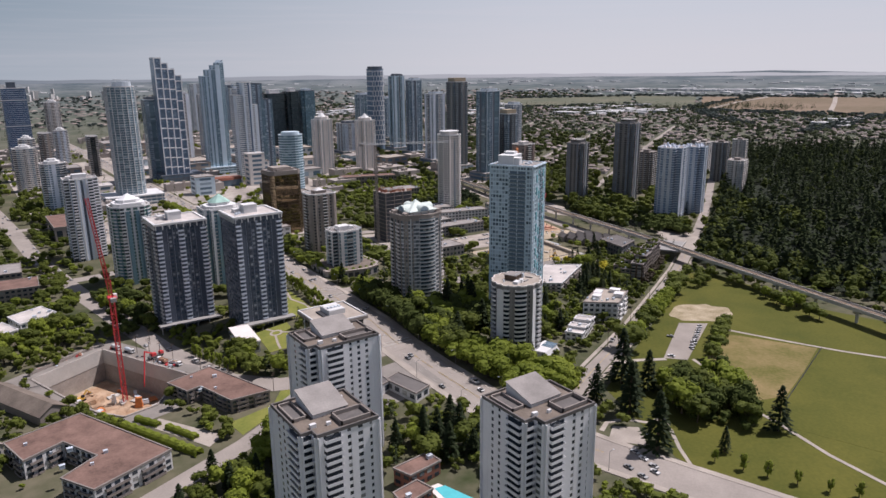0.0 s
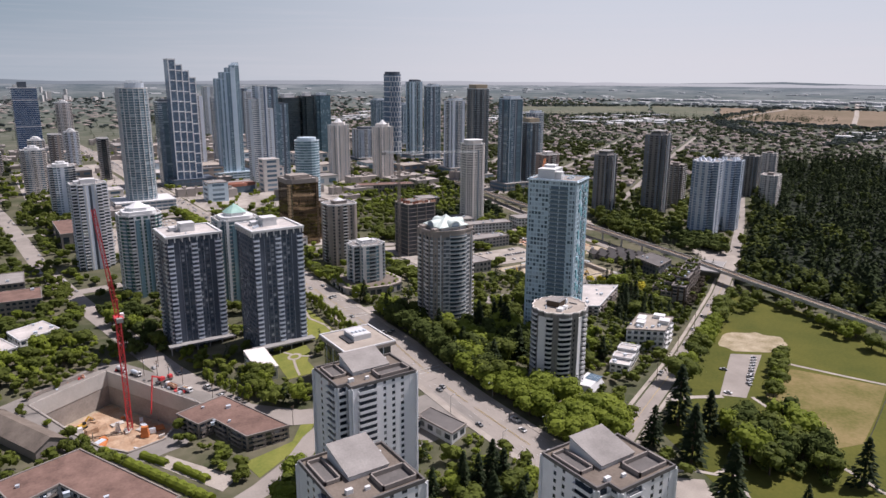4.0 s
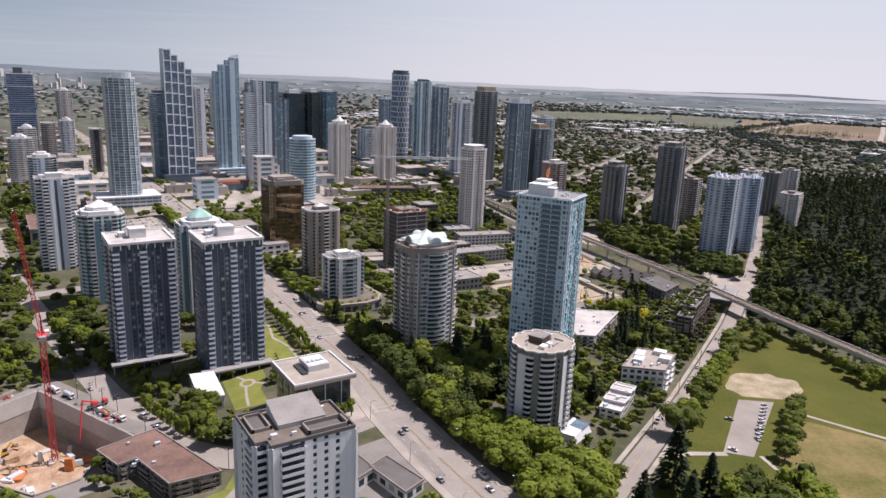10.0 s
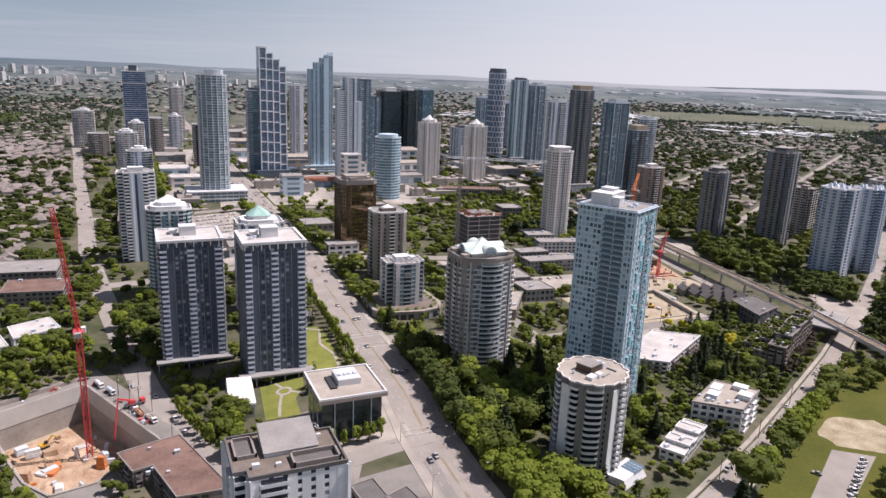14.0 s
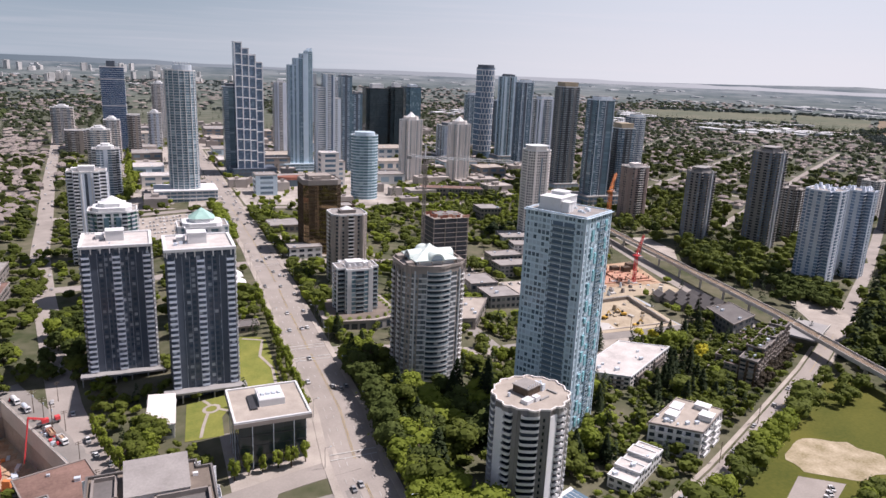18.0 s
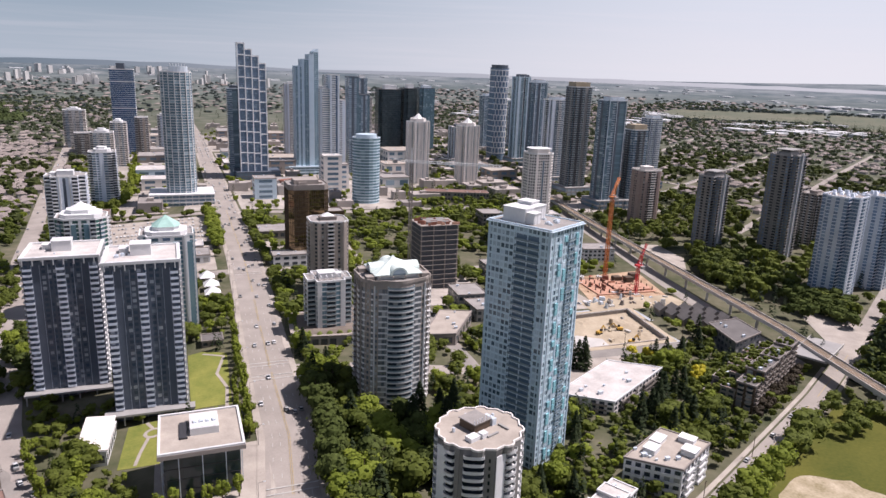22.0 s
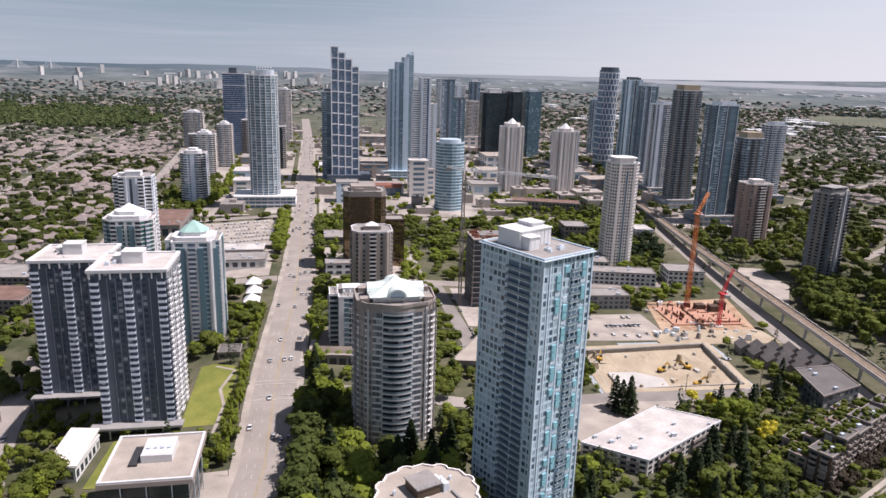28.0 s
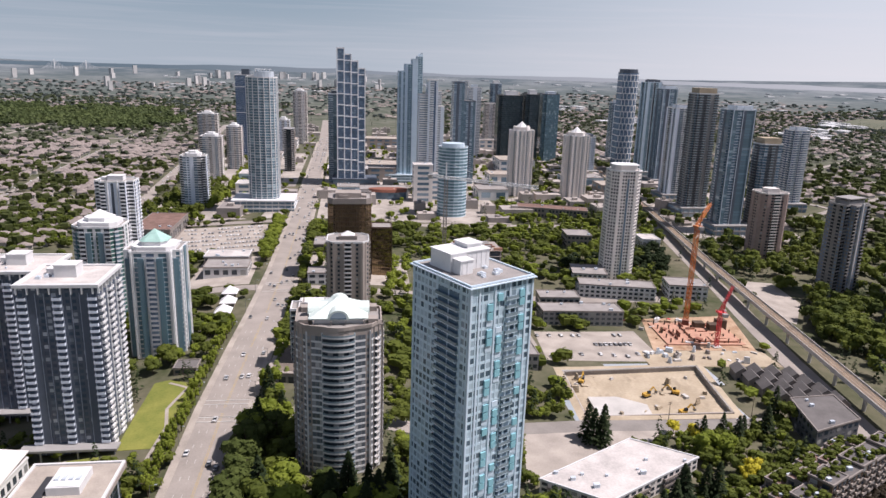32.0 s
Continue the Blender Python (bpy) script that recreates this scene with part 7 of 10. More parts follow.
flat_block("shop", [(32, 300), (62, 300), (62, 330), (32, 330)], 6.0, "low shop with flat roof", "taupe", "roofgrey", floors=1, bay=6, bits=2)
flat_block("shop", [(32, 205), (60, 205), (60, 222), (32, 222)], 8.0, "low shop with flat roof", "offwhite", "roofgrey", floors=2, bay=6, bits=2)
flat_block("pavilion", [(-30, 47), (-18, 47), (-18, 58), (-30, 58)], 2.5, "small square concrete pavilion", "taupe", "roofdark", floors=1, bits=0)
t = flat_block("white_annex", [(-86, -56), (-73, -58), (-71, -32), (-83, -29)], -1.5, "low white hall with slanting white roof planes", "white", "roofwhite", floors=1, bits=0)
bm = bmesh.new()
zr = -1.5 - t.location.z
v = [bm.verts.new(p) for p in ((-7, -13, zr + 0.8), (6, -14.5, zr + 0.8), (7.5, 13, zr + 2.6), (-5, 15, zr + 2.6), (-7, -13, zr + 1.2), (6, -14.5, zr + 1.2), (7.5, 13, zr + 3.1), (-5, 15, zr + 3.1))]
for f4 in ((3, 2, 1, 0), (4, 5, 6, 7), (0, 1, 5, 4), (1, 2, 6, 5), (2, 3, 7, 6), (3, 0, 4, 7)):
    bm.faces.new([v[k] for k in f4])
part("roof_plane", bm, M["pinkwhite"], t, "slanting pale roof")
bm = bmesh.new()
box(bm, -6, 6, 6, 12, zr, zr + 1.9)
part("clerestory", bm, M["glass"], t)
flat_block("forecourt_canopy", [(-46, -160), (-36, -156), (-38, -140), (-48, -142)], -1.0, "low white-edged canopy building beside the avenue", "offwhite", "roofdark", floors=1, bay=5, bits=0)
flat_block("forecourt_canopy", [(-33, -178), (-22, -174), (-27, -150), (-37, -154)], -1.0, "low white-edged canopy building beside the avenue", "offwhite", "roofdark", floors=1, bay=5, bits=0)
flat_block("red_roofed_house", [(-74, -237), (-57, -235), (-58, -226), (-77, -228)], -4.0, "two-storey house with red-brown roof", "brick", "roofbrown", floors=2, bits=1)
flat_block("red_roofed_house", [(-86, -251), (-70, -248), (-72, -239), (-85, -241)], -6.0, "two-storey house with red-brown roof", "brick", "roofbrown", floors=2, bits=1)
flat_block("white_townhouse", [(-215, 62), (-196, 70), (-204, 92), (-222, 84)], -5.0, "white flat-roofed townhouse row", "white", "roofwhite", floors=2, bits=4)
flat_block("white_townhouse", [(-194, 78), (-170, 90), (-178, 112), (-200, 100)], -4.0, "white flat-roofed townhouse row", "white", "roofwhite", floors=2, bits=4)
flat_block("brown_apartments", [(-214, 165), (-174, 160), (-172, 192), (-212, 196)], -1.0, "brown low apartment house with dark roof", "taupe", "roofbrown", floors=3, bits=2)
flat_block("brown_apartments", [(-232, 215), (-182, 210), (-180, 246), (-230, 250)], 0.0, "brown low apartment house with grey roof", "taupe", "roofgrey", floors=3, bits=2)
# far commercial blocks along the avenue
rng = random.Random(31)
for x, y, w, d, z in ((62, 512, 26, 26, 24), (155, 560, 24, 22, 44), (172, 575, 16, 18, 30), (105, 585, 66, 34, 9), (110, 712, 40, 30, 18), (60, 760, 60, 40, 10), (120, 800, 70, 50, 12), (230, 800, 60, 50, 14), (130, 1130, 90, 50, 18), (340, 1130, 90, 60, 20), (240, 930, 80, 50, 16), (-60, 600, 40, 30, 12), (-70, 700, 40, 40, 10), (-70, 820, 44, 50, 14), (-75, 930, 44, 40, 10), (60, 900, 50, 50, 10), (70, 1030, 50, 60, 14),
                     (-60, 1080, 44, 50, 18), (300, 720, 60, 40, 10), (410, 700, 60, 40, 10), (340, 850, 60, 60, 16), (430, 620, 44, 40, 12), (250, 590, 40, 40, 10), (-60, 1200, 44, 60, 16), (70, 1180, 50, 70, 18), (450, 1150, 70, 60, 20)):
    flat_block("shop_block", [(x + a, y + b) for a, b in rect(w, d)], z, rng.choice(("pale low commercial block with flat roof", "low commercial block with grey roof")), rng.choice(("taupewarm", "pinkwhite", "offwhite", "palepanel", "taupe")), rng.choice(("roofgrey", "roofbeige", "roofwhite")), "glassblue", floors=max(1, int(z / 6)), bay=14, bits=2)
t = thing("red_roofed_mall", 112, 572, gz(112, 572), 0, "glass shopping hall under a curved red roof", "building")
bm = bmesh.new()
prism(bm, oval(26, 12, 20), 9, 12.5, oval(25, 11, 20))
part("red_roof", bm, M["brick"], t, "red curved roof")
bm = bmesh.new()
prism(bm, oval(25, 11.5, 20), 0, 9)
part("glass_wall", bm, M["glassblue"], t)

# kiosks with tent roofs
kiosk = thing("kiosk", -21, 177, gz(-21, 177), 0, "small kiosk with a white four-sided tent roof", "kiosk", "kiosks along the avenue")
bm = bmesh.new()
box(bm, -4, 4, -4, 4, 0, 4)
part("wall", bm, M["taupe"], kiosk)
bm = bmesh.new()
prism(bm, rect(11, 11), 4, 8.5, [(x * 0.04, y * 0.04) for x, y in rect(11, 11)])
part("tent_roof", bm, M["white"], kiosk)
for y in (156, 137):
    copy_thing(kiosk, pose(-19, y, gz(-19, y), 0, 0, 0))

# swimming pool
bm = bmesh.new()
zp = gz(-58, -262)
prism(bm, [(-69, -266), (-45, -261), (-49, -240), (-67, -239.5)], zp - 0.5, zp + 0.25)
t = tagged(new("pool_deck", mesh_of("pool_deck", bm, M["pinkwhite"])), "pale tiled pool deck", "deck", "", "structure")
bm = bmesh.new()
prism(bm, [(-66, -262), (-53, -259), (-57, -243), (-65, -242)], zp, zp + 0.3)
tagged(new("water_pool", mesh_of("water_pool", bm, M["pool"])), "turquoise swimming pool water", "water", "", "structure")

# gabled dark townhouses beside the excavation
def gable(name, w, d, h, rise, wall, roofm, label, category="house", group=""):
    t = thing(name, 0, 0, -200, 0, label, category, group)
    bm = bmesh.new()
    box(bm, -w / 2, w / 2, -d / 2, d / 2, -2, h)
    for s in (-1, 1):
        a, b, c = bm.verts.new((-w / 2, s * d / 2, h)), bm.verts.new((w / 2, s * d / 2, h)), bm.verts.new((0, s * d / 2, h + rise))
        bm.faces.new((a, b, c))
    part("wall", bm, wall, t)
    bm = bmesh.new()
    e = 0.6
    for s in (-1, 1):
        v = [bm.verts.new(p) for p in ((s * (w / 2 + e), -d / 2 - e, h - e * rise / (w / 2)), (s * (w / 2 + e), d / 2 + e, h - e * rise / (w / 2)), (0, d / 2 + e, h + rise), (0, -d / 2 - e, h + rise))]
        u = [bm.verts.new(q.co + Vector((0, 0, 0.3))) for q in v]
        bm.faces.new(u)
        bm.faces.new(v[::-1])
        for i in range(4):
            bm.faces.new((v[i], v[(i + 1) % 4], u[(i + 1) % 4], u[i]))
    part("roof", bm, roofm, t)
    for k, (x, z) in enumerate(((-w * 0.25, h * 0.3), (w * 0.25, h * 0.3), (0, h * 0.75))):
        bm = bmesh.new()
        box(bm, x - 0.8, x + 0.8, -d / 2 - 0.06, -d / 2 + 0.02, z - 0.6, z + 0.7)
        part("window", bm, M["glass"], t)
    return t


proto = gable("townhouse", 8, 10, 6, 3, M["taupe"], M["roofdark"], "dark gabled townhouse in a row", "house", "townhouses by the railway")
first = True
for r in range(4):
    for k in range(4):
        x, y = 298 + r * 9.5 + k * 2.0, 48 - k * 11 - r * 3
        m = pose(x, y, gz(x, y) - 1.0, 0, 0, -10)
        if first:
            proto.matrix_basis = m
            first = False
        else:
            copy_thing(proto, m)

t = gable("gabled_house", 15, 56, 5, 4, M["taupe"], M["rooftaupe"], "long brown-roofed gabled house beside the pit")
t.matrix_basis = pose(-203, -47, gz(-203, -47), 0, 0, 25)
for x, y, w, d, a in ((-236, -22, 11, 14, 20), (-240, -78, 12, 12, 25), (-222, -92, 9, 12, 25), (-246, -44, 12, 15, 20), (-232, 20, 14, 12, 15)):
    t = gable("old_house", w, d, 5, 3, M["wallhouse"], M["roofhouse"], "old pale house with shingled roof among trees", "house", "old houses by the pit")
    t.matrix_basis = pose(x, y, gz(x, y), 0, 0, a)

# ---- elevated railway ----
RAIL = [(226, -520), (266, -350), (290, -250), (297, -217), (319, -114), (340, -30), (362, 98), (390, 270), (432, 487), (480, 796), (520, 1050)]
line = thing("elevated_railway", 0, 0, 0, 0, "concrete elevated railway viaduct with two tracks", "viaduct")
def rail_run(w, lift, shift, th, mat, nm):
    for (x0, y0), (x1, y1) in zip(RAIL, RAIL[1:]):
        d = Vector((x1 - x0, y1 - y0))
        L = d.length
        bm = bmesh.new()
        box(bm, 0, L + 0.4, shift - w / 2, shift + w / 2, lift - th, lift)
        part(nm, bm, mat, line, at=pose(x0, y0, 0, 0, 0, math.degrees(math.atan2(d.y, d.x))))
rail_run(8.6, -1.0, 0, 1.5, M["concrete"], "deck")
rail_run(0.35, 0.1, -4.1, 1.2, M["concrete"], "side_wall")
rail_run(0.35, 0.1, 4.1, 1.2, M["concrete"], "side_wall")
rail_run(3.6, -0.85, -2.0, 0.3, M["trackbed"], "track_bed")
rail_run(3.6, -0.85, 2.0, 0.3, M["trackbed"], "track_bed")
for sh in (-2.7, -1.3, 1.3, 2.7):
    rail_run(0.2, -0.65, sh, 0.25, M["steel"], "rail")
bm = bmesh.new()
cyl(bm, 0, 0, 1.1, -14, -3.6, 10)
box(bm, -1.2, 1.2, -3.4, 3.4, -3.8, -2.5)
pillar = mesh_of("pillar", bm, M["concrete"])
for (x0, y0), (x1, y1) in zip(RAIL, RAIL[1:]):
    d = Vector((x1 - x0, y1 - y0))
    k = max(1, int(d.length / 32))
    for s in range(k):
        x, y = x0 + d.x * s / k, y0 + d.y * s / k
        if abs(y + 78) > 10:
            part("pillar", pillar, None, line, at=pose(x, y, 0, 0, 0, math.degrees(math.atan2(d.y, d.x))))
t = thing("road_bridge", 330, -74, -1.0, 27, "wide concrete bridge deck over the park street", "bridge")
bm = bmesh.new()
box(bm, -6, 34, 2, 22, -2, -0.8)
part("deck", bm, M["grey"], t)
for s in (2, 22):
    bm = bmesh.new()
    box(bm, -6, 34, s - 0.2, s + 0.2, -0.8, 0.3)
    part("parapet", bm, M["concrete"], t)

# ---- cranes and machines ----
def lattice(root, p, q, w, mat, step, name):
    """A square lattice boom of four chords with zigzag bracing."""
    p, q = Vector(p), Vector(q)
    d = (q - p)
    L = d.length
    d.normalize()
    s = d.cross(Vector((0, 1, 0.01))).normalized() * (w / 2)
    t = d.cross(s).normalized() * (w / 2)
    corners = [s + t, s - t, -s - t, t - s]
    for c in corners:
        bm = bmesh.new()
        bar(bm, p + c, q + c, w * 0.085)
        part(name + "_chord", bm, mat, root)
    k = max(2, int(L / step))
    for i in range(k):
        bm = bmesh.new()
        for a in range(4):
            c0, c1 = corners[a], corners[(a + 1) % 4]
            bar(bm, p + d * (L * i / k) + (c0 if i % 2 else c1), p + d * (L * (i + 1) / k) + (c1 if i % 2 else c0), w * 0.055)
            bar(bm, p + d * (L * i / k) + c0, p + d * (L * i / k) + c1, w * 0.055)
        part(name + "_bracing", bm, mat, root)


def luffing_crane(x, y, z, cab, tip, mat, label, w=2.4):
    t = thing("tower_crane", x, y, z, 0, label, "crane")
    lattice(t, (0, 0, 0), (0, 0, cab - z), w, mat, 4.5, "mast")
    bm = bmesh.new()
    box(bm, -2.2, 2.2, -4.5, 2.5, cab - z, cab - z + 1.4)
    part("turntable", bm, mat, t)
    bm = bmesh.new()
    box(bm, 1.3, 3.2, -1.0, 1.6, cab - z - 0.3, cab - z + 2.4)
    part("cab", bm, M["white"], t, "white crane cab")
    bm = bmesh.new()
    box(bm, -1.6, 1.6, -7.0, -4.2, cab - z - 0.6, cab - z + 1.6)
    part("counterweight", bm, M["grey"], t)
    tp = Vector(tip) - Vector((x, y, z))
    lattice(t, (0, 1.0, cab - z + 1.4), tp, w * 0.7, mat, 4.0, "jib")
    bm = bmesh.new()
    bar(bm, (0, -3, cab - z + 1.4), (0, -4.5, cab - z + 12), 0.3)
    bar(bm, (0, -4.5, cab - z + 12), tp, 0.08)
    part("stay", bm, mat, t)
    bm = bmesh.new()
    box(bm, -3, 3, -3, 3, -0.5, 0.8)
    part("footing", bm, M["concrete"], t)
    return t


luffing_crane(-150, -28, PIT_Z - 20.5, 35, (-156, -29, 96), M["red"], "tall red luffing tower crane in the building pit")
luffing_crane(308, 139, gz(308, 139), 60, (325, 156, 74), M["orange"], "orange luffing tower crane over the reddish site")
luffing_crane(308, 94, gz(308, 94), 12, (316, 97, 30), M["red"], "short red crane on the reddish site", 2.0)
t = thing("hammerhead_crane", 128, 142, gz(128, 142), 0, "white hammerhead tower crane above the unfinished building", "crane")
zg = gz(128, 142)
lattice(t, (0, 0, 0), (0, 0, 92 - zg), 2.0, M["taupe"], 5, "mast")
lattice(t, (0, 0, 93 - zg), (46.6, -59.6, 97 - zg), 1.5, M["white"], 4, "jib")
lattice(t, (0, 0, 93 - zg), (-10, 12.8, 93 - zg), 1.5, M["white"], 4, "counter_jib")
bm = bmesh.new()
bar(bm, (0, 0, 92 - zg), (0, 0, 103 - zg), 0.4)
bar(bm, (0, 0, 103 - zg), (28, -36, 95.6 - zg), 0.1)
bar(bm, (0, 0, 103 - zg), (-9, 11.5, 94 - zg), 0.1)
part("apex", bm, M["white"], t)
bm = bmesh.new()
box(bm, -11, -8, 10, 13, 90.5 - zg, 93 - zg)
part("counterweight", bm, M["grey"], t)


def excavator(x, y, z, turn):
    t = thing("excavator", x, y, z, turn, "yellow tracked excavator with raised boom", "excavator", "excavators in the pit")
    for s in (-1, 1):
        bm = bmesh.new()
        box(bm, -2.2, 2.2, s * 1.3 - 0.35, s * 1.3 + 0.35, 0, 0.95)
        bmesh.ops.bevel(bm, geom=bm.edges[:], offset=0.25, segments=2)
        part("track", bm, M["tyre"], t)
    bm = bmesh.new()
    box(bm, -2.4, 1.4, -1.5, 1.5, 1.1, 2.4)
    bmesh.ops.bevel(bm, geom=bm.edges[:], offset=0.2, segments=1)
    part("body", bm, M["yellow"], t)
    bm = bmesh.new()
    box(bm, -0.2, 1.5, -1.5, -0.2, 2.4, 3.8)
    part("cab", bm, M["glassdark"], t)
    bm = bmesh.new()
    bar(bm, (1.2, 0.3, 2.0), (4.6, 0.3, 5.2), 0.35)
    part("boom", bm, M["yellow"], t)
    bm = bmesh.new()
    bar(bm, (4.6, 0.3, 5.2), (7.2, 0.3, 2.2), 0.28)
    part("stick", bm, M["yellow"], t)
    bm = bmesh.new()
    prism(bm, [(6.6, -0.4), (7.8, -0.4), (7.8, 1.0), (6.6, 1.0)], 0.9, 2.2)
    part("bucket", bm, M["steel"], t)
    return t


excavator(232, 30, PIT_RZ - 2.7, 20)
excavator(250, 32, PIT_RZ - 2.7, 150)
excavator(244, 9, PIT_RZ - 2.7, 10)
excavator(200, 50, PIT_RZ - 2.7, 60)
excavator(-133, -22, PIT_Z - 20.5, 100)
excavator(-172, -10, PIT_Z - 20.5, 30)
# heaps, stacks and barriers on the sites
def clutter(name, x0, x1, y0, y1, zf, n, mats, seed, label, big=2.0, poly=None):
    rng = random.Random(seed)
    for _ in range(n):
        x, y = rng.uniform(x0, x1), rng.uniform(y0, y1)
        if poly and not inside(poly, x, y):
            continue
        w, d, h = rng.uniform(0.5, big), rng.uniform(0.4, big * 0.7), rng.uniform(0.3, big * 0.6)
        bm = bmesh.new()
        rings, last = [], None
        for k in range(rng.randint(1, 3)):
            rings += [(k * 0.18, k * h), (k * 0.18, (k + 1) * h)]
        for inset, z in rings:
            loop = [bm.verts.new((sx * max(0.1, w - inset), sy * max(0.1, d - inset), z)) for sx, sy in ((-1, -1), (1, -1), (1, 1), (-1, 1))]
            if last:
                for k in range(4):
                    bm.faces.new((last[k], last[(k + 1) % 4], loop[(k + 1) % 4], loop[k]))
            last = loop
        bm.faces.new(last)
        ob = tagged(new(name, mesh_of(name, bm, M[rng.choice(mats)])), label, "building material", "site materials")
        ob.matrix_basis = pose(x, y, zf(x, y), 0, 0, rng.uniform(0, 180))


clutter("pallet_load", 264, 330, 92, 148, lambda x, y: gz(x, y) + 0.2, 40, ("brick", "concrete", "redsoil", "offwhite", "taupe", "brick", "red"), 5, "stacked building material on the red site", 3.2)
clutter("pallet_load", 252, 332, 64, 88, lambda x, y: gz(x, y) + 0.16, 26, ("offwhite", "concrete", "taupe", "lightmetal"), 6, "stacked building material beside the site road", 2.6)
clutter("pallet_load", -195, -122, -80, 10, lambda x, y: PIT_Z - 20.5, 90, ("soil", "concrete", "offwhite", "lightmetal", "orange", "white", "redsoil"), 7, "building material on the pit floor", 3.6, offset(PIT_LEFT, -6))
clutter("pallet_load", 192, 270, 8, 60, lambda x, y: PIT_RZ - 2.7, 22, ("soil", "concrete", "soil"), 8, "heap of sand and rubble on the pit floor", 2.5)

# foundation storey rising on the red site
t = thing("foundation_frame", 304, 116, gz(304, 116), -4, "pinkish formwork floor of a building under construction", "building site")
bm = bmesh.new()
prism(bm, rect(54, 40), -1, 1.2)
part("floor_slab", bm, M["formwork"], t)
bm = bmesh.new()
prism(bm, rect(30, 26), 1.2, 2.6)
part("raised_slab", bm, M["formwork"], t, at=(8, -4, 0))
bm = bmesh.new()
box(bm, -0.4, 0.4, -0.25, 0.25, 0, 3.0)
me = mesh_of("column", bm, M["brown"])
rng = random.Random(14)
for i in range(7):
    for j in range(5):
        part("column", me, None, t, at=(-24 + i * 8, -17 + j * 8.4, 1.2))
for i in range(14):
    bm = bmesh.new()
    L = rng.uniform(4, 11)
    box(bm, -L / 2, L / 2, -0.25, 0.25, 1.2, rng.uniform(2.4, 4.2))
    part("formwork_panel", bm, M["brick"] if i % 2 else M["formwork"], t, at=pose(rng.uniform(-21, 21), rng.uniform(-17, 17), 0, 0, 0, rng.choice((0, 90))))
for i in range(3):
    bm = bmesh.new()
    box(bm, -3.5, 3.5, -3, 3, 1.2, 6 + i)
    part("stair_core", bm, M["brown"], t, at=(6 + i * 8, 10 - 6 * (i % 2), 0))

# truck crane reaching over the edge of the pit
zt = gz(-128, -20) + 0.3
t = thing("truck_crane", -128, -20, zt, 200, "red truck crane with its boom lowered into the pit", "crane")
bm = bmesh.new()
box(bm, -5, 5, -1.3, 1.3, 0.7, 1.6)
part("chassis", bm, M["steel"], t)
bm = bmesh.new()
box(bm, -5, -2.8, -1.25, 1.25, 1.6, 3.2)
bmesh.ops.bevel(bm, geom=bm.edges[:], offset=0.15, segments=1)
part("cab", bm, M["red"], t)
bm = bmesh.new()
box(bm, 0, 3, -1.1, 1.1, 1.6, 3.4)
part("turret", bm, M["red"], t)
bm = bmesh.new()
bar(bm, (1.5, 0, 3.2), (9, 3, 7.5), 0.45)
bar(bm, (9, 3, 7.5), (13, 5, -14), 0.3)
part("boom", bm, M["red"], t)
for sx in (-3.8, 0.5, 3.6):
    for sy in (-1.2, 1.2):
        bm = bmesh.new()
        cyl(bm, 0, 0, 0.6, -0.25, 0.25, 10)
        part("wheel", bm, M["tyre"], t, at=pose(sx, sy, 0.6, 90, 0, 0))



def utility_pole(x, y, turn):
    """Wooden pole with two crossarms and insulators."""
    t = thing("utility_pole", x, y, gz(x, y), turn, "wooden utility pole with two crossarms beside the pit street", "utility pole", "utility poles")
    bm = bmesh.new()
    cyl(bm, 0, 0, 0.2, -0.5, 12.5, 8, 0.13)
    part("pole", bm, M["bark"], t)
    for z in (10.6, 11.8):
        bm = bmesh.new()
        box(bm, -1.7, 1.7, -0.08, 0.08, z, z + 0.18)
        arm = part("crossarm", bm, M["bark"], t)
        for u in (-1.5, -0.8, 0.8, 1.5):
            bm = bmesh.new()
            cyl(bm, u, 0, 0.07, z + 0.18, z + 0.45, 6)
            part("insulator", bm, M["offwhite"], arm)
    bm = bmesh.new()
    cyl(bm, 0.42, 0, 0.26, 8.6, 9.7, 10)
    part("transformer", bm, M["lightmetal"], t)


for x, y, a in ((-136, -5, 20), (-130.5, -15, 20), (-126, -24, 20)):
    utility_pole(x, y, a)


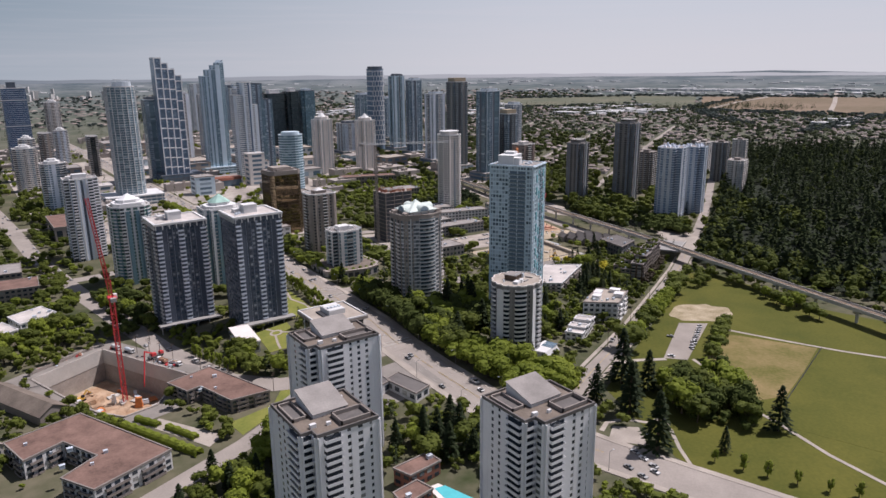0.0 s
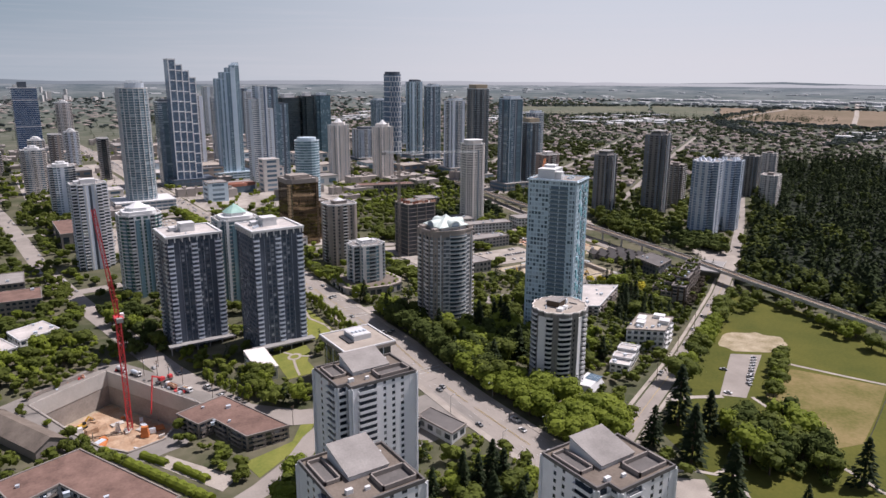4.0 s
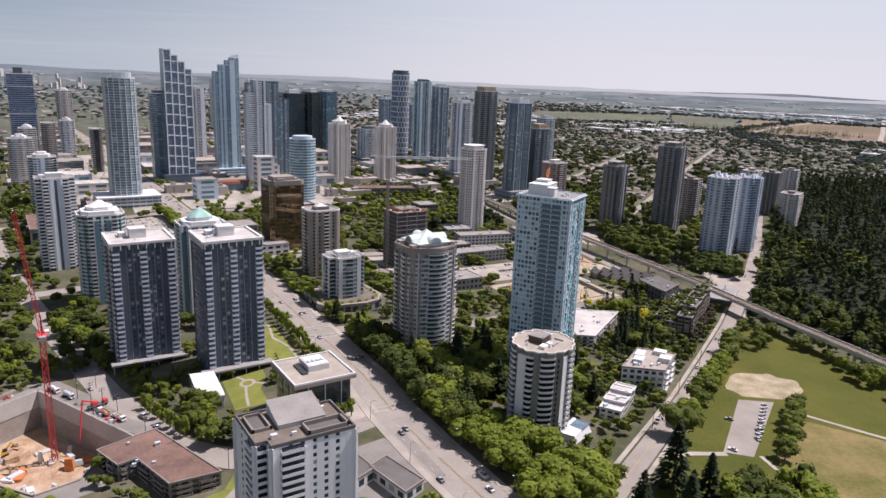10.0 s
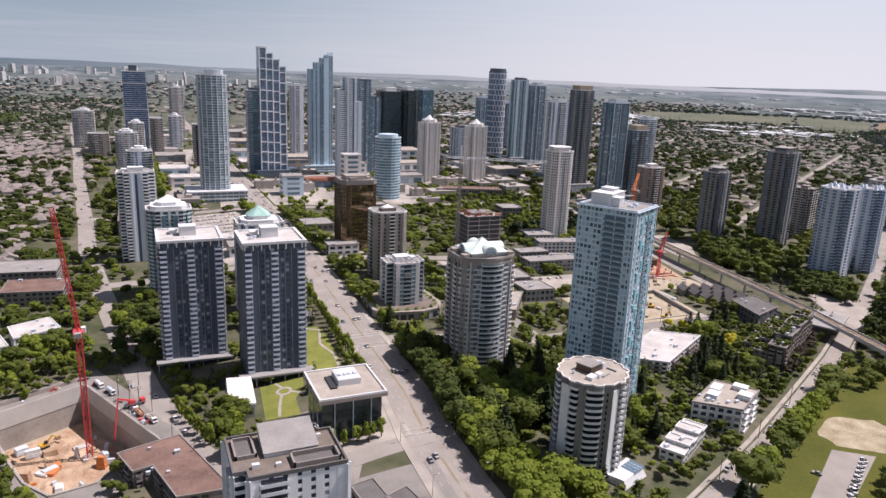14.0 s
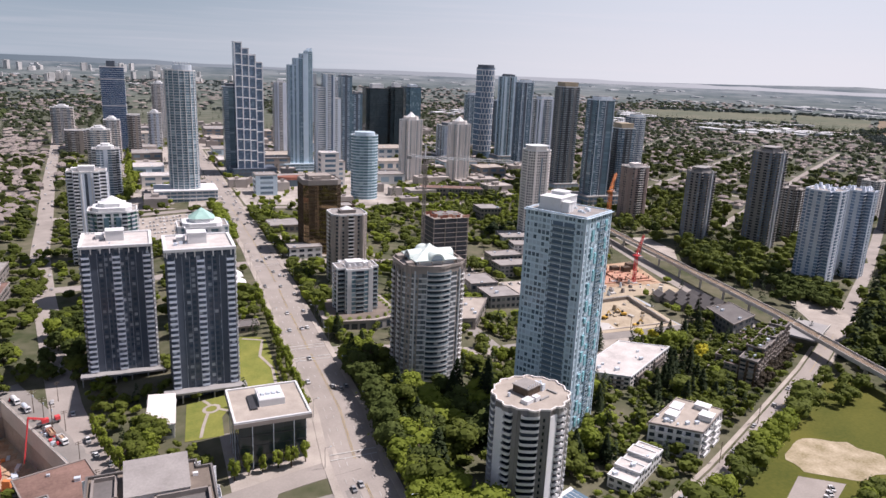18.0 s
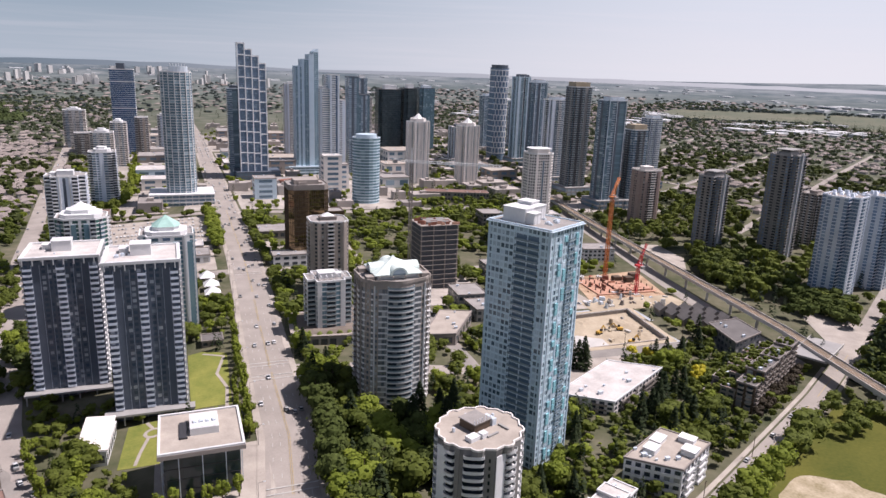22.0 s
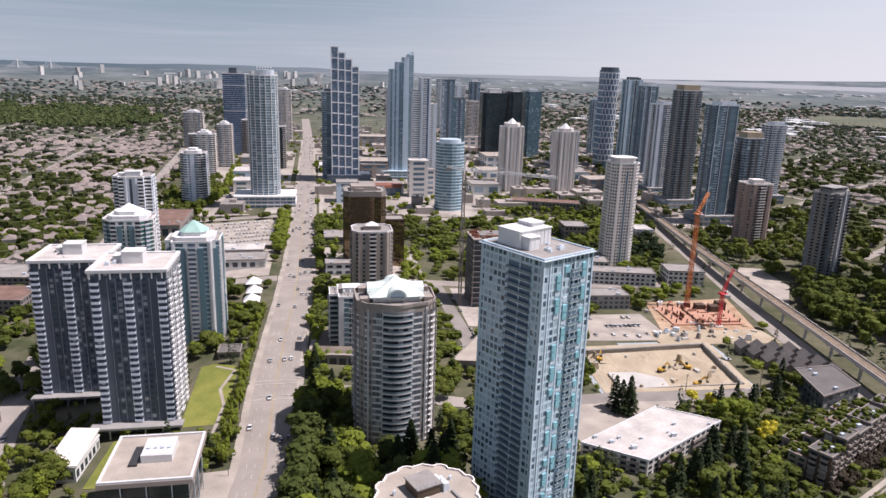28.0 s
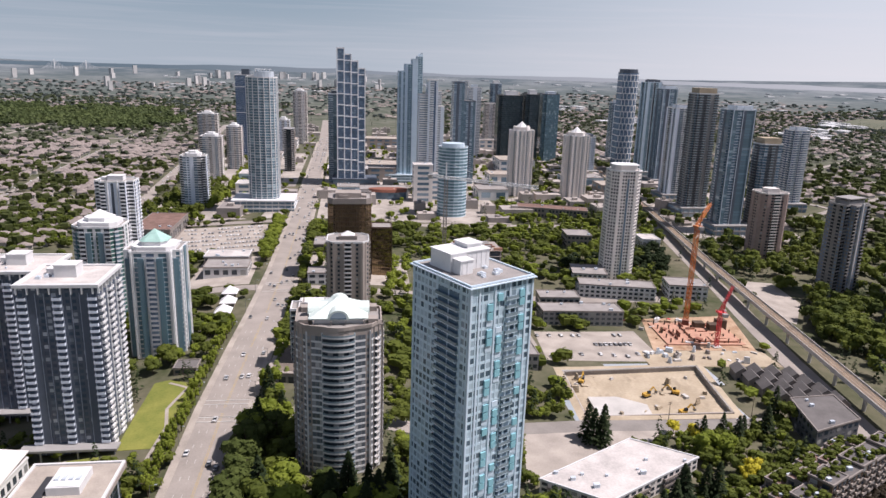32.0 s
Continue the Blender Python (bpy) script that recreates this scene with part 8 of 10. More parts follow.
def site_truck(x, y, turn, label, bed, bedmat):
    """Three-axle site lorry with a tipping body or a mixing drum."""
    t = thing("site_truck", x, y, gz(x, y) + 0.2, turn, label, "truck", "site trucks")
    bm = bmesh.new()
    box(bm, -4.2, 4.0, -0.5, 0.5, 0.75, 1.1)
    part("chassis", bm, M["steel"], t)
    bm = bmesh.new()
    prism(bm, [(2.1, -1.2), (4.2, -1.2), (4.2, 1.2), (2.1, 1.2)], 0.8, 2.9, [(2.1, -1.15), (3.8, -1.15), (3.8, 1.15), (2.1, 1.15)])
    bmesh.ops.bevel(bm, geom=bm.edges[:], offset=0.1, segments=1)
    cab = part("cab", bm, M["white"], t)
    bm = bmesh.new()
    box(bm, 3.72, 4.06, -1.0, 1.0, 1.75, 2.6)
    part("windscreen", bm, M["glassdark"], cab)
    bm = bmesh.new()
    if bed == "drum":
        ring = [(0.7, -4.0), (1.25, -2.6), (1.3, -0.6), (0.8, 1.6)]
        loops = [[bm.verts.new((u, r * math.cos(6.283 * k / 12), 2.2 + r * math.sin(6.283 * k / 12))) for k in range(12)] for r, u in ring]
        for a, b in zip(loops, loops[1:]):
            for k in range(12):
                bm.faces.new((a[k], a[(k + 1) % 12], b[(k + 1) % 12], b[k]))
        bm.faces.new(loops[0][::-1])
        bm.faces.new(loops[-1])
        part("mixing_drum", bm, M[bedmat], t)
    else:
        for q in ((-4.2, 1.8, -1.2, 1.2, 1.1, 1.25), (-4.2, 1.8, -1.25, -1.1, 1.2, 2.5), (-4.2, 1.8, 1.1, 1.25, 1.2, 2.5), (1.65, 1.8, -1.1, 1.1, 1.2, 2.7), (-4.2, -4.05, -1.1, 1.1, 1.2, 2.4)):
            box(bm, *q)
        part("tipping_body", bm, M[bedmat], t)
        bm = bmesh.new()
        prism(bm, [(-3.9, -1.05), (1.6, -1.05), (1.6, 1.05), (-3.9, 1.05)], 1.25, 2.5, [(-2.6, -0.4), (0.6, -0.4), (0.6, 0.4), (-2.6, 0.4)])
        part("load_of_soil", bm, M["redsoil"], t)
    for sx in (-3.2, -1.9, 3.1):
        for sy in (-1.05, 1.05):
            bm = bmesh.new()
            cyl(bm, 0, 0, 0.52, -0.18, 0.18, 12)
            part("wheel", bm, M["tyre"], t, at=pose(sx, sy, 0.52, 90, 0, 0))


site_truck(-120.5, -40, -66, "white tipper truck parked at the pit edge", "tip", "offwhite")
site_truck(-126.5, -30, 112, "white tipper truck with a rusty body at the pit edge", "tip", "formwork")
site_truck(-140, -1, -64, "concrete mixer truck with a pale drum at the pit edge", "drum", "lightmetal")
site_truck(-146, 10, -64, "white mixer truck at the pit corner", "drum", "offwhite")
clutter("pallet_load", -152, -122, -46, 16, lambda x, y: gz(x, y) + 0.2, 130, ("offwhite", "steel", "red", "lightmetal", "taupe", "formwork"), 17, "site equipment stacked along the pit edge", 1.3, [(-150.5, 16), (-147.5, 17), (-121, -41), (-123, -44)])
clutter("pallet_load", -196, -154, -12, 18, lambda x, y: gz(x, y) + 0.2, 60, ("offwhite", "red", "lightmetal", "formwork"), 18, "site equipment stacked along the pit edge", 1.2, [(-197, -5), (-155, 19), (-157, 22), (-199, -2)])
bm = bmesh.new()
for k in range(18):
    box(bm, 0.1 + k * 2.5, 2.4 + k * 2.5, -0.06, 0.06, 0.2, 2.0)
    box(bm, k * 2.5, k * 2.5 + 0.1, -0.1, 0.1, 0, 2.2)
t = tagged(new("site_hoarding", mesh_of("site_hoarding", bm, M["taupewarm"])), "brown timber hoarding along the edge of the pit", "fence")
t.matrix_basis = pose(-197, -2, gz(-176, 8) + 0.2, 0, 0, 29.5)

# ---- trees ----
def round_block(fine):
    """A cube, or a ball of 24 faces, as the heart of a clump of leaves."""
    k = (-1, 0, 1) if fine else (-1, 1)
    pts, index, quads = [], {}, []
    for axis in range(3):
        for side in (-1, 1):
            for a in range(len(k) - 1):
                for b in range(len(k) - 1):
                    q = []
                    for u, v in ((k[a], k[b]), (k[a + 1], k[b]), (k[a + 1], k[b + 1]), (k[a], k[b + 1])):
                        p = [u, v]
                        p.insert(axis, side)
                        p = tuple(p)
                        if p not in index:
                            index[p] = len(pts)
                            pts.append(Vector(p).normalized())
                        q.append(index[p])
                    quads.append(tuple(q))
    return pts, quads


HEARTS = (round_block(False), round_block(True))


def leaf_cloud(rng, rx, rz, cz, n, size, lumps=9, fine=True):
    """Many small leaf sprays gathered in lumps round the limbs of a crown."""
    centres = []
    k0, k1, far = (0.38, 0.58, 0.66) if lumps > 6 else (0.5, 0.7, 0.5) if lumps > 2 else (0.8, 0.95, 0.12)
    for _ in range(lumps):
        a, u = rng.uniform(0, 6.283), rng.uniform(-0.75, 1)
        r = far * rng.uniform(0.55, 1.1)
        q = math.sqrt(max(0, 1 - u * u * 0.8))
        centres.append((r * rx * q * math.cos(a), r * rx * q * math.sin(a), cz + rz * u * 0.9 * far, rng.uniform(k0, k1)))
    verts, faces = [], []
    pts, quads = HEARTS[1 if fine else 0]
    for cx, cy, cz2, k in centres:
        c = len(verts)
        for p in pts:
            w = k * (0.76 if fine else 1.0) * rng.uniform(0.82, 1.12)
            verts.append((cx + p.x * w * rx, cy + p.y * w * rx, cz2 + p.z * w * rz * 0.85))
        faces += [tuple(c + i for i in q) for q in quads]
    for _ in range(n):
        cx, cy, cz2, k = rng.choice(centres)
        d = Vector((rng.gauss(0, 1), rng.gauss(0, 1), rng.gauss(0, 1))).normalized()
        rr = rng.uniform(0.72, 1.1)
        p = Vector((cx + d.x * k * rx * rr, cy + d.y * k * rx * rr, cz2 + d.z * k * rz * 0.88 * rr))
        nn = (d + Vector((rng.uniform(-.45, .45), rng.uniform(-.45, .45), rng.uniform(0, .7)))).normalized()
        s = nn.cross(Vector((0.3, 0.5, 0.8))).normalized() * size * rng.uniform(0.6, 1.3)
        t = nn.cross(s).normalized() * size * rng.uniform(0.6, 1.3)
        c = len(verts)
        for q in (p + s, p + t * 0.9 + s * 0.2, p - s, p - t):
            verts.append(tuple(q))
        faces.append((c, c + 1, c + 2, c + 3))
    return verts, faces


def trunk_mesh(rng, h, r, limbs=5):
    bm = bmesh.new()
    cyl(bm, 0, 0, r, -0.5, h * 0.55, 8, r * 0.6)
    cyl(bm, 0, 0, r * 0.6, h * 0.55, h * 0.85, 6, r * 0.15)
    for _ in range(limbs):
        a = rng.uniform(0, 6.283)
        z = rng.uniform(0.3, 0.55) * h
        bar(bm, (0, 0, z), (math.cos(a) * h * 0.25, math.sin(a) * h * 0.25, z + h * 0.22), r * 0.28)
    return bm


TREES = {}


def leafy(v, f, cone=False):
    """Leaves turned outwards, with shading that follows the round of the crown."""
    V, F = np.array(v), np.array(f)
    mid = V[F].mean(1)
    c = V.mean(0)
    if cone:
        c = np.stack([np.zeros(len(F)), np.zeros(len(F)), mid[:, 2] - 0.05], 1)
    out = (mid - c) / (np.ptp(V, axis=0) if not cone else 1)
    out /= np.linalg.norm(out, axis=1)[:, None] + 1e-9
    fn = np.cross(V[F[:, 1]] - V[F[:, 0]], V[F[:, 3]] - V[F[:, 0]])
    fn /= np.linalg.norm(fn, axis=1)[:, None] + 1e-9
    away = (fn * out).sum(1) < 0
    F[away] = F[away][:, ::-1]
    fn[away] *= -1
    n = 0.55 * out + 0.75 * fn + np.array((0, 0, 0.15))
    n /= np.linalg.norm(n, axis=1)[:, None]
    N = np.zeros_like(V)
    for k in range(F.shape[1]):
        np.add.at(N, F[:, k], n)
    N /= np.linalg.norm(N, axis=1)[:, None] + 1e-9
    return F, N


def soften(me, N):
    me.attributes.new("custom_normal", 'FLOAT_VECTOR', 'POINT').data.foreach_set("vector", np.ascontiguousarray(N, dtype=np.float32).ravel())
    me.update()


def make_tree(kind, k):
    rng = random.Random(hash((len(kind), k)) & 255)
    if kind == "broadleaf":
        h, rx = 1.0, 0.46 + 0.05 * (k % 3)
        v, f = leaf_cloud(rng, rx, 0.42, 0.56, 400, 0.048, 14)
        mat, lab = (M["leafbright"] if k % 3 == 0 else M["leaf"]), "broad leafy green tree with an uneven crown"
    elif kind == "deep":
        v, f = leaf_cloud(rng, 0.40 + 0.04 * (k % 3), 0.46, 0.52, 420, 0.046, 13)
        mat, lab = M["forestleaf"], "tall tree with dense dark green foliage"
    elif kind == "bright":
        v, f = leaf_cloud(rng, 0.5 + 0.04 * (k % 3), 0.42, 0.56, 460, 0.048, 15)
        mat, lab = M["leafbright"], "broad tree with bright yellow-green foliage"
    elif kind == "column":
        v, f = leaf_cloud(rng, 0.22, 0.46, 0.54, 260, 0.036, 10)
        mat, lab = M["leafbright"], "young upright street tree with light foliage"
    elif kind == "shrub":
        v, f = leaf_cloud(rng, 0.62, 0.5, 0.45, 260, 0.06, 12)
        mat, lab = M["leafbright"], "rounded bright green garden shrub"
    elif kind == "blossom":
        v, f = leaf_cloud(rng, 0.45, 0.42, 0.55, 500, 0.045, 9)
        mat, lab = M["blossom"], "small tree in bright yellow blossom"
    else:
        v, f = [], []
        for _ in range(480):
            u = rng.random() ** 0.8
            z = 0.10 + 0.88 * u
            r = (0.205 * (1 - u) ** 0.8 + 0.012) * rng.uniform(0.55, 1.1) * (1 + 0.25 * math.sin(z * 60 + k))
            a = rng.uniform(0, 6.283)
            p = Vector((r * math.cos(a), r * math.sin(a), z - 0.25 * r))
            o = Vector((math.cos(a), math.sin(a), -0.35)).normalized()
            s = o * 0.05 * (1.2 - u * 0.6)
            t = Vector((-math.sin(a), math.cos(a), rng.uniform(-.3, .3))) * 0.028 * (1.3 - u * 0.6)
            c = len(v)
            for q in (p + s, p + t, p - s, p - t):
                v.append(tuple(q))
            f.append((c, c + 1, c + 2, c + 3))
        mat, lab = M["needle"], "tall dark conifer with drooping branches"
    f, N = leafy(v, f, kind == "conifer")
    crown = mesh_from("crown", v, f.tolist(), mat)
    soften(crown, N)
    tm = mesh_of("trunk", trunk_mesh(rng, 1.0, 0.028 if kind == "conifer" else 0.034, 0 if kind == "conifer" else 5), M["bark"])
    return crown, tm, lab


def tree(kind, x, y, h, rng, group, z=None):
    key = (kind, rng.randrange(5))
    if key not in TREES:
        TREES[key] = make_tree(*key)
    crown, tm, lab = TREES[key]
    name = {"broadleaf": "broadleaf_tree", "bright": "broadleaf_tree", "deep": "broadleaf_tree", "column": "street_tree", "shrub": "shrub", "blossom": "blossom_tree", "conifer": "conifer"}[kind]
    s = Matrix.Diagonal((h * rng.uniform(0.9, 1.15), h * rng.uniform(0.9, 1.15), h, 1))
    t = new(name, crown if kind == "shrub" else None)
    t.matrix_basis = pose(x, y, gz(x, y) if z is None else z, 0, 0, rng.uniform(0, 360)) @ s
    tagged(t, lab, "shrub" if kind == "shrub" else "tree", group)
    if kind != "shrub":
        part("trunk", tm, None, t)
        part("crown", crown, None, t)
    return t


def merged(name, proto_v, proto_f, places, mat, label, category, kind="stuff", leaves=0):
    """Copies of one small mesh at many places, as one object."""
    if leaves:
        proto_f, N = leafy(proto_v, proto_f, leaves == 2)
    pv = np.array(proto_v)
    n, k = len(places), len(pv)
    P = np.array(places)
    c, s = np.cos(P[:, 3]), np.sin(P[:, 3])
    V = np.empty((n, k, 3))
    V[:, :, 0] = P[:, 0:1] + P[:, 4:5] * (pv[None, :, 0] * c[:, None] - pv[None, :, 1] * s[:, None])
    V[:, :, 1] = P[:, 1:2] + P[:, 4:5] * (pv[None, :, 0] * s[:, None] + pv[None, :, 1] * c[:, None])
    V[:, :, 2] = P[:, 2:3] + P[:, 5:6] * pv[None, :, 2]
    sizes = len(proto_f[0])
    F = (np.array(proto_f)[None] + (np.arange(n) * k)[:, None, None]).reshape(-1, sizes)
    me = bpy.data.meshes.new(name)
    me.vertices.add(n * k)
    me.vertices.foreach_set("co", V.ravel())
    me.loops.add(F.size)
    me.loops.foreach_set("vertex_index", F.ravel())
    me.polygons.add(len(F))
    me.polygons.foreach_set("loop_start", np.arange(len(F)) * sizes)
    me.polygons.foreach_set("use_smooth", np.zeros(len(F), bool))
    me.update(calc_edges=True)
    if leaves:
        W = np.empty((n, k, 3), np.float32)
        W[:, :, 0] = N[None, :, 0] * c[:, None] - N[None, :, 1] * s[:, None]
        W[:, :, 1] = N[None, :, 0] * s[:, None] + N[None, :, 1] * c[:, None]
        W[:, :, 2] = N[None, :, 2]
        soften(me, W)
    me.materials.append(mat)
    return tagged(new(name, me), label, category, "", kind)


def small_cloud(seed, n, size, lumps=5, fine=True):
    return leaf_cloud(random.Random(seed), 0.46, 0.42, 0.52, n, size, lumps, fine)


def small_cone(seed, n, fat=1.0):
    rng = random.Random(seed)
    v, f = [], []
    for _ in range(n):
        u = rng.random() ** 0.8
        a = rng.uniform(0, 6.283)
        r = (0.2 * (1 - u) ** 0.8 + 0.012) * rng.uniform(0.6, 1.1)
        p = Vector((r * math.cos(a), r * math.sin(a), 0.08 + 0.9 * u))
        o = Vector((math.cos(a), math.sin(a), -0.4)) * 0.075 * fat * (1.2 - 0.6 * u)
        t = Vector((-math.sin(a), math.cos(a), rng.uniform(-.3, .3))) * 0.05 * fat * (1.2 - 0.6 * u)
        c = len(v)
        for q in (p + o, p + t, p - o, p - t):
            v.append(tuple(q))
        f.append((c, c + 1, c + 2, c + 3))
    return v, f


def scatter(n, test, box4, h0, h1, seed, near=None):
    rng = random.Random(seed)
    out, tries = [], 0
    while len(out) < n and tries < n * 30:
        tries += 1
        x, y = rng.uniform(box4[0], box4[1]), rng.uniform(box4[2], box4[3])
        if near:
            x, y = near(rng, x, y)
        if not test(x, y):
            continue
        h = rng.uniform(h0, h1)
        out.append((x, y, gz(x, y) - 0.3, rng.uniform(0, 6.28), h, h * rng.uniform(0.85, 1.2)))
    return out


def wide(places, k):
    """The same trees with broader crowns."""
    return [(x, y, z, a, w * k, h) for x, y, z, a, w, h in places]


def grove(kinds, pts, n, h0, h1, seed, group, gap=4.0):
    """Trees scattered over a polygon, no two trunks too close."""
    rng = random.Random(seed)
    xs, ys = [p[0] for p in pts], [p[1] for p in pts]
    done, tries = [], 0
    while len(done) < n and tries < n * 40:
        tries += 1
        x, y = rng.uniform(min(xs), max(xs)), rng.uniform(min(ys), max(ys))
        if not inside(pts, x, y) or any((x - a) ** 2 + (y - b) ** 2 < gap * gap for a, b in done):
            continue
        done.append((x, y))
        k = rng.choice(kinds)
        tree(k, x, y, rng.uniform(h0, h1) * (1.25 if k == "conifer" else 1.0) * (0.25 if k == "shrub" else 1), rng, group)


def tree_mass(name, pts, n, h0, h1, seed, mat, label, quads=150, size=0.085, gap=3.5):
    """A dense clump of trees or bushes that nobody would count, as one mesh."""
    places = scatter(n, lambda x, y: inside(pts, x, y), (min(p[0] for p in pts), max(p[0] for p in pts), min(p[1] for p in pts), max(p[1] for p in pts)), h0, h1, seed)
    v, f = leaf_cloud(random.Random(seed), 0.5, 0.45, 0.5, int(quads * 0.5), size * 0.85, 3)
    merged(name, v, f, places, mat, label, "trees", leaves=1)


def row(kind, pts, h0, h1, step, seed, group):
    rng = random.Random(seed)
    for (x0, y0), (x1, y1) in zip(pts, pts[1:]):
        k = max(1, int(math.hypot(x1 - x0, y1 - y0) / step))
        for i in range(k):
            tree(kind, x0 + (x1 - x0) * i / k + rng.uniform(-.7, .7), y0 + (y1 - y0) * i / k + rng.uniform(-1, 1), rng.uniform(h0, h1), rng, group)


B, C, S = "broadleaf", "conifer", "shrub"
# east side of the avenue
EAST_A = [(12, -210), (38, -222), (50, -200), (42, -180), (36, -160), (15, -145)]
EAST_B = [(14, -150), (40, -130), (70, -128), (82, -104), (64, -66), (20, -62)]
EAST_C = [(20, -62), (42, -60), (40, -16), (28, 30), (21, 30)]
grove(("bright",), EAST_A, 24, 13, 17, 1, "trees beside the avenue", 4.5)
tree_mass("hedge_bushes", EAST_A, 60, 3, 6, 101, M["leafbright"], "thick bright bushes under the avenue trees")
grove(("deep", B, C, "bright"), EAST_B, 32, 14, 20, 2, "trees between the towers", 5)
tree_mass("grove_bushes", EAST_B, 80, 4, 8, 102, M["forestleaf"], "thick dark green bushes between the towers")
grove(("deep", B, C), EAST_C, 12, 11, 15, 3, "trees beside the avenue", 5)
tree_mass("grove_bushes", EAST_C, 30, 3, 6, 103, M["leaf"], "green bushes beside the avenue")
grove((C,), [(66, -96), (84, -84), (80, -66), (66, -70)], 5, 18, 22, 4, "dark conifers between the towers", 5)
grove((B,), [(84, -66), (116, -62), (116, -24), (84, -24)], 8, 9, 13, 6, "garden trees")
grove((C, B), [(128, -110), (142, -104), (142, -72), (124, -78)], 6, 9, 14, 7, "garden trees")
GARDEN = [(80, -150), (104, -148), (130, -128), (132, -116), (84, -124)]
grove((B, C), GARDEN, 12, 9, 14, 8, "garden trees", 4)
tree_mass("garden_bushes", GARDEN, 60, 2, 5, 108, M["leaf"], "mixed garden bushes")
grove((C,), [(160, -92), (176, -86), (216, -62), (222, -70), (176, -98)], 8, 12, 17, 9, "conifers by the white-roofed house")
MIX = [(180, -136), (196, -112), (240, -92), (236, -74), (190, -98), (172, -112)]
grove((B, C), MIX, 12, 10, 15, 10, "trees between apartment houses", 4.5)
tree_mass("garden_trees", MIX, 50, 4, 9, 110, M["leaf"], "leafy gardens between apartment houses")
TERR = [(224, -54), (246, -40), (300, -14), (290, 0), (226, -22)]
grove((B, C), TERR, 10, 9, 15, 11, "trees round the terraced flats", 4.5)
tree_mass("garden_trees", TERR, 50, 4, 8, 111, M["leaf"], "leafy gardens round the terraced flats")
tree_mass("terrace_plants", [(226, -82), (292, -44), (284, -30), (218, -68)], 70, 3, 7, 112, M["leaf"], "plants spilling over the terraces")
tree_mass("street_hedge", [(244, -106), (310, -70), (308, -64), (241, -100)], 46, 6, 10, 113, M["darkleaf"], "dark red-brown street trees below the terraces")
grove(("blossom",), [(222, -22), (238, -24), (236, -12), (224, -12)], 3, 7, 9, 13, "yellow blossom trees")
grove(("blossom",), [(240, -70), (254, -64), (250, -52), (240, -56)], 3, 8, 11, 14, "yellow blossom trees")
grove((C,), [(176, -28), (188, -26), (186, -14), (178, -16)], 4, 14, 18, 15, "conifers by the lane")
grove((B,), [(124, -52), (140, -48), (140, -20), (126, -24)], 6, 12, 15, 16, "trees beside the teal tower")
row("deep", [(15.5, -108), (20, -66), (20.8, -14)], 14, 18, 8, 200, "trees beside the avenue")
row("bright", [(15, -150), (15.5, -112)], 13, 16, 8, 201, "trees beside the avenue")
# park
row(B, [(118, -193), (150, -178), (196, -156), (262, -124)], 15, 19, 15, 17, "trees along the park street")
row(B, [(148, -232), (172, -220), (196, -206), (212, -200)], 10, 13, 7, 19, "trees along the car lot")
PARK = [(76, -250), (96, -240), (116, -236), (122, -252), (108, -276), (96, -294), (84, -296), (72, -276)]
grove(("deep", "deep", B), PARK, 26, 14, 20, 21, "park trees", 5)
tree_mass("park_bushes", PARK, 60, 4, 8, 121, M["forestleaf"], "dark undergrowth below the park trees")
row("column", [(47, -303), (60, -333), (78, -364)], 7, 9, 9, 24, "young park trees")
rng = random.Random(46)
for x, y, h in ((75, -224, 34), (51, -250, 30), (34, -281, 31), (98, -303, 25), (47, -231, 22), (66, -240, 22), (80, -238, 25), (58, -300, 14)):
    tree(C, x, y, h, rng, "park conifers")
grove((B,), [(42, -222), (58, -212), (56, -200), (42, -206)], 4, 7, 10, 25, "garden trees")
grove((B,), [(284, -176), (296, -182), (292, -216), (278, -240), (272, -236)], 7, 9, 13, 26, "trees below the railway")
tree_mass("viaduct_trees", [(258, -122), (304, -98), (310, -122), (300, -190), (292, -190), (300, -130), (268, -138)], 36, 7, 12, 127, M["leaf"], "dark trees below the railway")
# west side
row("column", [(-13.5, -62), (-12.5, 0), (-10.5, 80), (-9.5, 120)], 9, 13, 7.5, 28, "street trees on the avenue")
row("column", [(-17.5, -55), (-17, -5)], 6, 8, 7, 29, "street trees on the avenue")
row("bright", [(-7, 270), (-8, 415)], 11, 15, 9, 30, "street trees on the avenue")
row(B, [(25.5, 60), (26.5, 180)], 8, 11, 11, 31, "street trees on the avenue")
row(B, [(27.5, 210), (27.5, 400)], 9, 12, 12, 32, "street trees on the avenue")
row("column", [(-52, -104), (-16, -104)], 9, 11.5, 5.5, 33, "plaza trees")
row("column", [(-96, -74), (-108, -36), (-112, -26)], 9, 12, 6, 34, "street trees by the pit")
grove((B,), [(-100, -58), (-88, -86), (-76, -98), (-68, -70), (-86, -42)], 10, 10, 13, 35, "street trees by the pit")
grove(("deep", "deep", B), [(-134, 26), (-114, 24), (-116, 110), (-140, 116)], 14, 12, 16, 36, "trees beside the side street", 5)
tree_mass("street_bushes", [(-134, 26), (-114, 24), (-116, 140), (-142, 146)], 60, 5, 9, 136, M["forestleaf"], "dense green trees beside the side street")
LEFT = [(-212, 16), (-164, 40), (-150, 66), (-160, 84), (-214, 62)]
grove((B,), LEFT, 12, 11, 14, 37, "trees beside the side street", 5)
tree_mass("street_bushes", LEFT, 50, 5, 10, 137, M["leafbright"], "dense bright trees beside the side street")
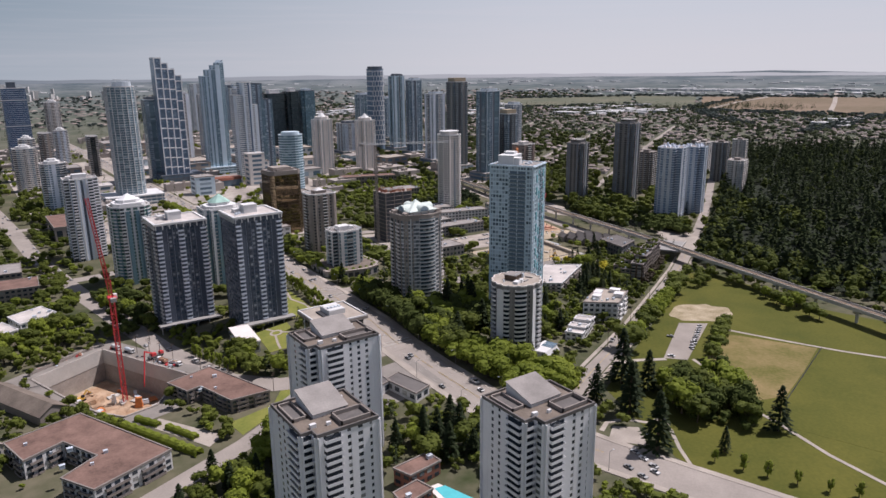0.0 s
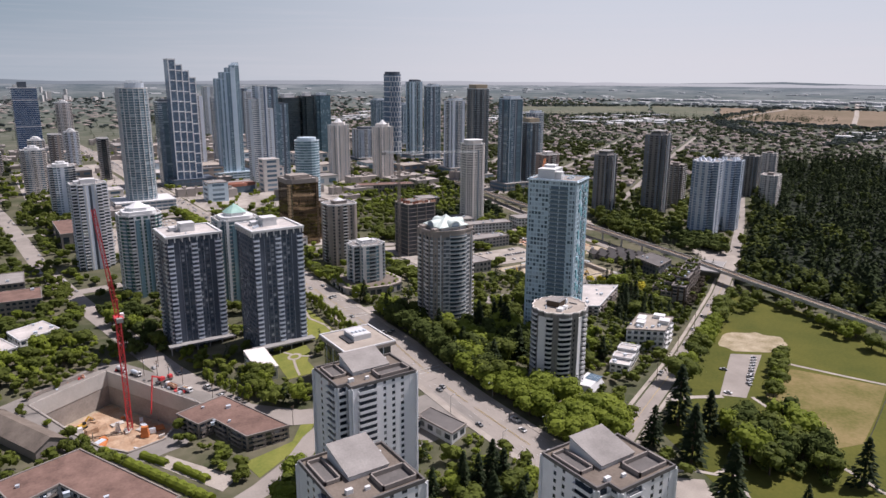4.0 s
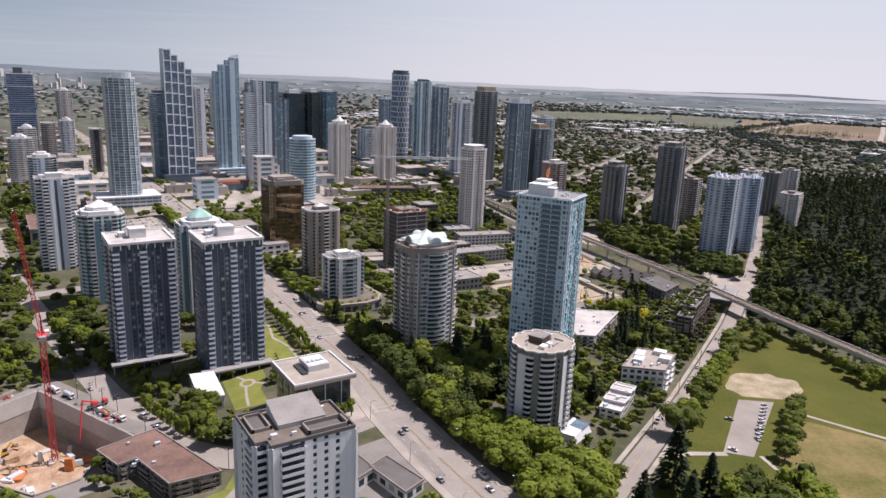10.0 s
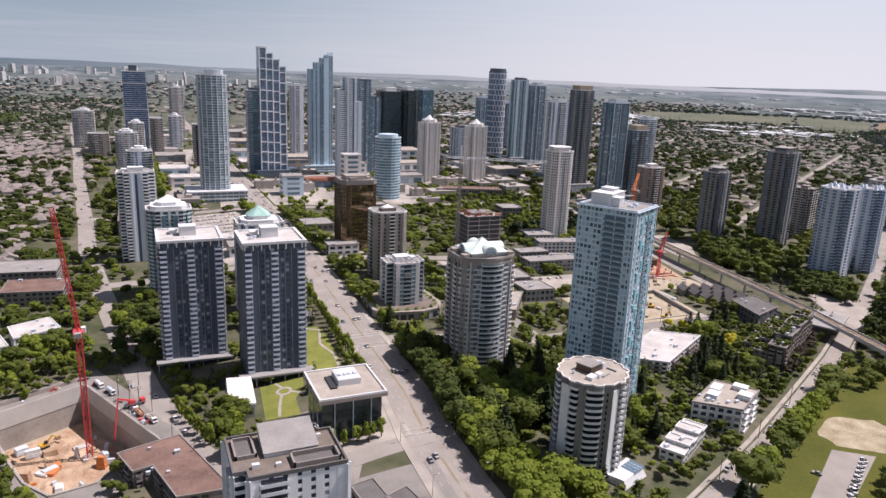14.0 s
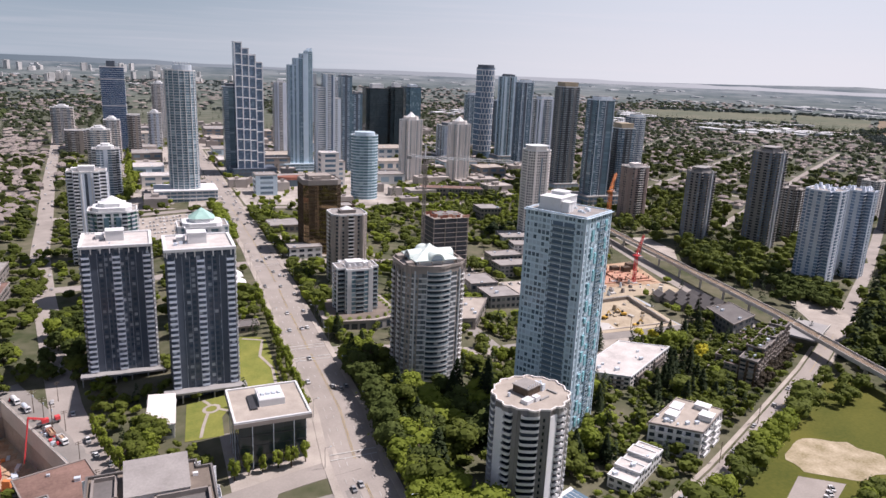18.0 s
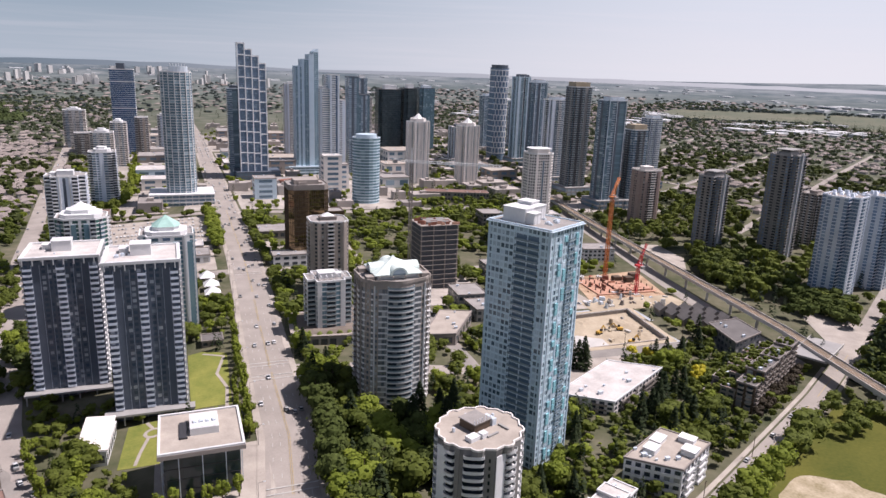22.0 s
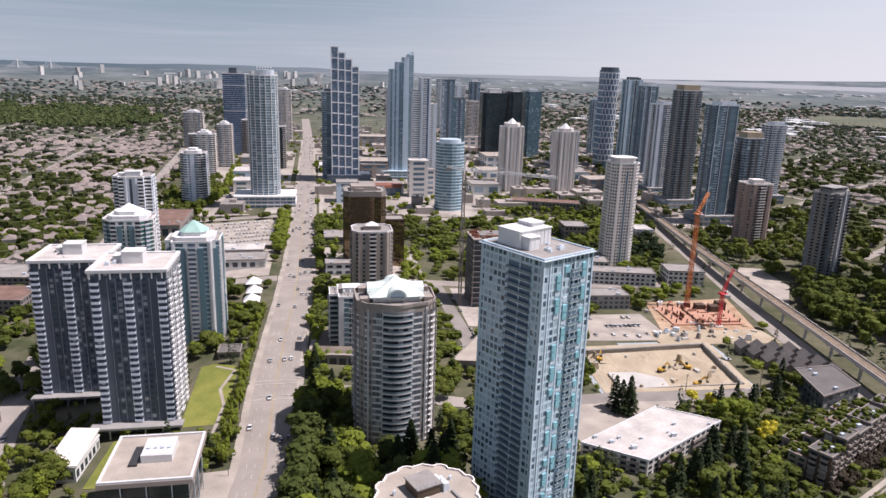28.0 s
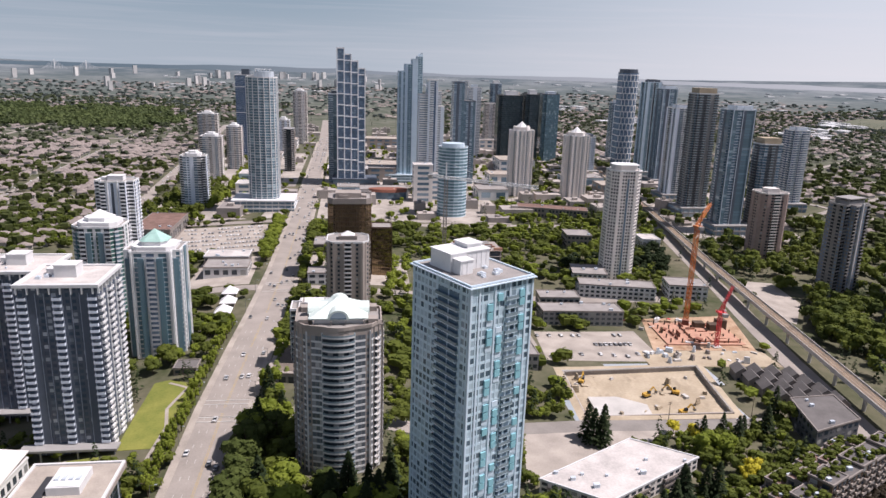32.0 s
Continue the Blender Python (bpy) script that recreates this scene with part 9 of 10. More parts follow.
tree_mass("street_bushes", [(-158, 120), (-148, 118), (-156, 300), (-168, 300)], 50, 5, 10, 138, M["leaf"], "trees lining the side street")
tree_mass("garden_trees", [(-260, 40), (-222, 40), (-226, 330), (-300, 330)], 110, 4, 9, 139, M["leaf"], "garden trees of the old houses")
grove((B,), [(-66, 50), (-34, 50), (-30, 70), (-70, 66)], 8, 9, 12, 38, "courtyard trees")
grove((B,), [(-30, 66), (-14, 66), (-14, 128), (-28, 128)], 9, 7, 10, 39, "garden trees")
tree_mass("garden_bushes", [(-34, 60), (-13, 60), (-13, 130), (-30, 130)], 40, 2.5, 5, 140, M["leafbright"], "clipped garden bushes")
FRONT = [(-140, -174), (-118, -166), (-104, -158), (-100, -210), (-130, -230), (-160, -196)]
grove((C, B), FRONT, 20, 11, 15, 40, "conifers in front of the white blocks", 5)
tree_mass("front_bushes", FRONT, 50, 3, 6, 141, M["leaf"], "dark bushes in front of the white blocks")
FRONT2 = [(-64, -205), (-34, -196), (-22, -232), (-50, -240)]
grove((C, B), FRONT2, 14, 12, 16, 41, "conifers beside the white block", 4.5)
tree_mass("front_bushes", FRONT2, 40, 3, 6, 142, M["leaf"], "dark bushes beside the white block")
grove((B,), [(-30, -262), (-18, -262), (-14, -300), (-28, -304)], 6, 6, 9, 42, "trees beside the avenue")
tree_mass("front_bushes", [(-172, -188), (-142, -174), (-146, -198), (-190, -224), (-230, -206)], 60, 4, 9, 143, M["leaf"], "dark leafy garden in front of the court house")
tree_mass("garden_bushes", [(-256, -146), (-224, -130), (-232, -60), (-262, -70)], 44, 4, 8, 144, M["leafbright"], "bright gardens beside the court house")
tree_mass("pit_bushes", [(-184, -58), (-176, -80), (-166, -94), (-172, -96), (-186, -80), (-192, -60)], 26, 4, 8, 145, M["leaf"], "bushes on the pit edge")
def clipped_hedge(x0, y0, x1, y1, w, h, seed):
    """A long clipped hedge: a rounded core with leaf sprays all over it."""
    rg = random.Random(seed)
    L = math.hypot(x1 - x0, y1 - y0)
    n = int(L / 1.6)
    v, f = [], []
    for i in range(n + 1):
        k = 1 + 0.12 * math.sin(i * 1.7) + rg.uniform(-.06, .06)
        for u, z in ((-0.5, -0.3), (-0.52, 0.62), (-0.3, 0.92), (0.3, 0.92), (0.52, 0.62), (0.5, -0.3)):
            v.append((i * L / n, u * w * k, z * h * k))
    for i in range(n):
        for a in range(5):
            f.append((i * 6 + a, i * 6 + a + 1, i * 6 + a + 7, i * 6 + a + 6))
    for _ in range(int(L * 16)):
        a = rg.uniform(0.1, 3.04)
        p = Vector((rg.uniform(0, L), 0.5 * w * 1.03 * math.cos(a), h * (0.25 + 0.72 * math.sin(a))))
        d = Vector((0, math.cos(a), math.sin(a) + 0.2)) + Vector((rg.uniform(-.6, .6), rg.uniform(-.4, .4), rg.uniform(-.3, .4)))
        d.normalize()
        q = d.cross(Vector((0.9, 0.2, 0.4))).normalized() * rg.uniform(0.2, 0.45)
        r = d.cross(q).normalized() * rg.uniform(0.2, 0.45)
        c = len(v)
        v += [tuple(p + e) for e in (q, r, -q, -r)]
        f.append((c, c + 1, c + 2, c + 3))
    ob = tagged(new("hedge", mesh_from("hedge", v, f, M["leafbright"])), "long clipped bright green hedge beside the brown-roofed house", "hedge", "clipped hedges")
    ob.matrix_basis = pose(x0, y0, min(gz(x0, y0), gz(x1, y1)), 0, 0, math.degrees(math.atan2(y1 - y0, x1 - x0)))


clipped_hedge(-171, -84, -139, -152, 4.2, 3.6, 45)
clipped_hedge(-156, -98, -148, -112, 3.4, 3.0, 46)
clipped_hedge(-145, -116, -136, -136, 3.4, 3.0, 47)
rng = random.Random(45)
places = []
for x, y, z in DECKS:
    for _ in range(14):
        h = rng.uniform(1.6, 4.2)
        places.append((x + rng.uniform(-5.5, 5.5), y + rng.uniform(-4, 4), z, rng.uniform(0, 6), h, h))
lv, lf = leaf_cloud(random.Random(91), 0.5, 0.45, 0.4, 22, 0.13, 2, False)
merged("deck_plants", lv, lf, places, M["leaf"], "plants and small trees on the terraced decks", "plants", leaves=1)
# between the railway and the far towers
tree_mass("viaduct_wood", [(398, 30), (400, 60), (440, 130), (476, 160), (430, 172), (398, 130), (388, 90)], 40, 13, 19, 146, M["leaf"], "leafy wood between viaduct and towers", 220, 0.07)
tree_mass("viaduct_wood", [(420, -20), (430, -6), (470, 22), (462, 44), (420, 50), (400, 24)], 36, 13, 18, 147, M["forestleaf"], "leafy wood beside the park street", 220, 0.07)
tree_mass("viaduct_wood", [(420, 190), (436, 180), (450, 260), (540, 240), (560, 290), (440, 300)], 44, 12, 17, 149, M["leaf"], "leafy wood round the far towers", 150, 0.085)
tree_mass("courtyard_wood", [(310, 250), (352, 250), (380, 330), (356, 326), (320, 300), (276, 300), (250, 270)], 50, 9, 15, 148, M["needle"], "dark trees among the apartment houses", 180, 0.08)
tree_mass("lane_trees", [(92, 190), (108, 190), (116, 290), (96, 290)], 22, 8, 12, 150, M["leafbright"], "bright trees beside the bronze tower", 180, 0.08)
tree_mass("lane_trees", [(170, 150), (196, 150), (200, 240), (150, 240), (150, 190)], 36, 8, 13, 151, M["leaf"], "dark trees behind the unfinished building", 180, 0.08)
tree_mass("yard_trees", [(80, -20), (112, -14), (112, 20), (84, 20)], 14, 8, 12, 152, M["leaf"], "trees in the yard behind the domed tower", 180, 0.08)
tree_mass("yard_trees", [(300, 250), (240, 260), (200, 300), (260, 420), (330, 420)], 70, 7, 12, 153, M["leaf"], "trees round the low apartment houses", 130, 0.09)
tree_mass("shop_trees", [(30, 230), (50, 230), (60, 420), (34, 420)], 36, 6, 10, 154, M["leafbright"], "bright trees by the shops", 130, 0.09)
tree_mass("shop_trees", [(110, 300), (230, 300), (230, 420), (100, 420)], 70, 6, 11, 155, M["leaf"], "trees between the blocks", 130, 0.09)
tree_mass("tower_trees", [(-98, 455), (-84, 640), (-92, 1000), (-100, 1010), (-100, 640), (-100, 470)], 80, 9, 14, 157, M["leafbright"], "green belt of trees beside the pale towers", 120, 0.09)
tree_mass("tower_trees", [(-160, 440), (-100, 440), (-90, 560), (-110, 720), (-165, 600)], 90, 10, 15, 156, M["leaf"], "dark trees round the pale towers", 120, 0.09)

# ---- gardens and trees between everything ----
CELL, GX0, GY0, GNX, GNY = 2.0, -340.0, -340.0, 480, 440
taken = np.zeros((GNX, GNY), bool)


def claim(pts, grow=0.0):
    """Mark a convex outline on the plan as built on."""
    p = np.array(pts)
    lo, hi = p.min(0) - grow, p.max(0) + grow
    i0, j0 = max(0, int((lo[0] - GX0) / CELL)), max(0, int((lo[1] - GY0) / CELL))
    i1, j1 = min(GNX, int((hi[0] - GX0) / CELL) + 2), min(GNY, int((hi[1] - GY0) / CELL) + 2)
    if i0 >= i1 or j0 >= j1:
        return
    xx, yy = np.meshgrid(GX0 + (np.arange(i0, i1) + 0.5) * CELL, GY0 + (np.arange(j0, j1) + 0.5) * CELL, indexing="ij")
    ok = np.ones(xx.shape, bool)
    area = sum(p[k - 1][0] * p[k][1] - p[k][0] * p[k - 1][1] for k in range(len(p)))
    for k in range(len(p)):
        a, b = p[k - 1], p[k]
        e = b - a
        n = math.hypot(*e)
        if n > 1e-6:
            side = (e[0] * (yy - a[1]) - e[1] * (xx - a[0])) / n * (1 if area > 0 else -1)
            ok &= side > -grow
    taken[i0:i1, j0:j1] |= ok


def hull(points):
    points = sorted(set((round(x, 1), round(y, 1)) for x, y in points))
    out = []
    for run in (points, points[::-1]):
        part_hull = []
        for p in run:
            while len(part_hull) > 1 and (part_hull[-1][0] - part_hull[-2][0]) * (p[1] - part_hull[-2][1]) - (part_hull[-1][1] - part_hull[-2][1]) * (p[0] - part_hull[-2][0]) <= 0:
                part_hull.pop()
            part_hull.append(p)
        out += part_hull[:-1]
    return out


bpy.context.view_layer.update()
for o in list(bpy.data.objects):
    if o.parent is None and o.get("category") in ("building", "house", "kiosk", "pool"):
        pts = []
        for c in o.children:
            if c.type == 'MESH' and c.name.split(".")[0] in ("wall", "podium", "core", "roof", "entrance_hall", "floor_slab", "roof_slab", "basin"):
                m = c.matrix_world
                pts += [(v.x, v.y) for v in (m @ Vector(b) for b in c.bound_box)] if len(c.data.vertices) > 400 else [(v.x, v.y) for v in (m @ u.co for u in c.data.vertices)]
        if len(pts) > 2:
            claim(hull(pts), 3.0)
    elif o.type == 'MESH' and o.parent is None and o.get("kind") == "structure" and o.name.split(".")[0] not in ("ground", "field", "pit_left_rim") and len(o.data.polygons) < 4000:
        m = o.matrix_world
        for f in o.data.polygons:
            if f.normal.z > 0.5:
                claim([(v.x, v.y) for v in (m @ o.data.vertices[i].co for i in f.vertices)], 2.6 if o.name.startswith("road") else 1.6)
for (x0, y0), (x1, y1) in zip(RAIL, RAIL[1:]):
    d = Vector((x1 - x0, y1 - y0)).normalized() * 7
    claim([(x0 + d.y, y0 - d.x), (x1 + d.y, y1 - d.x), (x1 - d.y, y1 + d.x), (x0 - d.y, y0 + d.x)])
claim([(-116, -60), (-152, 19), (-140, 34), (-100, -50)])
for p in (PIT_LEFT, PIT_RIGHT):
    claim(p, 3)
claim([(-172, -82), (-140, -156), (-124, -142), (-148, -78)])


def free(x, y):
    i, j = int((x - GX0) / CELL), int((y - GY0) / CELL)
    return 0 <= i < GNX and 0 <= j < GNY and not taken[i, j]


def fill(seed, n, box4, lush, h0, h1, mat, proto, label, name="garden_trees"):
    def test(x, y):
        return free(x, y) and noise.noise((x * 0.03, y * 0.03, seed * 0.37)) > lush
    merged(name, proto[0], proto[1], scatter(n, test, box4, h0, h1, seed), mat, label, "trees", leaves=2 if proto is THINCONE else 1)


NEARBUSH, MIDBUSH, THINCONE = small_cloud(21, 58, 0.088, 3, False), small_cloud(22, 22, 0.125, 3, False), small_cone(23, 50)
fill(301, 560, (-130, 330, -330, 30), -0.15, 5, 11, M["leaf"], NEARBUSH, "leafy garden trees between the towers")
fill(302, 420, (-130, 330, -330, 30), -0.05, 3, 7, M["leafbright"], NEARBUSH, "bright garden bushes between the towers")
fill(313, 240, (84, 330, -175, -15), -1, 4, 10, M["leaf"], NEARBUSH, "leafy gardens of the apartment houses")
fill(314, 120, (84, 330, -175, -15), -1, 2.5, 6, M["leafbright"], NEARBUSH, "bright garden bushes of the apartment houses")
fill(303, 120, (-100, 330, -240, 60), 0.0, 9, 16, M["needle"], THINCONE, "dark garden conifers between the towers", "garden_conifers")
fill(315, 90, (-240, -120, -100, 50), -1, 4, 8, M["leaf"], NEARBUSH, "bushes and small trees on the pit edge")
fill(304, 560, (-340, -100, -330, 120), -0.45, 5, 11, M["leaf"], NEARBUSH, "dense garden trees round the old houses")
fill(305, 300, (-340, -100, -330, 120), -0.1, 3, 7, M["leafbright"], NEARBUSH, "bright bushes round the old houses")
fill(306, 760, (-340, 20, 100, 530), -0.3, 7, 14, M["leaf"], MIDBUSH, "garden trees beside the shops and side streets")
fill(307, 260, (-340, 20, 100, 530), -0.05, 6, 11, M["leafbright"], MIDBUSH, "bright garden trees beside the side streets")
fill(308, 460, (20, 340, 20, 530), -0.05, 8, 15, M["leaf"], MIDBUSH, "garden trees between the apartment houses")
fill(309, 380, (20, 340, 20, 530), -0.1, 7, 13, M["leafbright"], MIDBUSH, "bright garden trees between the apartment houses")
fill(310, 200, (20, 500, 20, 530), 0.0, 9, 16, M["needle"], THINCONE, "dark conifers between the apartment houses", "garden_conifers")
fill(316, 150, (330, 615, -90, 530), -0.1, 10, 20, M["needle"], THINCONE, "dark conifers between viaduct and far towers", "garden_conifers")
fill(311, 240, (384, 615, -60, 530), -0.3, 12, 20, M["leaf"], NEARBUSH, "leafy wood between viaduct and far towers")
fill(312, 150, (384, 615, -60, 530), -0.2, 10, 18, M["forestleaf"], NEARBUSH, "bright trees between viaduct and far towers")

# ---- masses of far vegetation and houses ----
def forest_side(x, y):
    """The wood right of the park street."""
    edge = np.interp(x, (335, 420, 560, 760, 1000, 2400), (-82, -40, 44, 172, 312, 1130))
    return x > 335 and y < edge and (x - 1228) * 0.465 + (y - 361) * 0.885 < 30 * math.sin(x * 0.013) + 18 * math.sin(y * 0.05)


forest_v, forest_f = small_cone(3, 34, 1.6)
merged("forest_conifers", forest_v, forest_f, scatter(3300, forest_side, (335, 1480, -420, 400), 15, 29, 51), M["forest"], "dense dark conifer forest beside the park", "forest", leaves=2)
wv, wf = small_cloud(31, 40, 0.11, 3)
merged("forest_broadleaves", wv, wf, scatter(420, forest_side, (335, 1300, -330, 370), 12, 19, 52), M["forestleaf"], "broadleaf trees mixed into the conifer forest", "forest", leaves=1)
lv, lf = small_cloud(5, 70, 0.08, 4)
merged("forest_edge_trees", lv, lf, scatter(220, lambda x, y: forest_side(x, y) and (x < 400 or not forest_side(x - 8, y + 16)), (335, 900, -330, 260), 11, 17, 53), M["leaf"], "broadleaf trees along the forest edge", "trees", leaves=1)

TOWERS = [(o.location.x, o.location.y) for o in bpy.data.objects if o.parent is None and o.get("category") == "building"]
ROADS = [AVENUE, SIDE, PARKROAD, RAIL, [(-230, 330), (-900, 520)], [(-235, 560), (-1000, 800)], [(-240, 800), (-1100, 1150)], [(-260, 1150), (-1200, 1600)], [(-330, 250), (-420, 1500)], [(-560, 300), (-700, 1700)], [(-800, 350), (-1000, 1800)],
         [(480, 380), (1300, 900)], [(560, 250), (1500, 820)], [(520, 560), (1300, 1200)], [(760, 330), (560, 1000)], [(1040, 420), (800, 1300)], [(-160, 196), (330, 190)], [(-180, 430), (330, 430)]]


def road_gap(x, y):
    best = 1e9
    for line_pts in ROADS:
        for (x0, y0), (x1, y1) in zip(line_pts, line_pts[1:]):
            dx, dy = x1 - x0, y1 - y0
            u = max(0, min(1, ((x - x0) * dx + (y - y0) * dy) / (dx * dx + dy * dy)))
            best = min(best, (x - x0 - u * dx) ** 2 + (y - y0 - u * dy) ** 2)
    return math.sqrt(best)


FIELDS = ([(2010, 1090), (2165, 560), (2420, 640), (2900, 870), (2560, 1480), (2300, 1300)], [(1990, 1100), (2280, 1310), (2540, 1500), (2440, 1760), (2070, 1440)], [(1500, 1750), (2060, 1450), (2430, 1770), (1930, 2080)])


def suburb(x, y):
    if x > 1450 and any(inside(p, x, y) for p in FIELDS):
        return False
    if forest_side(x, y) or (x > 330 and y < 150):
        return False
    if -215 < x < 560 and y < 420 or y < 60:
        return False
    if any((x - a) ** 2 + (y - b) ** 2 < 32 ** 2 for a, b in TOWERS):
        return False
    return road_gap(x, y) > 11


def WOODS(x, y):
    n = noise.noise((x * 0.006, y * 0.006, 5.1))
    return x < -400 - 0.12 * (y - 1500) + 80 * n and 1440 - 0.2 * (x + 560) + 80 * n < y < 2080 + 0.1 * x + 220 * n and noise.noise((x * 0.012, y * 0.012, 9.3)) > -0.42


# houses
def house_mesh():
    v = [(-5, -6, -1), (5, -6, -1), (5, 6, -1), (-5, 6, -1), (-5, -6, 4.5), (5, -6, 4.5), (5, 6, 4.5), (-5, 6, 4.5)]
    f = [(0, 1, 5, 4), (1, 2, 6, 5), (2, 3, 7, 6), (3, 0, 4, 7)]
    r = [(-5.7, -6.7, 4.2), (5.7, -6.7, 4.2), (5.7, 6.7, 4.2), (-5.7, 6.7, 4.2), (0, -3.2, 7.0), (0, 3.2, 7.0)]
    rf = [(0, 1, 4, 4), (1, 2, 5, 4), (2, 3, 5, 5), (3, 0, 4, 5)]
    return v, f, r, [(0, 1, 4, 4), (1, 2, 5, 4), (2, 3, 5, 5), (3, 0, 4, 5)]


rng = random.Random(60)
places, street_turn = [], 0.27
grid_taken = set()
for _ in range(70000):
    if len(places) >= 5600:
        break
    if rng.random() < 0.3:
        x, y = rng.uniform(-800, -175), rng.uniform(90, 1150)
    elif rng.random() < 0.45:
        x, y = rng.uniform(-1500, -190), rng.uniform(120, 2200)
    else:
        x, y = rng.uniform(330, 2000), rng.uniform(240, 2300)
    key = (int(x // 14), int(y // 15))
    if key in grid_taken or not suburb(x, y) or WOODS(x, y):
        continue
    grid_taken.add(key)
    places.append((x, y, gz(x, y), street_turn + rng.choice((0, math.pi / 2)) + rng.uniform(-.05, .05), rng.uniform(0.85, 1.25), rng.uniform(0.8, 1.15)))
places.sort(key=lambda p: p[0] ** 2 + p[1] ** 2)
near_houses, far_houses = places[:90], places[90:]
protos = [gable("house", w, d, h, r, M["wallhouse"], M["roofhouse"], lab, "house", "suburban houses") for w, d, h, r, lab in
          ((10, 13, 4.5, 2.6, "pale suburban house with a shingled gable roof"), (12, 11, 5.5, 2.8, "two-storey suburban house with shingled roof"), (9, 15, 4.2, 2.4, "long low suburban house with shingled roof"))]
for i, (x, y, z, a, s, _) in enumerate(near_houses):
    m = pose(x, y, z, 0, 0, math.degrees(a))
    if i < 3:
        protos[i].matrix_basis = m
    else:
        copy_thing(protos[i % 3], m)
hv, hf, hr, hrf = house_mesh()
merged("distant_house_walls", hv, hf, far_houses, M["wallhouse"], "many pale suburban houses in the distance", "houses")
tri_f = [(0, 1, 4), (1, 2, 5), (1, 5, 4), (2, 3, 5), (3, 0, 4), (3, 4, 5)]
merged("distant_house_roofs", hr, tri_f, far_houses, M["roofhouse"], "shingled roofs of many suburban houses", "houses")
# suburban trees, in the gardens between the houses
def garden(x, y):
    return suburb(x, y) and ((int(x // 14), int(y // 15)) not in grid_taken or (x * 7.3 + y * 3.1) % 1 < 0.2)


tv, tf = small_cloud(6, 16, 0.17, 2, False)
ov, of = small_cloud(9, 5, 0.26, 2, False)
merged("suburb_trees", tv, tf, wide(scatter(1700, garden, (-760, -170, 90, 900), 6, 14, 61), 1.1), M["midleaf"], "garden trees among suburban houses", "trees", leaves=1)
merged("suburb_trees_east", tv, tf, wide(scatter(1500, garden, (320, 1100, 200, 900), 6, 15, 62), 1.1), M["midleaf"], "garden trees among suburban houses", "trees", leaves=1)
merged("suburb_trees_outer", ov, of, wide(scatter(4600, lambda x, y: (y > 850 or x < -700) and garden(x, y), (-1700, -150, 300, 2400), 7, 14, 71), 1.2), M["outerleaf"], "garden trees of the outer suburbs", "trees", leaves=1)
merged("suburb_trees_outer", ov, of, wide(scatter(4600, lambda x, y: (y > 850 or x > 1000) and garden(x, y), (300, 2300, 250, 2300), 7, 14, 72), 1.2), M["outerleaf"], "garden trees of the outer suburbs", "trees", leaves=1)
cv, cf = small_cone(8, 40)
merged("suburb_conifers", cv, cf, scatter(900, suburb, (-1300, 1900, 150, 2000), 10, 19, 63), M["needle"], "scattered conifers among suburban houses", "trees", leaves=2)
merged("town_trees", tv, tf, scatter(760, lambda x, y: road_gap(x, y) > 13 and not any((x - a) ** 2 + (y - b) ** 2 < 26 ** 2 for a, b in TOWERS), (-180, 560, 430, 1300), 6, 11, 64), M["leafbright"], "street and courtyard trees of the town centre", "trees", leaves=1)
merged("school_trees", tv, tf, scatter(260, lambda x, y: road_gap(x, y) > 10 and not any((x - a) ** 2 + (y - b) ** 2 < 22 ** 2 for a, b in TOWERS), (235, 420, 370, 540), 6, 10, 65), M["leafbright"], "bright green trees round the low school", "trees", leaves=1)
merged("valley_woods", ov, of, scatter(2900, WOODS, (-1700, -330, 900, 2300), 11, 20, 66), M["woodleaf"], "broad belt of green woodland beyond the suburb", "forest", leaves=1)
merged("valley_woods", ov, of, scatter(1100, lambda x, y: WOODS(x, y) and noise.noise((x * 0.004, y * 0.004, 2.2)) > -0.1, (-1700, -330, 900, 2300), 12, 20, 75), M["woodleaf"], "bright clumps in the woodland beyond the suburb", "forest", leaves=1)
fv, ff = small_cloud(7, 2, 0.3, 2, False)
def far_land(x, y):
    return 1900 < math.hypot(x, y) < 3400 and y > 200 and not (x > 1500 and 0.12 * x + 350 < y < 0.62 * x + 500 and math.sin(x * 0.004 + y * 0.006) > -0.3) and not any(inside(p, x, y) for p in FIELDS)
merged("distant_trees", fv, ff, wide(scatter(4200, far_land, (-3400, 3400, 200, 3400), 7, 14, 67), 2.0), M["hazeleaf"], "trees of the distant country", "trees", leaves=1)
cv, cf = small_cone(12, 22)
merged("conifer_belt", cv, cf, scatter(700, lambda x, y: abs((x - 1700) * 0.67 + (y - 1500) * 0.74) < 130 + 60 * math.sin(x * 0.02), (1500, 2350, 850, 1750), 16, 28, 76), M["forest"], "belt of dark conifers before the distant plain", "trees", leaves=2)
places = [(x, y, z, a, h / 10 * 1.3, h / 10) for x, y, z, a, h, _ in scatter(2200, far_land, (-3500, 3800, 400, 4000), 7, 14, 68)]
merged("distant_house_roofs_far", hr, tri_f, places, M["roofhouse"], "roofs of far suburbs", "houses")
bv = [(-1, -0.6, 0), (1, -0.6, 0), (1, 0.6, 0), (-1, 0.6, 0), (-1, -0.6, 1), (1, -0.6, 1), (1, 0.6, 1), (-1, 0.6, 1)]
bf = [(4, 5, 6, 7), (0, 1, 5, 4), (1, 2, 6, 5), (2, 3, 7, 6), (3, 0, 4, 7)]
rng = random.Random(74)
shops = []
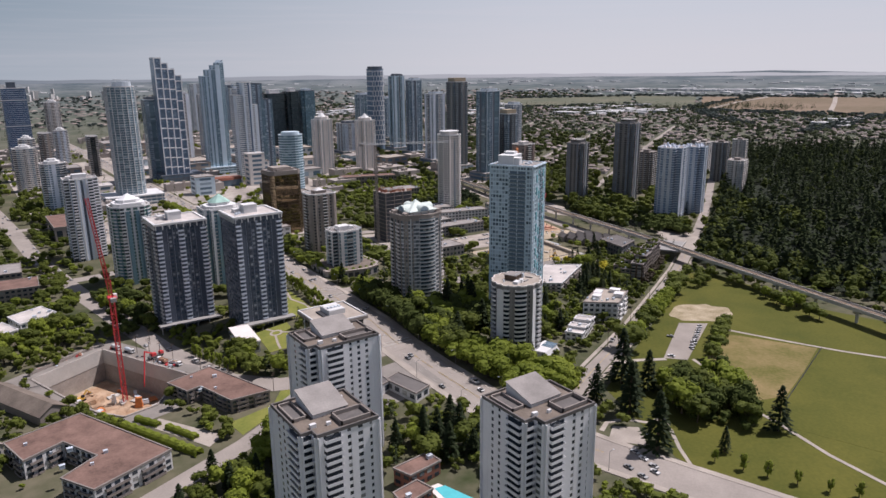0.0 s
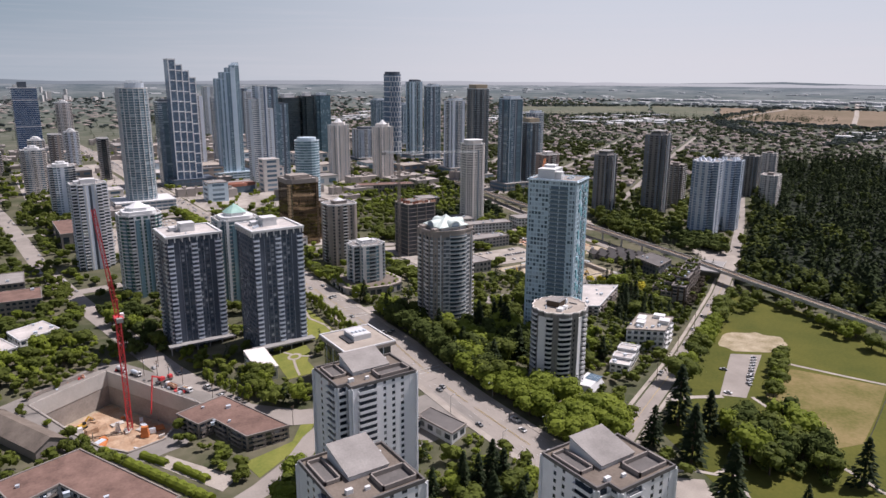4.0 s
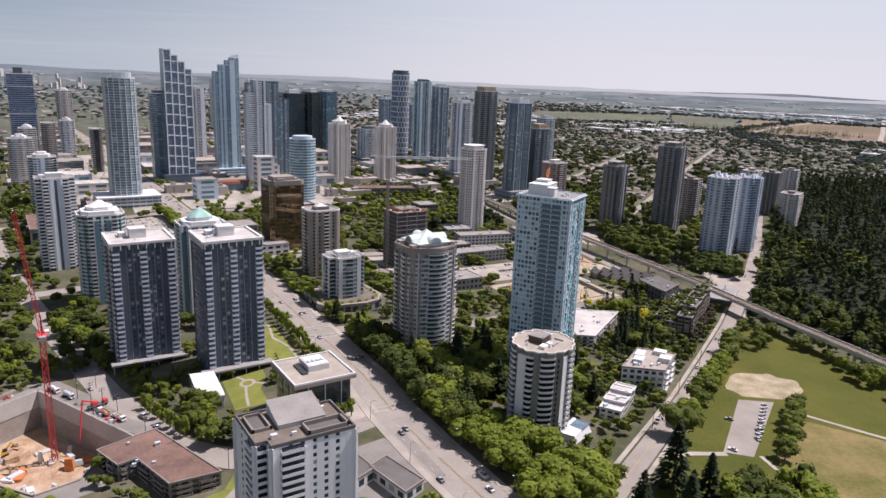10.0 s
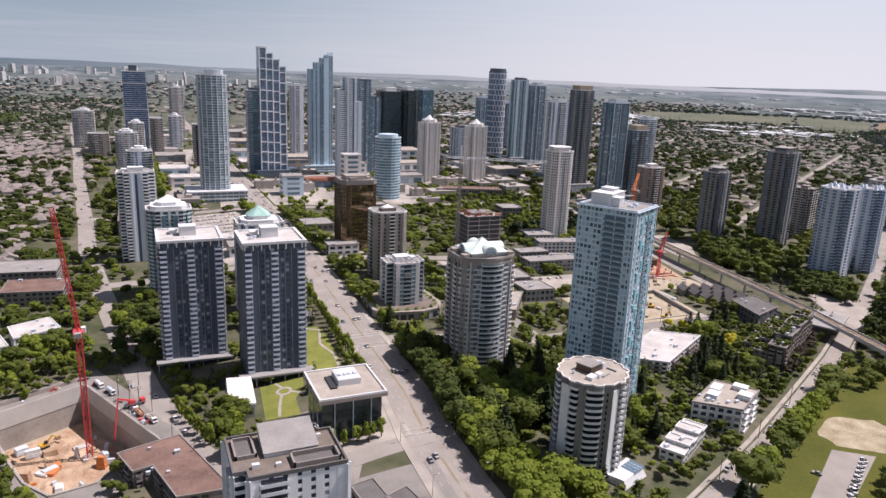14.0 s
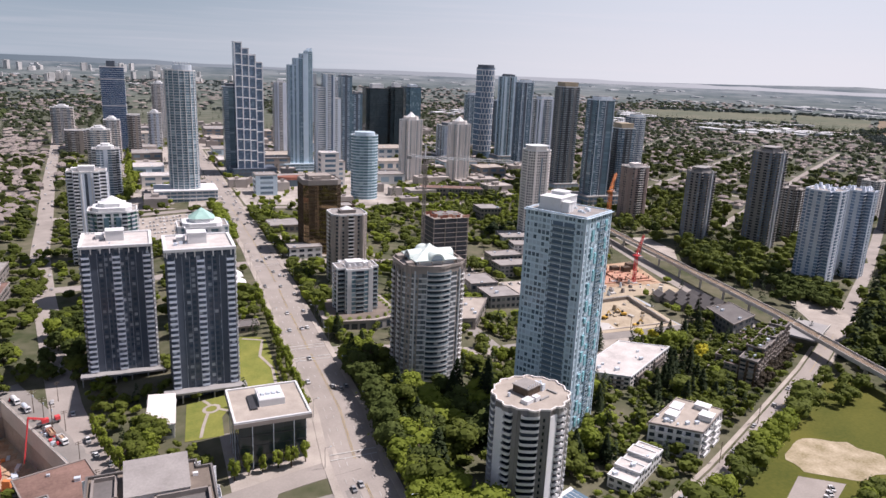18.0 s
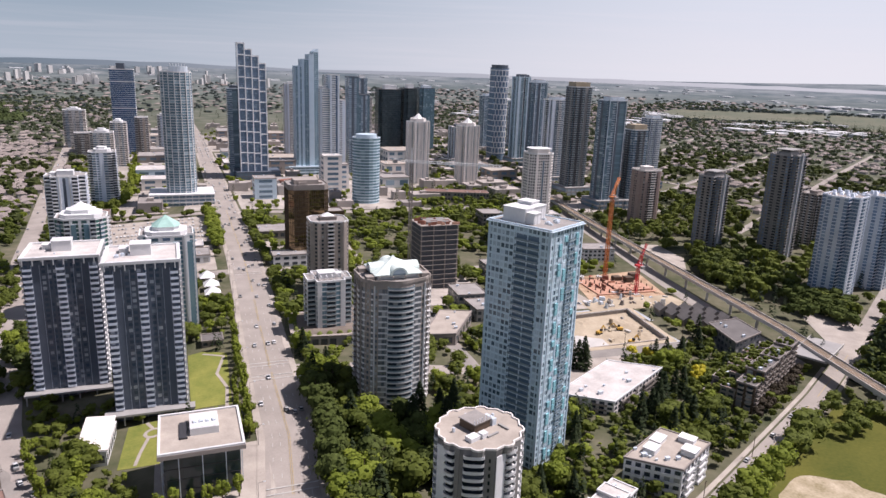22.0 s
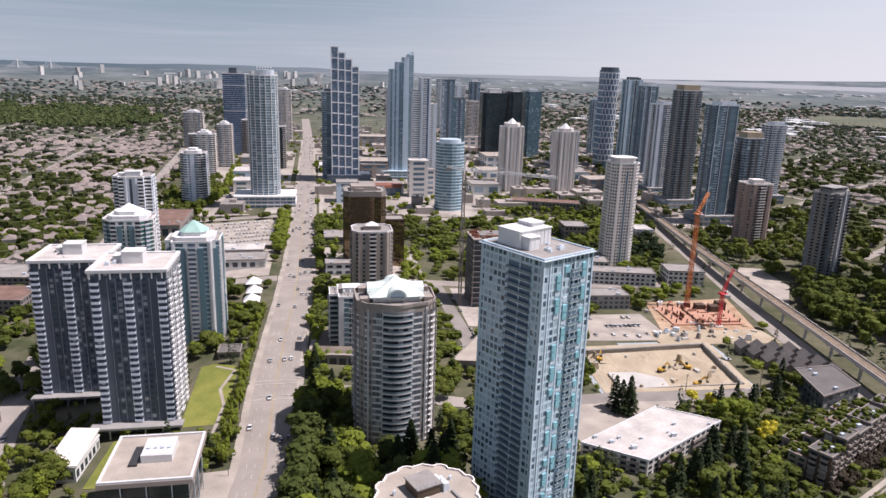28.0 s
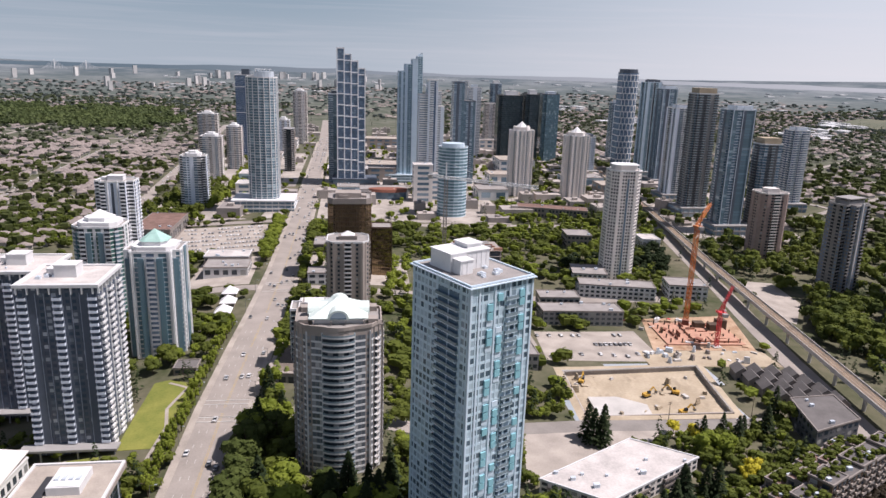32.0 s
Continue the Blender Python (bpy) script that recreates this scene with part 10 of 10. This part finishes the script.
for _ in range(4000):
    if len(shops) >= 190:
        break
    x, y = rng.uniform(-165, 620), rng.uniform(440, 1500)
    w = rng.uniform(7, 20)
    if road_gap(x, y) < w + 9 or any((x - a) ** 2 + (y - b) ** 2 < (w + 24) ** 2 for a, b in TOWERS) or any((x - s[0]) ** 2 + (y - s[1]) ** 2 < (w + s[4] + 4) ** 2 for s in shops):
        continue
    shops.append((x, y, gz(x, y) - 0.5, rng.choice((0, 1.571)) + rng.uniform(-.03, .03), w, rng.uniform(5, 13)))
merged("distant_shops", [(-1, -0.7, 0), (1, -0.7, 0), (1, 0.7, 0), (-1, 0.7, 0), (-1, -0.7, 1), (1, -0.7, 1), (1, 0.7, 1), (-1, 0.7, 1), (-0.94, -0.64, 0.95), (0.94, -0.64, 0.95), (0.94, 0.64, 0.95), (-0.94, 0.64, 0.95), (-0.3, -0.2, 0.95), (0.1, -0.2, 0.95), (0.1, 0.2, 0.95), (-0.3, 0.2, 0.95), (-0.3, -0.2, 1.25), (0.1, -0.2, 1.25), (0.1, 0.2, 1.25), (-0.3, 0.2, 1.25)],
       [(0, 1, 5, 4), (1, 2, 6, 5), (2, 3, 7, 6), (3, 0, 4, 7), (4, 5, 9, 8), (5, 6, 10, 9), (6, 7, 11, 10), (7, 4, 8, 11), (8, 9, 10, 11), (12, 13, 17, 16), (13, 14, 18, 17), (14, 15, 19, 18), (15, 12, 16, 19), (16, 17, 18, 19)], shops, M["shoproof"], "low flat-roofed shops of the far town centre", "buildings")
rng = random.Random(70)
halls = []
for x0, y0, x1, y1, n, w0, w1 in ((2690, 2060, 3320, 1050, 60, 16, 46), (2560, 1900, 3100, 980, 26, 14, 34), (1600, 1330, 1900, 1160, 26, 14, 44), (1650, 1500, 2050, 1400, 22, 12, 34), (1800, 560, 1950, 500, 8, 14, 32), (1300, 1500, 1750, 1900, 34, 12, 34), (900, 1900, 1500, 2300, 40, 10, 30), (500, 2100, 1000, 2500, 30, 10, 26)):
    for _ in range(n):
        u = rng.random()
        x, y = x0 + (x1 - x0) * u + rng.gauss(0, 40), y0 + (y1 - y0) * u + rng.gauss(0, 40)
        halls.append((x, y, gz(x, y) - 0.5, rng.choice((0.3, 1.87)) + rng.uniform(-.1, .1), rng.uniform(w0, w1), rng.uniform(6, 10)))
for _ in range(170):
    a, r = rng.uniform(-0.25, 1.25), rng.uniform(2900, 4300)
    x, y = r * math.sin(a), r * math.cos(a)
    if not any(inside(p, x, y) for p in FIELDS):
        halls.append((x, y, gz(x, y) - 0.5, rng.choice((0.3, 1.87)) + rng.uniform(-.1, .1), rng.uniform(9, 34), rng.uniform(4, 6)))
halls.append((1735, 1276, gz(1735, 1276), 0.3, 62, 9))
merged("distant_warehouses", bv, bf, halls, M["halls"], "pale roofed warehouses on the distant plain", "buildings")
blocks = []
for cx, cy, sx, sy, n in ((-415, 3150, 62, 70, 15), (-620, 3250, 60, 70, 4), (0, 3250, 60, 80, 7), (140, 3300, 60, 80, 6), (-560, 3800, 110, 100, 12), (-110, 3900, 150, 100, 9), (-960, 3800, 200, 80, 4), (-900, 3000, 120, 150, 5), (330, 3300, 90, 100, 4), (-1300, 3300, 200, 200, 5)):
    for _ in range(n):
        x, y = rng.gauss(cx, sx), rng.gauss(cy, sy)
        blocks.append((x, y, gz(x, y) - 1, rng.uniform(0, 1.5), rng.uniform(8, 12), rng.uniform(18, 46)))
merged("distant_apartment_towers", bv, bf, blocks, M["fartower"], "clusters of pale apartment towers far off", "buildings")

# open farmland on the horizon
cover("field", FIELDS[0], 2.2, M["field"], "brown tilled fields on the distant plain", "field", 120)
cover("field", FIELDS[1], 2.0, M["fieldgreen"], "green and tan fields on the distant plain", "field", 120)
cover("field", FIELDS[2], 2.0, M["fieldgreen"], "tan meadows on the distant plain", "field", 120)
for pts in ([(2215, 740), (2560, 900), (3300, 1260)], [(2010, 1085), (2400, 1200), (2850, 1270)]):
    bm = bmesh.new()
    ribbon(bm, pts, 16, 3.2, step=60)
    structure("road_farm", bm, M["paving"], "straight pale farm road across the fields", "road")
hv2, hf2 = small_cloud(33, 4, 0.3, 1, False)
hedges = []
rng = random.Random(77)
for x0, y0, x1, y1, n in ((2050, 1180, 2800, 1330, 130), (2165, 560, 2010, 1090, 150), (2080, 700, 1960, 1150, 120), (2420, 1740, 1960, 2060, 120), (1500, 1760, 2070, 1430, 120), (2900, 870, 2440, 1760, 200), (1560, 480, 2150, 560, 220), (1650, 700, 1980, 1080, 200)):
    for _ in range(n):
        u = rng.random()
        x, y = x0 + (x1 - x0) * u + rng.gauss(0, 16), y0 + (y1 - y0) * u + rng.gauss(0, 16)
        hgt = rng.uniform(8, 17)
        hedges.append((x, y, gz(x, y), rng.uniform(0, 6), hgt * 1.4, hgt))
merged("field_hedges", hv2, hf2, hedges, M["hazeleaf"], "tree belts between the distant fields", "trees", leaves=1)

# ---- cars ----
def car_proto(name, L, W, H, label):
    t = thing(name, 0, 0, -300, 0, label, "car", "traffic")
    bm = bmesh.new()
    prism(bm, [(-W / 2, -L / 2), (W / 2, -L / 2), (W / 2, L / 2), (-W / 2, L / 2)], 0.3, H * 0.58)
    bmesh.ops.bevel(bm, geom=bm.edges[:], offset=0.14, segments=2)
    part("body", bm, M["carpaint"], t)
    bm = bmesh.new()
    prism(bm, [(-W * 0.46, -L * 0.30), (W * 0.46, -L * 0.30), (W * 0.46, L * 0.22), (-W * 0.46, L * 0.22)], H * 0.56, H * 0.95, [(-W * 0.38, -L * 0.22), (W * 0.38, -L * 0.22), (W * 0.38, L * 0.08), (-W * 0.38, L * 0.08)])
    part("cabin_glass", bm, M["glassdark"], t)
    bm = bmesh.new()
    prism(bm, [(-W * 0.375, -L * 0.21), (W * 0.375, -L * 0.21), (W * 0.375, L * 0.07), (-W * 0.375, L * 0.07)], H * 0.95, H)
    part("roof", bm, M["carpaint"], t)
    for sx in (-1, 1):
        bm = bmesh.new()
        for sy in (-0.3, 0.3):
            n = 10
            ring = [(sy * L + 0.33 * math.cos(6.283 * i / n), 0.33 + 0.33 * math.sin(6.283 * i / n)) for i in range(n)]
            a = [bm.verts.new((sx * W / 2 - 0.1, p, q)) for p, q in ring]
            b = [bm.verts.new((sx * W / 2 + 0.06, p, q)) for p, q in ring]
            bm.faces.new(a)
            bm.faces.new(b[::-1])
            for i in range(n):
                bm.faces.new((a[i], a[(i + 1) % n], b[(i + 1) % n], b[i]))
        part("wheel_pair", bm, M["tyre"], t)
    return t


sedan = car_proto("car", 4.6, 1.85, 1.5, "car on the asphalt")
van = car_proto("delivery_van", 5.6, 2.1, 2.5, "tall van on the asphalt")
spots = []
rng = random.Random(80)
for lane, dirn in ((-9, 1), (-5.7, 1), (-2.2, 1), (2.2, 0), (5.7, 0), (9, 0)):
    y = -300 + rng.uniform(0, 30)
    while y < 400:
        x = avenue_x(y) + lane
        spots.append((x, y, 180 * dirn, 0.2))
        y += rng.uniform(34, 90) if y > 60 and lane > 0 else rng.uniform(60, 170)
for i in range(10):
    spots.append((154 + i * 4.4, -213 + i * 2.45, -30, 0.2))
for x, y, a in ((132, -214, 20), (160, -192, 30), (60, -206, -64), (120, -177, -64), (175, -152, -64), (205, -136, -64), (236, -121, -64), (262, -108, -64), (-138, -128, 28), (-100, -68, 20), (-106, -58, 20), (-122, -36, 22), (-127, -26, 22), (-118, -14, 8), (-110, -44, 15)):
    spots.append((x, y, a, 0.22))
for i in range(8):
    spots.append((226 + i * 3.4, 100, 0, 0.2))
for i, (x, y, a, lift) in enumerate(spots):
    src = van if i % 11 == 5 else sedan
    copy_thing(src, pose(x, y, gz(x, y) + lift, 0, 0, a))
for o in (sedan, van):
    for c in list(o.children):
        bpy.data.objects.remove(c)
    bpy.data.objects.remove(o)

# cars too far off to count
cv = [(-0.9, -2.2, 0.3), (0.9, -2.2, 0.3), (0.9, 2.2, 0.3), (-0.9, 2.2, 0.3), (-0.9, -2.2, 0.85), (0.9, -2.2, 0.85), (0.9, 2.2, 0.85), (-0.9, 2.2, 0.85),
      (-0.85, -1.5, 0.85), (0.85, -1.5, 0.85), (0.85, 1.2, 0.85), (-0.85, 1.2, 0.85), (-0.7, -1.0, 1.45), (0.7, -1.0, 1.45), (0.7, 0.5, 1.45), (-0.7, 0.5, 1.45)]
cf = [(0, 1, 5, 4), (1, 2, 6, 5), (2, 3, 7, 6), (3, 0, 4, 7), (4, 5, 6, 7), (8, 9, 13, 12), (9, 10, 14, 13), (10, 11, 15, 14), (11, 8, 12, 15), (12, 13, 14, 15)]
rng = random.Random(83)
parked = []
for r in range(7):
    for k in range(26):
        if rng.random() < 0.72:
            x, y = -101 + k * 3.3, 306 + r * 15.5
            parked.append((x, y, gz(x, y) + 0.2, 0, 1, 1))
for y in range(410, 1300, 9):
    for lane in (-9, -5, 4, 8):
        if rng.random() < 0.28:
            x = 11 - (y > 600) * (y - 600) * 0.004 + lane
            parked.append((x, y + rng.uniform(-3, 3), gz(x, y) + 0.2, 0, 1, 1))
for (x0, y0), (x1, y1) in zip(SIDE[5:], SIDE[6:]):
    a = math.atan2(-(x1 - x0), y1 - y0)
    for k in range(int(math.hypot(x1 - x0, y1 - y0) / 9)):
        if rng.random() < 0.3:
            u, o = k * 9 / math.hypot(x1 - x0, y1 - y0), rng.choice((-5.5, -2, 2, 5.5))
            x, y = x0 + (x1 - x0) * u + o * math.cos(a), y0 + (y1 - y0) * u + o * math.sin(a)
            parked.append((x, y, gz(x, y) + 0.17, a, 1, 1))
for k in range(16):
    for x, y in ((190 + k * 4.2, 80 + (k % 3) * 2), (190 + k * 4.2, 116), (126, 30 + k * 9), (114, 34 + k * 9)):
        if rng.random() < 0.55:
            parked.append((x, y, gz(x, y) + 0.2, 0.1, 1, 1))
for x0, y0, x1, y1 in ((-230, 330, -900, 520), (-235, 560, -1000, 800), (-330, 250, -420, 1500), (480, 380, 1300, 900), (760, 330, 560, 1000)):
    a, n = math.atan2(-(x1 - x0), y1 - y0), math.hypot(x1 - x0, y1 - y0)
    for k in range(int(n / 14)):
        if rng.random() < 0.5:
            u, o = k * 14 / n, rng.choice((-3.4, 3.4))
            x, y = x0 + (x1 - x0) * u + o * math.cos(a), y0 + (y1 - y0) * u + o * math.sin(a)
            parked.append((x, y, gz(x, y) + 0.32, a, 1, 1))
merged("parked_cars", cv, cf, parked, M["carfar"], "cars parked and driving far off in the town", "cars")

# ---- street lamps and power poles ----
lamp = thing("street_lamp", 0, 0, -300, 0, "tall grey street lamp beside the avenue", "street lamp", "street lamps")
bm = bmesh.new()
cyl(bm, 0, 0, 0.13, 0, 9.5, 8, 0.07)
part("pole", bm, M["steel"], lamp)
bm = bmesh.new()
bar(bm, (0, 0, 9.4), (2.4, 0, 9.8), 0.05)
part("arm", bm, M["steel"], lamp)
bm = bmesh.new()
box(bm, 2.0, 2.9, -0.16, 0.16, 9.7, 9.85)
part("lamp_head", bm, M["lightmetal"], lamp)
i = 0
for y in range(-280, 430, 42):
    for x, a in ((-13.6, 0), (13.6, 180)):
        xx = x + avenue_x(y)
        m = pose(xx, y, gz(xx, y) + 0.3, 0, 0, a)
        if i == 0:
            lamp.matrix_basis = m
        else:
            copy_thing(lamp, m)
        i += 1
pole = thing("utility_pole", -112, -62, gz(-112, -62), 20, "wooden utility pole with cross-arms", "pole", "utility poles")
bm = bmesh.new()
cyl(bm, 0, 0, 0.18, 0, 11, 8, 0.11)
part("pole", bm, M["bark"], pole)
for z in (9.6, 10.5):
    bm = bmesh.new()
    box(bm, -1.3, 1.3, -0.07, 0.07, z, z + 0.16)
    part("cross_arm", bm, M["bark"], pole)
for x, y in ((-120, -30), (-126, 4), (-132, 40), (-104, -88), (-86, -112), (186, 0), (230, -2), (278, 0), (110, -182), (160, -158), (210, -134)):
    copy_thing(pole, pose(x, y, gz(x, y), 0, 0, 20))
# cable-stayed bridge far off
def stayed_bridge(x, y, turn):
    t = thing("cable_stayed_bridge", x, y, 60, turn, "pale cable-stayed river bridge far in the distance", "bridge")
    bm = bmesh.new()
    box(bm, -170, 170, -8, 8, 8, 11)
    part("deck", bm, M["lightmetal"], t)
    for s in (-80, 80):
        bm = bmesh.new()
        bar(bm, (s, -9, -20), (s, 0, 70), 2.2)
        bar(bm, (s, 9, -20), (s, 0, 70), 2.2)
        part("pylon", bm, M["white"], t)
        for side in (-1, 1):
            bm = bmesh.new()
            for k in range(7):
                bar(bm, (s, 0, 66 - k * 4), (s + side * (76 - k * 10), 0, 11), 0.5)
            part("stay_fan", bm, M["white"], t)
    return t


stayed_bridge(-1520, 4030, 18)
# long low fence shape, made up to draw the dark line across the playing field
t = thing("field_fence", 135, -287, 0, 0, "low dark posts and wires made up for the dark line across the field", "fence")
for i in range(13):
    x, y = 7.33 * i, 2.25 * i
    bm = bmesh.new()
    cyl(bm, x, y, 0.09, gz(135 + x, y - 287), gz(135 + x, y - 287) + 1.6, 6)
    part("post", bm, M["frame"], t)
    if i < 12:
        za, zb = gz(135 + x, y - 287), gz(142.33 + x, y - 284.75)
        bm = bmesh.new()
        for k in range(6):
            bar(bm, (x, y, za + 0.25 + k * 0.25), (x + 7.33, y + 2.25, zb + 0.25 + k * 0.25), 0.045)
        part("wire_panel", bm, M["frame"], t)
# hills on the horizon, their distance haze painted as a glowing colour
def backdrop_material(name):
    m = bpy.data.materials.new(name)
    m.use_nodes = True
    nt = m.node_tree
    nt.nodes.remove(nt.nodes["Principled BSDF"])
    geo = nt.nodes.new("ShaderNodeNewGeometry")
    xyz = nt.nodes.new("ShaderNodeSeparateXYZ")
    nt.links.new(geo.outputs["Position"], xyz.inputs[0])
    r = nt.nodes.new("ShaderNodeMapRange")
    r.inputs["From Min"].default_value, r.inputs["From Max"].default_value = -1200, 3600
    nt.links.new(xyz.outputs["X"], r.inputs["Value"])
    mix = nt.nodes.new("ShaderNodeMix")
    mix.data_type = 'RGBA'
    # haze colours: grey-blue in the west, nearly white on the sun's side
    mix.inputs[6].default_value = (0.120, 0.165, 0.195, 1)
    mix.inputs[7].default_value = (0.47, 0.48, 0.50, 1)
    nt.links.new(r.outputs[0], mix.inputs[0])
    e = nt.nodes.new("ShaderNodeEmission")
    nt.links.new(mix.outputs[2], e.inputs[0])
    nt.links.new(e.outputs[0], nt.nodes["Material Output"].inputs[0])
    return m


def ridge(name, a0, a1, r, h, seed, label, mat):
    bm = bmesh.new()
    n = 160
    low, high = [], []
    for i in range(n + 1):
        a = radians(a0 + (a1 - a0) * i / n)
        x, y = r * math.sin(a), r * math.cos(a)
        e = min(1, i / 14, (n - i) / 14)
        z = gz(x, y) + h * e * (0.6 + 0.5 * noise.noise((i * 0.05, seed, 0)) + 0.15 * noise.noise((i * 0.22, seed, 3)))
        low.append(bm.verts.new((x, y, gz(x, y) - 60)))
        high.append(bm.verts.new((x, y, z)))
    for i in range(n):
        bm.faces.new((low[i], low[i + 1], high[i + 1], high[i]))
    return tagged(new(name, mesh_of(name, bm, mat)), label, "hills", "", "structure")


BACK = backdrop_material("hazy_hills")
ridge("backdrop_hills", -75, 48, 4600, 40, 2.0, "low wooded hills on the horizon in painted blue-grey haze", BACK)
ridge("backdrop_hills_east", 30, 110, 4650, 34, 7.0, "low hills on the horizon in painted pale haze", BACK)
